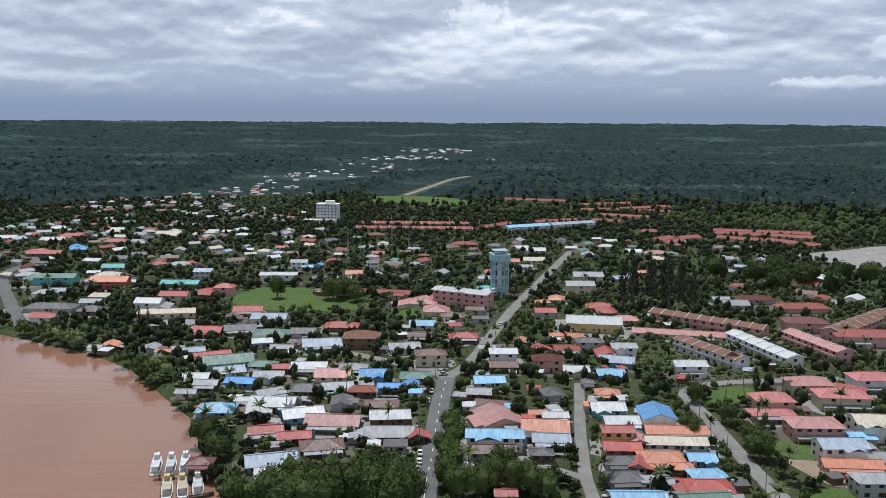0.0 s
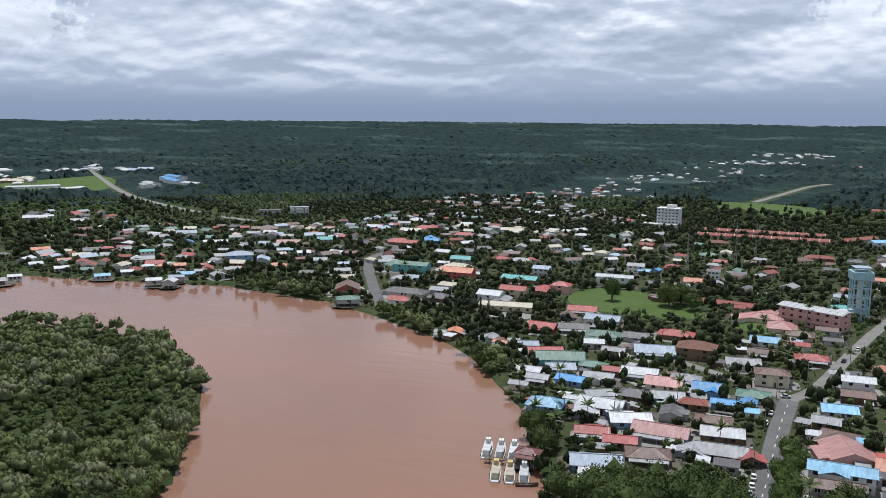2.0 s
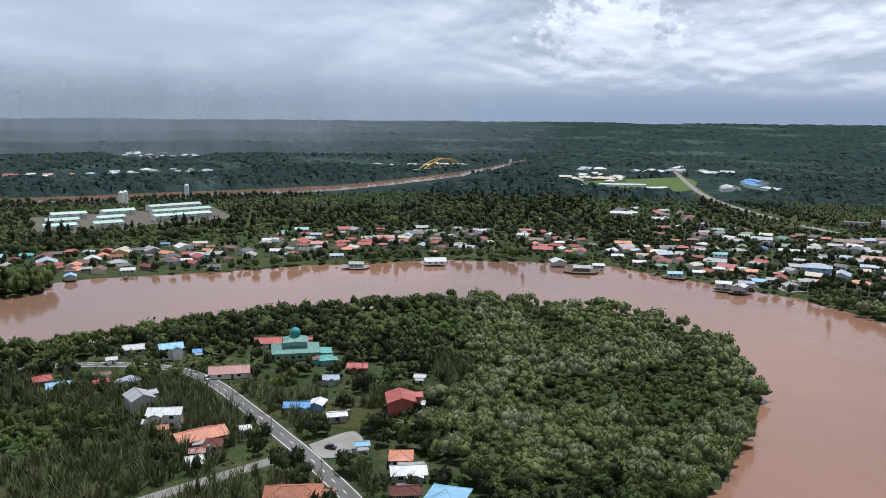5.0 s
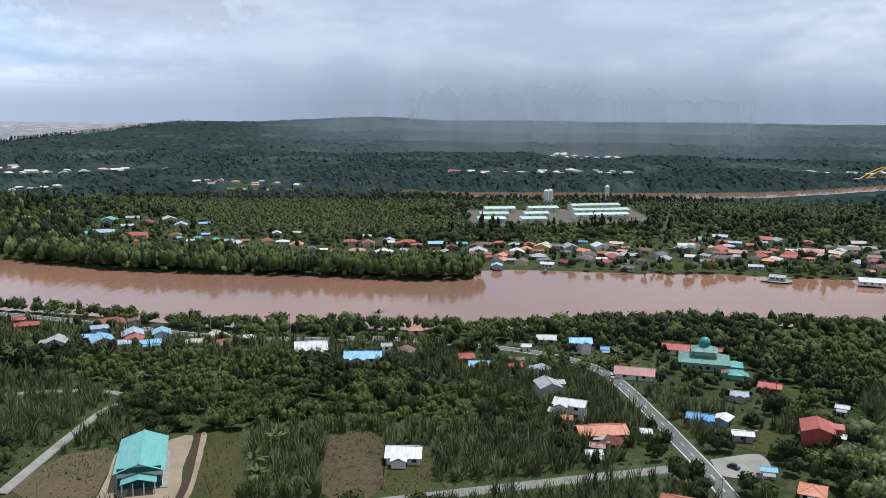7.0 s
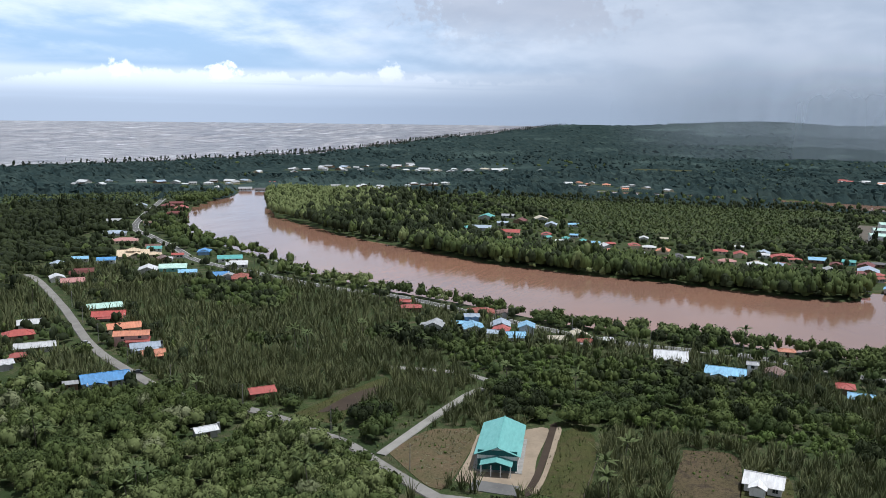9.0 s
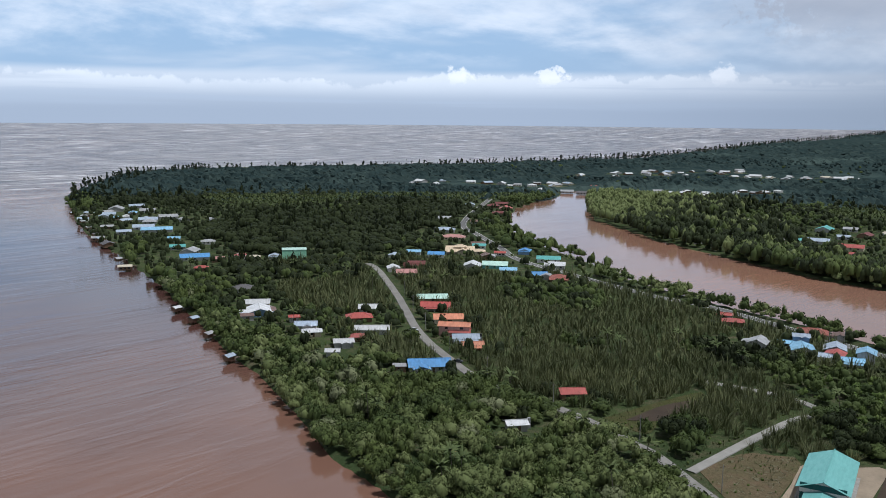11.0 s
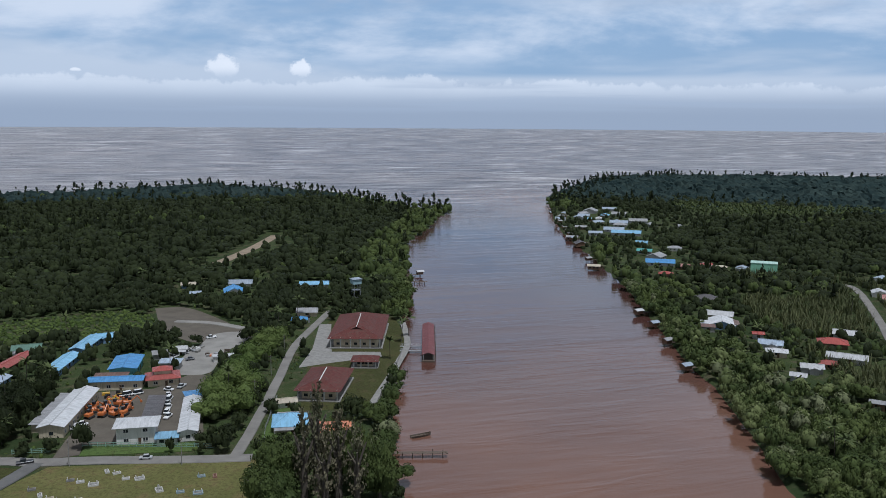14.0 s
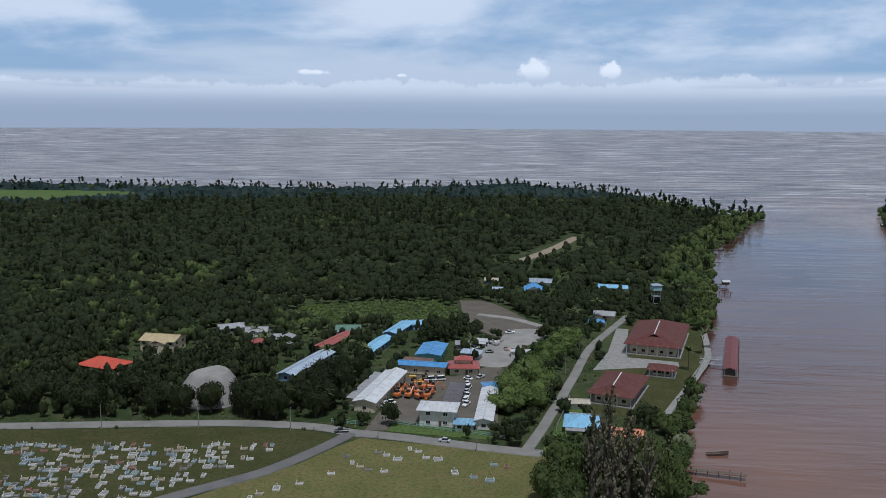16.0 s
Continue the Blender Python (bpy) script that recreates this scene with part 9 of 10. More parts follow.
def occupied(px, py):
    """Where roads, buildings and open ground leave no room for trees."""
    no = np.zeros(px.shape, bool)
    for line, half in ROADS:
        a, b = line[:-1], line[1:]
        lo, hi = line.min(0) - half, line.max(0) + half
        idx = np.where((px > lo[0]) & (px < hi[0]) & (py > lo[1]) & (py < hi[1]))[0]
        for s in range(0, len(a), 1):
            d = b[s] - a[s]
            u = np.clip(((px[idx] - a[s][0]) * d[0] + (py[idx] - a[s][1]) * d[1]) / (d @ d + 1e-9), 0, 1)
            no[idx] |= np.hypot(px[idx] - a[s][0] - u * d[0], py[idx] - a[s][1] - u * d[1]) < half
    cell = {}
    for x, y, r in HOUSES:
        cell.setdefault((int(x // 40), int(y // 40)), []).append((x, y, r))
    key = np.stack([px // 40, py // 40], -1).astype(int)
    for (cx, cy), hs in cell.items():
        idx = np.where((abs(key[:, 0] - cx) <= 1) & (abs(key[:, 1] - cy) <= 1))[0]
        for x, y, r in hs:
            no[idx] |= np.hypot(px[idx] - x, py[idx] - y) < r + 1.2
    for line, clear in OPEN:
        lo, hi = line.min(0) - 2, line.max(0) + 2
        idx = np.where((px > lo[0]) & (px < hi[0]) & (py > lo[1]) & (py < hi[1]))[0]
        if len(idx):
            no[idx] |= signed(px[idx], py[idx], line) < clear
    return no


def by_house(px, py, reach):
    """True near any house: gardens, where trees are few and low."""
    yes = np.zeros(px.shape, bool)
    key = np.stack([px // 60, py // 60], -1).astype(int)
    # True in gardens near houses: few, low trees, shifted camera-wards to keep houses visible.
    cell = {}
    for x, y, r in HOUSES:
        cell.setdefault((int(x // 60), int(y // 60)), []).append((x, y, r))
    for (cx, cy), hs in cell.items():
        idx = np.where((abs(key[:, 0] - cx) <= 1) & (abs(key[:, 1] - cy) <= 1))[0]
        for x, y, r in hs:
            yes[idx] |= np.hypot(px[idx] - x * 0.985, py[idx] - y * 0.985) < r + reach
    return yes


def grid_points(x0, x1, y0, y1, step, jitter=0.5):
    x, y = np.meshgrid(np.arange(x0, x1, step), np.arange(y0, y1, step), indexing="ij")
    x, y = x.ravel(), y.ravel()
    return x + RNG.uniform(-jitter, jitter, x.shape) * step, y + RNG.uniform(-jitter, jitter, y.shape) * step


def in_view(px, py, margin=4.0):
    """The part of the plain that the drone overlooks, from the town round to the cemetery."""
    az = np.degrees(np.arctan2(-px, py)) % 360
    return (az < 212 + margin) | (az > 360 - 28 - margin)


TOWN = [(-330, 470), (-210, 425), (-120, 365), (-60, 225), (-20, 180), (260, 180), (520, 420), (520, 800), (250, 900), (-100, 1000), (-450, 1150), (-560, 900), (-480, 640)]
NIPA_LAND = [(-190, 60), (-215, -60), (-205, -120), (-250, -260), (-300, -420), (-420, -600), (-520, -480), (-480, -330), (-430, -160), (-395, 0), (-350, 70), (-290, 130), (-330, 190), (-260, 200)]
MANGROVE = [(-165, 195), (-195, 150), (-215, 125), (-262, 140), (-300, 190), (-350, 215), (-420, 255), (-440, 330), (-300, 360), (-180, 260)]
MOUTH_WOOD = [(-140, -120), (-215, -92), (-245, -150), (-262, -240), (-235, -330), (-200, -330), (-160, -200)]
DEEP_WOOD = [(-285, 15), (-300, -60), (-345, -140), (-375, -120), (-365, -20), (-330, 30)]


def noise2(px, py, scale, seed):
    r = np.random.default_rng(seed)
    v = np.zeros(px.shape)
    for k in range(7):
        a = r.uniform(0, 2 * np.pi)
        f = scale * r.uniform(0.6, 2.2)
        v += np.sin((px * np.cos(a) + py * np.sin(a)) * f + r.uniform(0, 6.28)) / 2.6
    return v


def place(x, y, z=None):
    return np.stack([x, y, (LAND + rise(np.hypot(x, y)) - shore_dip(x, y)) if z is None else z], -1)


pr = np.random.default_rng(21)
BROAD_NEAR = [crown(pr, 115, 0.26, 6, 0.7, 0.88, 0.5, (0.85, 1.15), spray) for _ in range(8)]
BROAD_FINE = [crown(pr, 330, 0.165, 8, 0.7, 0.88, 0.5, (0.88, 1.16), spray) for _ in range(8)]
BROAD_MID = [crown(pr, 24, 0.27, 5, 0.62, 1.02, 0.5, (0.90, 1.10), spray) for _ in range(9)]
SPIKY = [crown(pr, 16, 0.40, 2, 1.05, 0.85, 0.5, (0.85, 1.25)) for _ in range(5)]
BROAD_FAR = [crown(pr, 12, 0.30, 4, 0.6, 1.0, 0.3, (0.88, 1.08), spray) for _ in range(7)]
NIPAS = [nipa(pr, 31) for _ in range(9)]
NIPAS_FAR = [nipa(pr, 15, 1.5) for _ in range(6)]
GRASS = [nipa(pr, 9, 1.6) for _ in range(5)]
HEADS = [palm_head(pr) for _ in range(5)]
HEADS_FAR = [join([blade(pr, pr.uniform(3.4, 4.8), pr.uniform(0.4, 0.6), pr.uniform(10, 75), pr.uniform(50, 90), 2 * np.pi * i / 9 + pr.uniform(-0.3, 0.3)) for i in range(9)]) for _ in range(5)]
LOW_BUSH = [crown(pr, 6, 0.36, 2, 0.6, 1.05, 0.3, (0.88, 1.08), spray) for _ in range(6)]
FIRS = [feather(pr) for _ in range(5)]


# single trees, each with trunk, limbs and crown
def mesh_of(key, data, mat):
    if key not in SHARED:
        SHARED[key] = mesh_from(key, data[0], data[1], mat)
    return SHARED[key]


BIG_CROWNS = [crown(pr, 3200, 0.085, 15, 0.8, 0.9, 0.5, (0.84, 1.2), spray) for _ in range(4)]
BIG_FIRS = [feather(pr, 1.0, 800, 0.045) for _ in range(3)]


def limbs(seed, h, r):
    rng = random.Random(seed)
    bm = bmesh.new()
    top = h * 0.55
    rod(bm, (0, 0, -0.3), (rng.uniform(-0.2, 0.2), rng.uniform(-0.2, 0.2), top), 0.045 * h, 0.03 * h, 7)
    for i in range(5):
        a = 2 * math.pi * i / 5 + rng.uniform(-0.4, 0.4)
        rod(bm, (0, 0, top * rng.uniform(0.75, 1.0)), (r * 0.6 * math.cos(a), r * 0.6 * math.sin(a), top + h * rng.uniform(0.12, 0.3)), 0.022 * h, 0.008 * h, 5)
    return bm


def tree(x, y, h, r, kind="broad", label="spreading broadleaf tree with a dense green crown"):
    ob = thing("tree", x, y, LAND, (x * 37 + y * 11) % 360, label, "tree", "single trees")
    HOUSES.append((x, y, r * 0.5))
    n = int(abs(x * 3 + y * 5))
    part("trunk", limbs(n, h, r), BARK, ob)
    if kind in ("fir", "dry"):
        k = n % 3
        put("crown", mesh_of(f"fir_crown_{kind}_{k}", BIG_FIRS[k], LEAF[kind]), ob, pose(0, 0, h * 0.06) @ Matrix.Diagonal((r * 3.2, r * 3.2, h * 0.95, 1)))
    else:
        k = n % 4
        put("crown", mesh_of(f"big_crown_{kind}_{k}", BIG_CROWNS[k], LEAF[kind]), ob, pose(0, 0, h * 0.10) @ Matrix.Diagonal((r, r, h * 0.78, 1)))


def palm(x, y, h, label="coconut palm with a slender leaning trunk"):
    ob = thing("coconut_palm", x, y, LAND, (x * 17 + y * 29) % 360, label, "palm", "coconut palms")
    n = int(abs(x * 3 + y * 5)) % 5
    key = f"palm_trunk_{int(h)}"

    def build(bm):
        p0 = Vector((0, 0, -0.2))
        for i in range(1, 5):
            p1 = Vector((0.10 * h * (i / 4) ** 2, 0, h * i / 4))
            rod(bm, p0, p1, 0.2 - 0.02 * i, 0.18 - 0.02 * i, 6)
            p0 = p1
    put("trunk", shared_mesh(key, build, BARK), ob, Matrix.Diagonal((1, 1, h / int(h), 1)))
    put("crown", mesh_of(f"palm_crown_{n}", HEADS[n], LEAF["palm"]), ob, pose(0.10 * h, 0, h - 0.1))


for x, y, h, r in ((-40, 233, 12, 7), (-31, 230, 13, 7), (-23, 236, 12, 7), (-16, 233, 13, 7), (-10, 230, 12, 6.5), (-49, 226, 11, 7), (-57, 227, 9, 5.5), (-22, 225, 13, 7.5), (-13, 221, 13, 7), (-42, 221, 12, 7), (-33, 219, 13, 7),
                   (15, 241, 10, 6), (23, 238, 10, 6), (11, 236, 9, 5.5), (19, 250, 9, 5), (29, 234, 9, 5), (-66, 505, 13, 8), (-60, 512, 12, 7), (-100, 508, 13, 5), (-52, 500, 10, 6),
                   (-80, 274, 9, 5), (-72, 262, 8, 5), (98, 320, 8, 4), (104, 298, 7, 4), (86, 285, 7, 4), (103, 264, 9, 5), (104, 275, 8, 4)):
    tree(x, y, h, r, "grove")
for x, y, h, r in ((3, 254, 9, 5), (2, 240, 10, 5), (6, 233, 10, 5), (1, 264, 8, 4), (4, 272, 7, 3.5), (3, 284, 8, 4)):
    tree(x, y, h, r, "shrub", "roadside tree with a light green crown")
for x, y in ((110, 484), (120, 480), (129, 478), (137, 481), (145, 486), (113, 500), (131, 497), (122, 494), (140, 496), (106, 492)):
    tree(x, y, 24 + (x * 7) % 5, 5.2, "fir", "tall dark feathery tree in a close clump")
for x, y, h, r in ((208, 560, 16, 9), (226, 574, 16, 9), (240, 556, 15, 9), (262, 556, 16, 9), (284, 560, 15, 9), (188, 580, 14, 8), (215, 540, 14, 8), (250, 540, 13, 7)):
    tree(x, y, h, r, "broad", "large dark tree in a grove behind the houses")
for x, y in ((-168, 424), (-161, 426), (-154, 424), (-149, 423)):
    tree(x, y, 13, 1.7, "fir", "slim dark column-shaped tree")
for x, y, h, r, k in ((-31, -240, 31, 4.5, "dry"), (-36, -232, 26, 4.5, "dry"), (-26, -231, 27, 4.5, "dry"), (-20, -240, 16, 8, "broad"), (-38, -242, 18, 7, "broad"), (-43, -236, 19, 6, "broad"), (-14, -232, 13, 7, "broad"), (-47, -228, 15, 6, "broad"), (-31, -224, 24, 4.5, "dry"), (-40, -225, 24, 4.5, "dry"), (-18, -222, 14, 7, "broad")):
    tree(x, y, h, r, k, "ragged tall riverside tree, half bare" if k == "dry" else "dense riverside tree with a dark crown")
for x, y, h, r in ((-12, -352, 9, 8), (-17, -336, 9, 8), (-4, -328, 9, 8), (-11, -316, 9, 8), (-2, -311, 8, 7), (-28, -395, 9, 8), (-22, -380, 9, 8), (-33, -408, 9, 7), (-8, -340, 8, 7), (-16, -365, 8, 7)):
    tree(x, y, h, r, "shrub", "wide spreading rain tree with a light green crown")
for x, y, h, r in ((95, -300, 12, 7), (89, -298, 12, 7), (66, -308, 11, 6), (71, -320, 11, 6), (64, -331, 10, 6), (74, -335, 10, 6), (68, -299, 10, 5), (60, -350, 9, 5), (61, -365, 9, 5), (67, -346, 10, 5), (76, -309, 11, 6), (128, -297, 12, 7), (139, -308, 12, 8), (88, -308, 11, 7), (152, -294, 12, 8), (176, -296, 12, 8), (82, -296, 11, 6), (108, -300, 11, 6), (118, -298, 10, 6), (163, -300, 12, 8), (190, -290, 12, 8)):
    tree(x, y, h, r, "dark", "dense dark tree on the cemetery's edge")
for x, y, h in ((-81, 281, 9), (-70, 268, 10), (-58, 306, 9), (-84, 326, 9), (-103, 330, 8), (8, 246, 9), (89, 330, 10), (110, 320, 11), (118, 322, 11), (124, 327, 10), (137, 332, 10), (105, 248, 9), (-28, 455, 11), (-42, 460, 10), (128, 367, 10), (82, 334, 9), (26, 400, 9), (63, 236, 8), (-19, 286, 8), (-96, 312, 9), (-75, 300, 9), (92, 344, 10), (88, 352, 9), (-64, 290, 8),
                (-9, -333, 11), (14, -372, 11), (-50, -462, 11), (-82, -372, 9), (-94, -400, 10), (-100, -410, 10), (66, -303, 8), (74, -352, 11), (58, -357, 10), (117, -385, 11), (70, -372, 10), (-38, -440, 10), (-258, -205, 7), (-256, -213, 7), (-262, -208, 6), (-236, -131, 6)):
    palm(x, y, h)
rng = random.Random(77)
made = 0
while made < 75:
    x, y = rng.uniform(-260, 260), rng.uniform(215, 640)
    if signed(np.array([x]), np.array([y]), TOWN)[0] > -6 or to_water(np.array([x]), np.array([y]))[0] < 6 or occupied(np.array([x]), np.array([y]))[0]:
        continue
    palm(x, y, rng.uniform(7, 11.9))
    made += 1
made = 0
while made < 55:
    a, q = radians(rng.uniform(60, 200)), rng.uniform(230, 620)
    x, y = -q * math.sin(a), q * math.cos(a)
    if to_water(np.array([x]), np.array([y]))[0] < 8 or occupied(np.array([x]), np.array([y]))[0]:
        continue
    palm(x, y, rng.uniform(7, 11.9))
    made += 1


def zones(x, y):
    """Sort points on land into kinds of growth."""
    r = np.hypot(x, y)
    wet = to_water(x, y)
    ok = in_view(x, y) & (wet > 1.0) & ~occupied(x, y) & (signed(x, y, SCRUBLAND) > 0)
    return r, wet, ok


def kept_low(px, py):
    """1 on village land and ground kept low for the camera's view, falling off to 0 around it."""
    out = np.zeros(px.shape)
    for line, half in LOW:
        lo, hi = line.min(0) - half * 1.3, line.max(0) + half * 1.3
        idx = np.where((px > lo[0]) & (px < hi[0]) & (py > lo[1]) & (py < hi[1]))[0]
        for a, b in zip(line[:-1], line[1:]):
            d = b - a
            u = np.clip(((px[idx] - a[0]) * d[0] + (py[idx] - a[1]) * d[1]) / (d @ d + 1e-9), 0, 1)
            q = np.hypot(px[idx] - a[0] - u * d[0], py[idx] - a[1] - u * d[1])
            out[idx] = np.maximum(out[idx], np.clip((half * 1.25 - q) / (half * 0.5), 0, 1))
    return out


SCRUBLAND = [(22, -440), (46, -446), (88, -436), (122, -452), (116, -486), (78, -498), (40, -506), (24, -482)]
PALM_LAND = [(-1060, -260), (-1085, 60), (-880, 55), (-800, 60), (-735, -60), (-745, -170)]
TALL_MANGROVE = [(-1000, -640), (-929, -640), (-760, -560), (-690, -470), (-640, -360), (-605, -250), (-585, -130), (-640, -130), (-700, -250), (-800, -300), (-900, -420), (-1040, -440)]
SHORE_TUFTS = [(-596, -200), (-576, -110), (-574, -58), (-556, -5), (-560, 30), (-564, 52), (-604, 54), (-612, 0), (-622, -60), (-632, -120), (-650, -200), (-676, -290), (-640, -290)]

# near growth
x, y = grid_points(-640, 340, -640, 640, 4.6)
r, wet, ok = zones(x, y)
ok &= (r > 195) & (r < 560)
x, y, r, wet = x[ok], y[ok], r[ok], wet[ok]
in_town = signed(x, y, TOWN) < 0
town = in_town | by_house(x, y, 9.0)
nip = (signed(x, y, NIPA_LAND) < 0) & (noise2(x, y, 0.035, 4) > -0.45) & (signed(x, y, DEEP_WOOD) > 0)
man = (signed(x, y, MANGROVE) < 0) | (signed(x, y, MOUTH_WOOD) < 0)
nip &= ~man
edge = wet < 14
keep = RNG.random(x.shape)
# towards the south more trees take the dark leaf: cloud shade put in colour
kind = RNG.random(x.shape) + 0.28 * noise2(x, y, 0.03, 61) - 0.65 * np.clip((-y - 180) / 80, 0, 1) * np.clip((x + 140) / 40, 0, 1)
near = r < 420
kind += np.where(signed(x, y, DEEP_WOOD) < 8, 0.45, 0.0)
m = (man | edge) & ~town
inner = (signed(x, y, MANGROVE) < -34) & (noise2(x, y, 0.03, 19) > -0.6)
big = m & (keep < 0.30) & ~inner
small = m & (keep >= 0.30) & (keep < 0.86) & ~inner
mouth = signed(x, y, MANGROVE) > 6
pale = big & (RNG.random(x.shape) < np.where(mouth, 0.08, 0.36))
big &= ~pale
green = (big | small) & mouth & (kind < 0.75)
big &= ~green
small &= ~green
for sel, protos in ((r < 330, BROAD_FINE), (r >= 330, BROAD_NEAR)):
    scatter("mangrove_wood", LEAF["pale"], protos, place(x[pale & sel], y[pale & sel]), (3.2, 5.6), "paler grey-green mangrove crowns", "mangrove", 1.8, (4.0, 6.6))
    scatter("mangrove_wood", LEAF["broad"], protos, place(x[green & sel], y[green & sel]), (2.2, 5.0), "green riverside trees among the mangrove", "mangrove", 1.4, (2.8, 6.2))
    a = inner & sel & (keep < 0.8)
    scatter("mangrove_wood", LEAF["broad"], protos, place(x[a], y[a]), (1.8, 3.4), "low dark growth inside the mangrove", "mangrove", 0.4, (1.8, 4.0))
    scatter("mangrove_wood", LEAF["mangrove"], protos, place(x[big & sel], y[big & sel]), (3.4, 5.6), "dense yellow-green mangrove crowns at the river's edge", "mangrove", 1.6, (3.8, 6.4))
    scatter("mangrove_wood", LEAF["mangrove"], protos, place(x[small & sel], y[small & sel]), (1.7, 3.2), "lower mangrove crowns at the river's edge", "mangrove", 1.2, (2.2, 4.6))
w = ~m & ~nip & ~town
gap = noise2(x, y, 0.03, 12) > 1.05
wood = w & (keep < 0.66) & ~gap
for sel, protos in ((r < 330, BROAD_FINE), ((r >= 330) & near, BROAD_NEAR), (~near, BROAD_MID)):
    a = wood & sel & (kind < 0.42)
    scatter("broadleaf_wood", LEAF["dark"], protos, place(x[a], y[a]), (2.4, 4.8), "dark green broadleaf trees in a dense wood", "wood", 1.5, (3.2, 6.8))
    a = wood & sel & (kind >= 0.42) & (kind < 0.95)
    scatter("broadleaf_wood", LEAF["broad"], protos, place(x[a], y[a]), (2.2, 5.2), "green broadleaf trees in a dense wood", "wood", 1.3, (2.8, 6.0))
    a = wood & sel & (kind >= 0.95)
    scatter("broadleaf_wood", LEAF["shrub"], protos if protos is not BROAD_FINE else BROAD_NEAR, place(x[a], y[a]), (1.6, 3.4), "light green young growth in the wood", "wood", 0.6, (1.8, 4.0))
sel = town & (keep < np.where(in_town, 0.56, 0.34))
# towards +x the leaves turn lighter, standing in for sunlight on that side
kind = kind + np.where(in_town, 0.35 * np.clip((x - 10) / 80, 0, 1), 0)
a = sel & (r >= 330) & (kind < 0.62)
scatter("garden_trees", LEAF["dark"], BROAD_FAR, place(x[a], y[a]), (2.0, 4.3), "dark garden trees between the village houses", "trees", 0.7, (2.8, 6.4))
a = sel & (r >= 330) & (kind >= 0.62)
scatter("garden_trees", LEAF["broad"], BROAD_FAR, place(x[a], y[a]), (1.4, 3.0), "garden trees between the village houses", "trees", 0.6, (1.8, 4.4))
a = sel & (r < 330) & (kind < 0.62)
scatter("garden_trees", LEAF["dark"], BROAD_NEAR, place(x[a], y[a]), (1.5, 3.3), "dark garden trees between the village houses", "trees", 0.7, (2.2, 5.2))
a = sel & (r < 330) & (kind >= 0.62)
scatter("garden_trees", LEAF["broad"], BROAD_NEAR, place(x[a], y[a]), (1.3, 2.9), "garden trees between the village houses", "trees", 0.6, (1.8, 4.2))
sel = (town & (keep > 0.78) & (keep < 0.95)) | (w & (keep > 0.72) & (keep < 0.9))
scatter("shrubs", LEAF["shrub"], LOW_BUSH, place(x[sel], y[sel]), (0.7, 1.7), "light green shrubs and banana clumps in gardens", "shrubs", -0.2, (0.9, 2.2))

x, y = grid_points(-560, -180, -620, 240, 3.6)
r, wet, ok = zones(x, y)
ok &= (r > 195) & (r < 640) & (wet > 12) & (signed(x, y, NIPA_LAND) < 0) & (noise2(x, y, 0.035, 4) > -0.45) & (signed(x, y, DEEP_WOOD) > 0)
ok &= (signed(x, y, MANGROVE) > 0) & (signed(x, y, MOUTH_WOOD) > 0) & (RNG.random(x.shape) < 0.95)
x, y, r = x[ok], y[ok], r[ok]
a = r < 380
scatter("nipa_palms", LEAF["nipa"], NIPAS, place(x[a], y[a]), (0.75, 1.15), "upright feathery nipa palm fronds in the swamp", "palm swamp", 0.0)
a = (r >= 380) & (RNG.random(x.shape) < 0.75)
scatter("nipa_palms", LEAF["nipa"], NIPAS_FAR, place(x[a], y[a]), (0.85, 1.2), "upright feathery nipa palm fronds in the swamp", "palm swamp", 0.0)

# middle distance
x, y = grid_points(-1400, 700, -1500, 1400, 8.4)
r, wet, ok = zones(x, y)
ok &= (r >= 555) & (r < 1185)
x, y, r, wet = x[ok], y[ok], r[ok], wet[ok]
soft = kept_low(x, y)
town = (signed(x, y, TOWN) < 0) | by_house(x, y, 16.0) | (soft > 0.5)
keep = RNG.random(x.shape)
# south of y = -400 the mix turns darker, painting cloud shade into the woods
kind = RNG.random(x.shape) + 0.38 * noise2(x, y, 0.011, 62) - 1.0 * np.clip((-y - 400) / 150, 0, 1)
palmy = ((noise2(x, y, 0.012, 31) > 0.55) | (signed(x, y, PALM_LAND) < 0)) & ~town & (x < 300) & ((y > -330) | ((x < -480) & (y > -1000)))
grown = signed(x, y, TALL_MANGROVE) < 0
glade = (noise2(x, y, 0.016, 83) > 1.25) & ~grown & (y > -400)
low = town & (keep < 0.86) & ~((wet < 20) & (x < -560) & (y > -130) & (y < 120))
scatter("garden_trees", LEAF["dark"], LOW_BUSH, place(x[low & (kind < 0.7)], y[low & (kind < 0.7)]), (2.8, 5.0), "dark garden trees between far houses", "trees", 0.6, (3.4, 8.0))
scatter("garden_trees", LEAF["broad"], LOW_BUSH, place(x[low & (kind >= 0.7)], y[low & (kind >= 0.7)]), (1.8, 3.8), "garden trees between far houses", "trees", 0.4, (2.2, 5.6))
a, b = grid_points(-560, 520, 300, 1120, 6.4)
c, e, f = zones(a, b)
f &= (c > 500) & (c < 1080) & ((signed(a, b, TOWN) < 0) | (kept_low(a, b) > 0.5)) & (RNG.random(a.shape) < 0.55)
scatter("garden_trees", LEAF["dark"], LOW_BUSH, place(a[f], b[f]), (2.0, 4.2), "dark trees filling the gaps between houses", "trees", 0.3, (2.0, 4.6))
tall = grown & (keep < 0.85)
a = tall & (kind < 0.2)
scatter("shore_wood", LEAF["mangrove"], BROAD_MID, place(x[a], y[a]), (4.0, 6.6), "paler crowns in the mangrove wood", "wood", 3.0, (8.0, 13.0))
tall &= ~a
a = tall & (kind < 0.95)
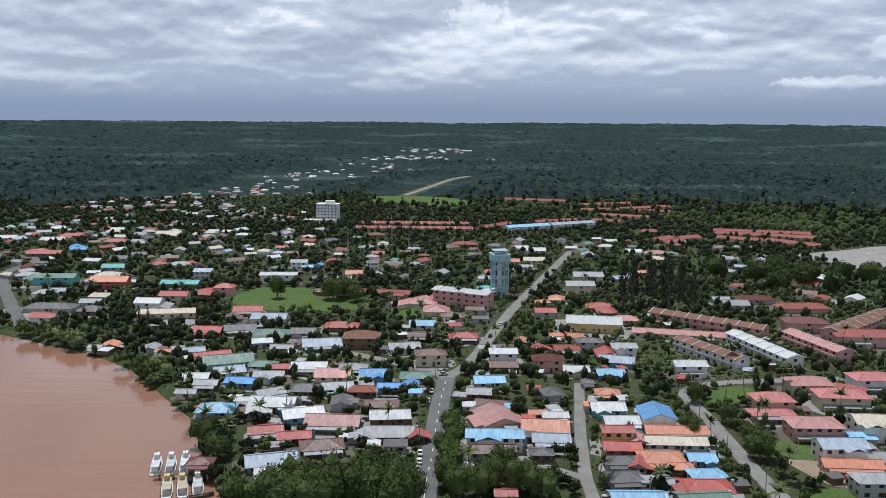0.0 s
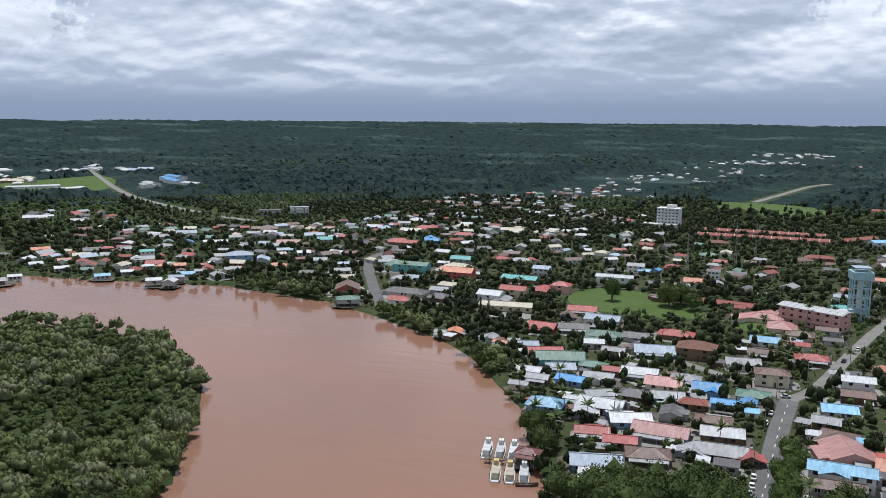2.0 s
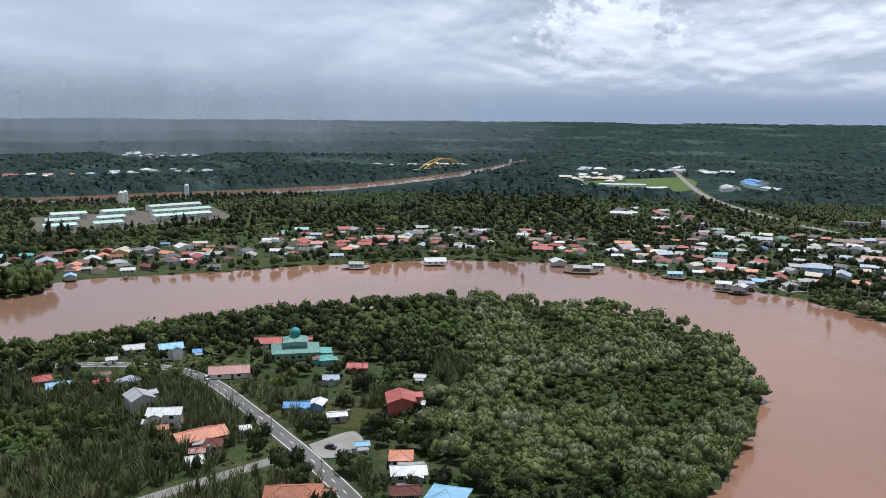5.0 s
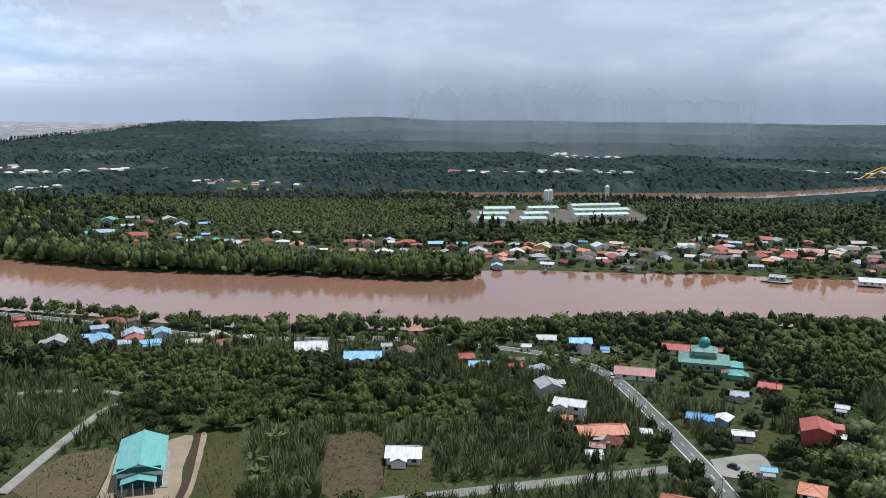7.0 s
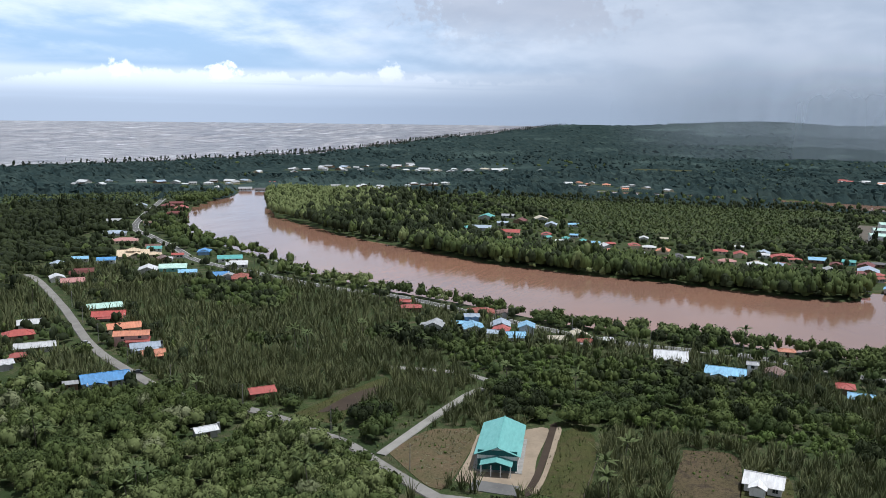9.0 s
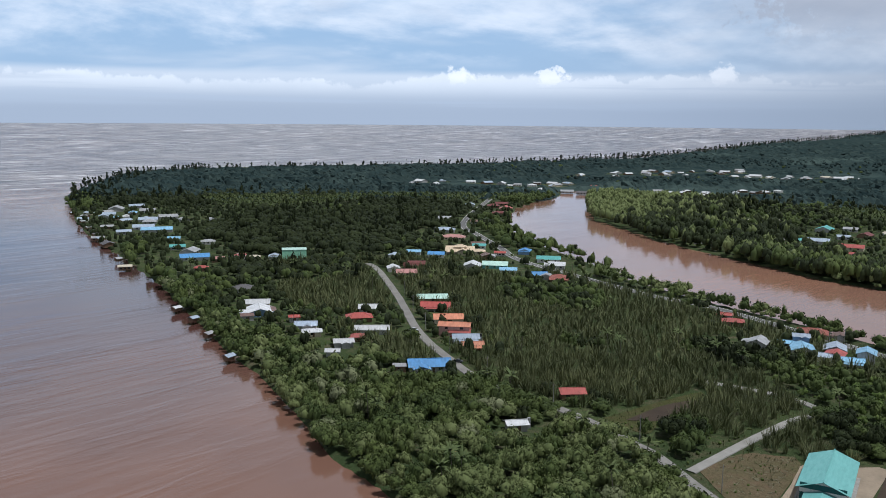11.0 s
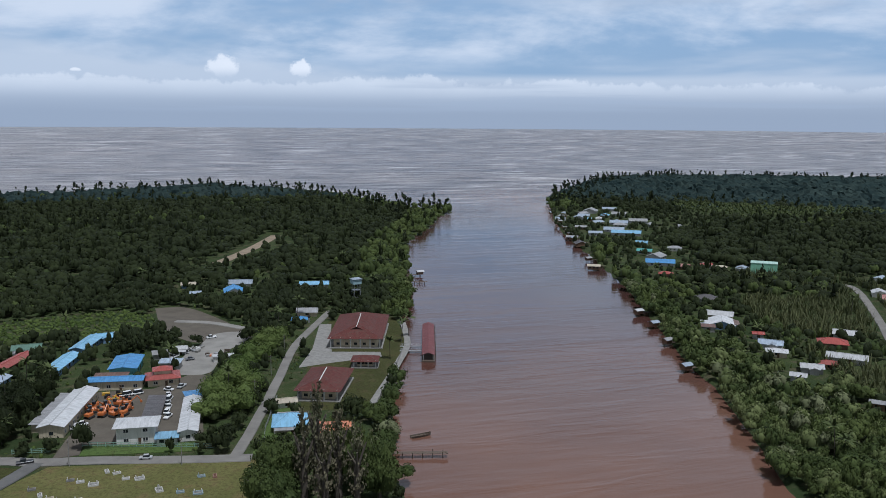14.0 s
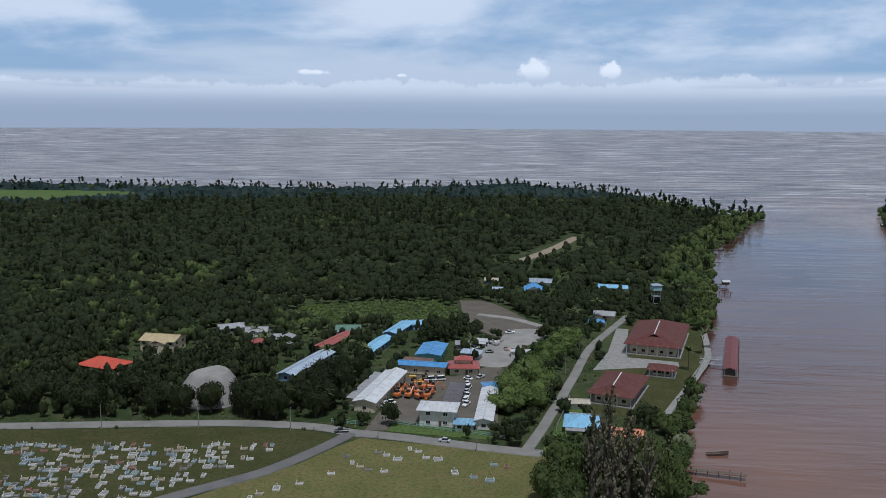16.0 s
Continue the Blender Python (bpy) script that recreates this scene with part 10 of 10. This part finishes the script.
scatter("shore_wood", LEAF["dark"], BROAD_MID, place(x[a], y[a]), (4.4, 7.4), "dark green crowns in the mangrove wood", "wood", 3.0, (8.0, 13.0))
tall &= ~a
scatter("shore_wood", LEAF["broad"], BROAD_MID, place(x[tall], y[tall]), (4.6, 7.6), "tall yellow-green mangrove wood in the river bend", "wood", 3.0, (8.5, 14.0))
clump = signed(x, y, SHORE_TUFTS) < 0
ca, cb = grid_points(-680, -540, -330, 70, 5.0)
cr, cw, cok = zones(ca, cb)
cok &= (signed(ca, cb, SHORE_TUFTS) < 0) & (noise2(ca, cb, 0.06, 3) > -1.1)
ck = RNG.random(ca.shape)
scatter("shore_wood", LEAF["broad"], BROAD_MID, place(ca[cok & (ck < 0.6)], cb[cok & (ck < 0.6)]), (4.2, 6.8), "dense clumps of mangrove before the far village", "wood", 2.0, (8.0, 12.5))
scatter("shore_wood", LEAF["dark"], BROAD_MID, place(ca[cok & (ck > 0.6) & (ck < 0.85)], cb[cok & (ck > 0.6) & (ck < 0.85)]), (3.6, 6.0), "darker trees in the mangrove clumps", "wood", 2.0, (7.0, 12.0))
scatter("shore_wood", LEAF["mangrove"], BROAD_MID, place(ca[cok & (ck > 0.85)], cb[cok & (ck > 0.85)]), (2.6, 4.2), "lower paler mangrove at the water's edge", "wood", 0.6, (3.0, 5.0))
shore = ~town & ~clump & ~grown & (wet < 36) & (keep < 0.9)
scatter("shore_wood", LEAF["broad"], BROAD_MID, place(x[shore], y[shore]), (3.0, 6.4), "green wood along the far bank", "wood", 1.5, (3.0, 8.5))
rest = ~town & ~grown & ~shore & ~palmy & ~glade
a = rest & (keep < 0.42) & (kind < 0.75)
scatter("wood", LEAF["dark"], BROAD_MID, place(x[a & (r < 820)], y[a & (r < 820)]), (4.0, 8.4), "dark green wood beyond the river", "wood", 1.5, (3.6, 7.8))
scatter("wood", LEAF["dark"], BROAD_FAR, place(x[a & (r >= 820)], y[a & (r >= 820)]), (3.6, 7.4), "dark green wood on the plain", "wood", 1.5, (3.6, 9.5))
# here the dark leaf carries the cloud's shade
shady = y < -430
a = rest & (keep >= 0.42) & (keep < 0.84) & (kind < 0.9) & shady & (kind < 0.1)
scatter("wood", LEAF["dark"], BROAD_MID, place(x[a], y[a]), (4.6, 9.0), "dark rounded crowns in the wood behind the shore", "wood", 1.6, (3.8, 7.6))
a = rest & (keep >= 0.42) & (keep < 0.84) & (kind < 0.9) & ~(shady & (kind < 0.1))
scatter("wood", LEAF["broad"], BROAD_MID, place(x[a & (r < 820)], y[a & (r < 820)]), (2.6, 6.0), "mixed green wood beyond the river", "wood", 1.2, (2.8, 7.5))
scatter("wood", LEAF["broad"], BROAD_FAR, place(x[a & (r >= 820)], y[a & (r >= 820)]), (3.4, 6.4), "mixed green wood on the plain", "wood", 1.2, (3.0, 7.5))
a = (rest & (keep < 0.88) & (kind >= 0.9)) | (glade & ~town & (keep < 0.4))
scatter("wood", LEAF["shrub"], BROAD_FAR, place(x[a], y[a]), (2.0, 4.0), "light green young growth on the plain", "wood", 0.5, (1.6, 4.2))
a = rest & (keep > 0.93)
scatter("wood", LEAF["dark"], SPIKY, place(x[a], y[a]), (2.6, 4.6), "slender taller trees standing out of the wood", "wood", 3.0, (7.0, 12.0))
px, py = grid_points(-1400, 300, -1000, 1200, 7.2)
pr2, wet, ok = zones(px, py)
ok &= (pr2 >= 555) & (pr2 < 1150) & (wet > 10)
px, py = px[ok], py[ok]
ok = ((noise2(px, py, 0.012, 31) > 0.55) | (signed(px, py, PALM_LAND) < 0)) & (kept_low(px, py) < 0.5) & ~by_house(px, py, 10.0) & (signed(px, py, TALL_MANGROVE) > 0) & (signed(px, py, TOWN) > 0) & ((py > -330) | (px < -480))
px, py = px[ok], py[ok]
scatter("coconut_grove", LEAF["palm"], HEADS_FAR, place(px, py), (0.85, 1.15), "coconut palm heads standing close together", "palm grove", 5.5)
a = RNG.random(px.shape) < 0.6
scatter("shrubs", LEAF["dark"], LOW_BUSH, place(px[a] + 3, py[a] + 3), (2.0, 3.4), "dark undergrowth below the palms", "shrubs", 0.0, (1.6, 3.2))

# far canopy: an uneven roof of crowns out to the horizon
steps = 1150
az = np.radians(np.linspace(-34, 218, steps))
rad = np.r_[np.arange(1120, 1900, 10.0), np.geomspace(1900, 4940, 90)]
R2, A2 = np.meshgrid(rad, az, indexing="ij")
R2 = R2 + RNG.uniform(-0.4, 0.4, R2.shape) * np.gradient(rad)[:, None]
A2 = A2 + RNG.uniform(-0.4, 0.4, A2.shape) * (az[1] - az[0])
fx, fy = -R2 * np.sin(A2), R2 * np.cos(A2)
fwet = to_water(fx.ravel(), fy.ravel()).reshape(fx.shape)
tall = np.clip((fwet - 4) / 14, 0, 1)
open_land = occupied(fx.ravel(), fy.ravel()).reshape(fx.shape)
glade = np.clip((noise2(fx, fy, 0.0040, 51) - 0.9) * 3, 0, 1)
hgt = RNG.uniform(2.5, 12.0, fx.shape) + 1.6 * noise2(fx, fy, 0.01, 5)
hgt = hgt * tall * (1 - 0.85 * glade) * (1 - 0.85 * kept_low(fx.ravel(), fy.ravel()).reshape(fx.shape))
hgt[:3] *= np.array([0.0, 0.35, 0.7])[:, None]
hgt[0] = -0.9
hgt[open_land] = -1.5
hgt[fwet < 3] = -3.0
fz = LAND + rise(R2) - shore_dip(fx, fy) + hgt
i, j = np.meshgrid(np.arange(len(rad) - 1), np.arange(steps - 1), indexing="ij")
i, j = i.ravel(), j.ravel()
cover = (hgt[i, j] > -1) | (hgt[i + 1, j] > -1) | (hgt[i, j + 1] > -1)
i, j = i[cover], j[cover]
q = lambda a, b: a * steps + b
faces = np.vstack([np.c_[q(i, j), q(i + 1, j), q(i + 1, j + 1)], np.c_[q(i, j), q(i + 1, j + 1), q(i, j + 1)]])
canopy = new("far_woods", mesh_from("far_woods", np.stack([fx, fy, fz], -1).reshape(-1, 3), faces, FAR_HAZE_LEAF))
tagged(canopy, "dark woods stretching to the horizon, haze put in as blue", "forest", kind="stuff")
# a wooded hill on the horizon
hr, ha = np.meshgrid(np.linspace(0, 1, 40), np.linspace(0, 2 * np.pi, 160, endpoint=False), indexing="ij")
hx, hy = -4350 + 520 * hr * np.cos(ha), -170 + 760 * hr * np.sin(ha)
hz = LAND + rise(np.hypot(hx, hy)) - shore_dip(hx, hy) - 6 + 30 * (0.5 + 0.5 * np.cos(np.pi * hr)) * (1 + 0.12 * noise2(hx, hy, 0.006, 8)) + RNG.uniform(0, 9, hr.shape)
i, j = np.meshgrid(np.arange(39), np.arange(160), indexing="ij")
i, j, j2 = i.ravel(), j.ravel(), (j.ravel() + 1) % 160
q = lambda a, b: a * 160 + b
hill = new("hill", mesh_from("hill", np.stack([hx, hy, hz], -1).reshape(-1, 3), np.vstack([np.c_[q(i, j), q(i + 1, j), q(i + 1, j2)], np.c_[q(i, j), q(i + 1, j2), q(i, j2)]]), FAR_HAZE_LEAF))
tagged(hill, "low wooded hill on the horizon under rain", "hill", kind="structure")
# see-through sheets standing in for rain and haze before the hill; they thin out to both sides
def rain_haze_mat():
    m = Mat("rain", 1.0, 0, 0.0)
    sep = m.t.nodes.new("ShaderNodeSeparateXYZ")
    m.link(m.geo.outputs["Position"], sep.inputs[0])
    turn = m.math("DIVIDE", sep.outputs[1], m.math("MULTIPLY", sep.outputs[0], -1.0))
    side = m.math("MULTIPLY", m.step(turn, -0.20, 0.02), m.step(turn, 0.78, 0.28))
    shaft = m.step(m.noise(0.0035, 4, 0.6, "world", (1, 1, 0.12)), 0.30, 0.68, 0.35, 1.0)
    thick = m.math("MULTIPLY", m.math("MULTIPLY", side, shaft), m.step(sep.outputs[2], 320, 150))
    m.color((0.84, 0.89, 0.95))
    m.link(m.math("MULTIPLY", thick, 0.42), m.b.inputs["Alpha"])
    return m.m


RAIN_HAZE = rain_haze_mat()
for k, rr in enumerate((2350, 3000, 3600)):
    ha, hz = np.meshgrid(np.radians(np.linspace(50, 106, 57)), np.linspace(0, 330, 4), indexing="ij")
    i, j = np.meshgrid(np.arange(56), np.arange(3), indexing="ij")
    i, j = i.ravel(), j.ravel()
    shower = new("rain_shower", mesh_from("rain_shower", np.stack([-rr * np.sin(ha), rr * np.cos(ha), hz], -1).reshape(-1, 3), np.c_[i * 4 + j, i * 4 + 4 + j, i * 4 + 5 + j, i * 4 + 1 + j], RAIN_HAZE, True))
    tagged(shower, "see-through grey sheet standing in for rain and haze over the far woods", "rain", kind="stuff")
# ragged trees along the shore and scattered tall ones on the plain
x, y = grid_points(-4600, 2200, -1600, -900, 13.0)
wet = to_water(x, y)
ok = (wet > 6) & (wet < 60) & in_view(x, y) & (np.hypot(x, y) > 900) & (np.hypot(x, y) < 4700) & (y < -930) & (RNG.random(x.shape) < 0.55)
scatter("shore_trees", LEAF["fir"], FIRS, place(x[ok], y[ok]), (11, 17), "dark casuarina trees lining the shore", "trees", 0.0, (12, 19))
x, y = grid_points(-2400, 2000, -1500, 2400, 23.0)
rr = np.hypot(x, y)
ok = (rr > 1130) & (rr < 2400) & in_view(x, y) & (to_water(x, y) > 12)
x, y, rr = x[ok], y[ok], rr[ok]
ok = ~occupied(x, y) & (RNG.random(x.shape) < np.where(rr < 1800, 0.85, 0.45)) & (kept_low(x, y) < 0.2)
x, y = x[ok], y[ok]
kind = RNG.random(x.shape) + 0.5 * noise2(x, y, 0.006, 91)
for leaf, lo, hi in ((FAR_HAZE_LEAF, -9, 0.95), (LEAF["broad"], 0.95, 9)):
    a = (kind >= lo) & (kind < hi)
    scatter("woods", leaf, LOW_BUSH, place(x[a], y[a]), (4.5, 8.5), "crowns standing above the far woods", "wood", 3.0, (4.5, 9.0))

# light green scrub between the barracks and the wood
x, y = grid_points(10, 125, -530, -425, 2.6)
ok = (signed(x, y, SCRUBLAND) < -1.0) & ~occupied(x, y) & (RNG.random(x.shape) < 0.8)
scatter("shrubs", LEAF["shrub"], LOW_BUSH, place(x[ok], y[ok]), (1.0, 2.6), "light green scrub behind the barracks", "shrubs", -0.2, (0.8, 2.2))
# low growth and felled brush on cleared plots
x, y = grid_points(-330, -200, -180, 140, 1.5)
inside, sandy = np.zeros(x.shape, bool), np.zeros(x.shape, bool)
for line, clear in OPEN:
    if line[:, 0].max() < -200:
        inside |= signed(x, y, line) < -0.3
for ob_name in ("hall_plot", "forecourt", "forecourt.001", "marsh", "drain"):
    ring = np.array([v.co[:2] for v in bpy.data.objects[ob_name].data.vertices])
    sandy |= signed(x, y, ring[:len(ring) // 2]) < 0.5
busy = np.zeros(x.shape, bool)
for hx, hy, hr in HOUSES:
    busy |= np.hypot(x - hx, y - hy) < hr
for line, half in ROADS:
    if line[:, 0].min() < -200:
        for a, b in zip(line[:-1], line[1:]):
            if -340 < a[0] < -190 and -190 < a[1] < 150:
                busy |= np.hypot(x - a[0], y - a[1]) < half - 1.2
sel = inside & ~busy & ~sandy & (RNG.random(x.shape) < 0.55) & (noise2(x, y, 0.12, 77) > -0.2)
scatter("grass_tufts", LEAF["nipa"], GRASS, place(x[sel], y[sel]), (0.10, 0.22), "tufts of coarse grass on cleared ground", "grass", 0.0)
sel = inside & ~busy & ~sandy & (RNG.random(x.shape) < 0.05)
scatter("weeds", LEAF["shrub"], LOW_BUSH, place(x[sel], y[sel]), (0.4, 1.0), "low weeds on cleared ground", "weeds", 0.0, (0.4, 1.0))
sel = inside & ~busy & ~sandy & (RNG.random(x.shape) < 0.30) & (y < -85) & (y > -120)
lying = [(v[:, [2, 0, 1]] * [1, 1, 0.25] + [0, 0, 0.25], f) for v, f in GRASS]
scatter("felled_brush", LEAF["dry"], lying, place(x[sel], y[sel]), (0.25, 0.6), "dry felled fronds and brush lying on the plot", "brush", 0.0)
# rough growth on the verges
x, y = grid_points(-640, 320, -480, 560, 2.0)
r = np.hypot(x, y)
ok = (r > 195) & (r < 430) & in_view(x, y)
x, y = x[ok], y[ok]
paved, close = np.zeros(x.shape, bool), np.zeros(x.shape, bool)
for (line, half), ob in zip(ROADS, [o for o in bpy.data.objects if o.name.split(".")[0] == "road"]):
    idx = np.where((x > line[:, 0].min() - 12) & (x < line[:, 0].max() + 12) & (y > line[:, 1].min() - 12) & (y < line[:, 1].max() + 12))[0]
    for a, b in zip(line[:-1], line[1:]):
        d = b - a
        u = np.clip(((x[idx] - a[0]) * d[0] + (y[idx] - a[1]) * d[1]) / (d @ d + 1e-9), 0, 1)
        q = np.hypot(x[idx] - a[0] - u * d[0], y[idx] - a[1] - u * d[1])
        close[idx] |= q < half + 3.0
        paved[idx] |= q < half - 1.0
for hx, hy, hr in HOUSES:
    paved |= np.hypot(x - hx, y - hy) < hr
for line, clear in OPEN:
    paved |= signed(x, y, line) < 0.5
sel = close & ~paved & (to_water(x, y) > 2) & (RNG.random(x.shape) < 0.55)
x, y = x[sel], y[sel]
k = RNG.random(x.shape)
scatter("grass_tufts", LEAF["nipa"], GRASS, place(x[k < 0.6], y[k < 0.6]), (0.12, 0.26), "tall grass on the road verges", "grass", 0.0)
scatter("shrubs", LEAF["broad"], LOW_BUSH, place(x[k >= 0.6], y[k >= 0.6]), (0.5, 1.3), "low bushes on the road verges", "shrubs", -0.1, (0.5, 1.5))

# ---- yards and sheds in the village ----
rng = random.Random(404)
yards = ([], [], [])
for n, (hx, hy, hr) in enumerate([h for h in HOUSES if 200 < math.hypot(h[0], h[1]) < 620 and h[1] > 170 and h[2] > 3]):
    a0, z = rng.uniform(0, 6.28), LAND + 0.03 + 0.0016 * (n % 40)
    k = len(yards[0])
    for i in range(9):
        a = a0 + 2 * math.pi * i / 9
        q = hr * rng.uniform(1.1, 1.75)
        yards[0].append((hx + q * math.cos(a), hy + q * math.sin(a), z))
    yards[1].append(tuple(range(k, k + 9)))
    yards[2].append(rng.choice((0, 0, 0, 1, 2)))
me = bpy.data.meshes.new("house_yards")
me.from_pydata(yards[0], [], yards[1])
for mt in (YARD, GRAVEL, CONCRETE):
    me.materials.append(mt)
me.polygons.foreach_set("material_index", yards[2])
me.update()
tagged(new("house_yards", me), "trodden earth and concrete yards round the village houses", "yards", kind="stuff")


def shed_wall(bm):
    box(bm, 0, 0, 0, 4.2, 3.2, 2.2)


def shed_roof(bm):
    sheet(bm, [[(-2.6, -2.1, 2.2), (2.6, -2.1, 2.2), (2.6, 2.1, 2.75), (-2.6, 2.1, 2.75)]], 0.08)


homes = [h for h in HOUSES if 205 < math.hypot(h[0], h[1]) < 470 and h[1] > 190 and 3 < h[2] < 9]
rng.shuffle(homes)
made = 0
for hx, hy, hr in homes:
    if made >= 110:
        break
    a = rng.uniform(0, 6.28)
    x, y = hx + (hr + 3.4) * math.cos(a), hy + (hr + 3.4) * math.sin(a)
    if to_water(np.array([x]), np.array([y]))[0] < 4 or any(math.hypot(x - ox, y - oy) < orad + 2.2 for ox, oy, orad in HOUSES):
        continue
    if any((np.hypot(line[:, 0] - x, line[:, 1] - y) < half + 1.5).any() for line, half in ROADS):
        continue
    colour = rng.choice(("grey", "grey", "dark", "brown", "red", "steel", "white"))
    ob = thing("shed", x, y, LAND + 0.03, rng.choice((0, 90, 180, 12, -15)), f"small timber lean-to shed under a {COLOUR_WORD.get(colour, colour)} sheet roof", "shed", "garden sheds")
    s = rng.uniform(0.75, 1.25)
    put("wall", shared_mesh("shed_wall", shed_wall, WALLS["wood"]), ob, Matrix.Diagonal((s, s, 1, 1)))
    put("roof", shared_mesh("shed_roof_" + colour, shed_roof, ROOFS[colour]), ob, Matrix.Diagonal((s, s, 1, 1)))
    made += 1
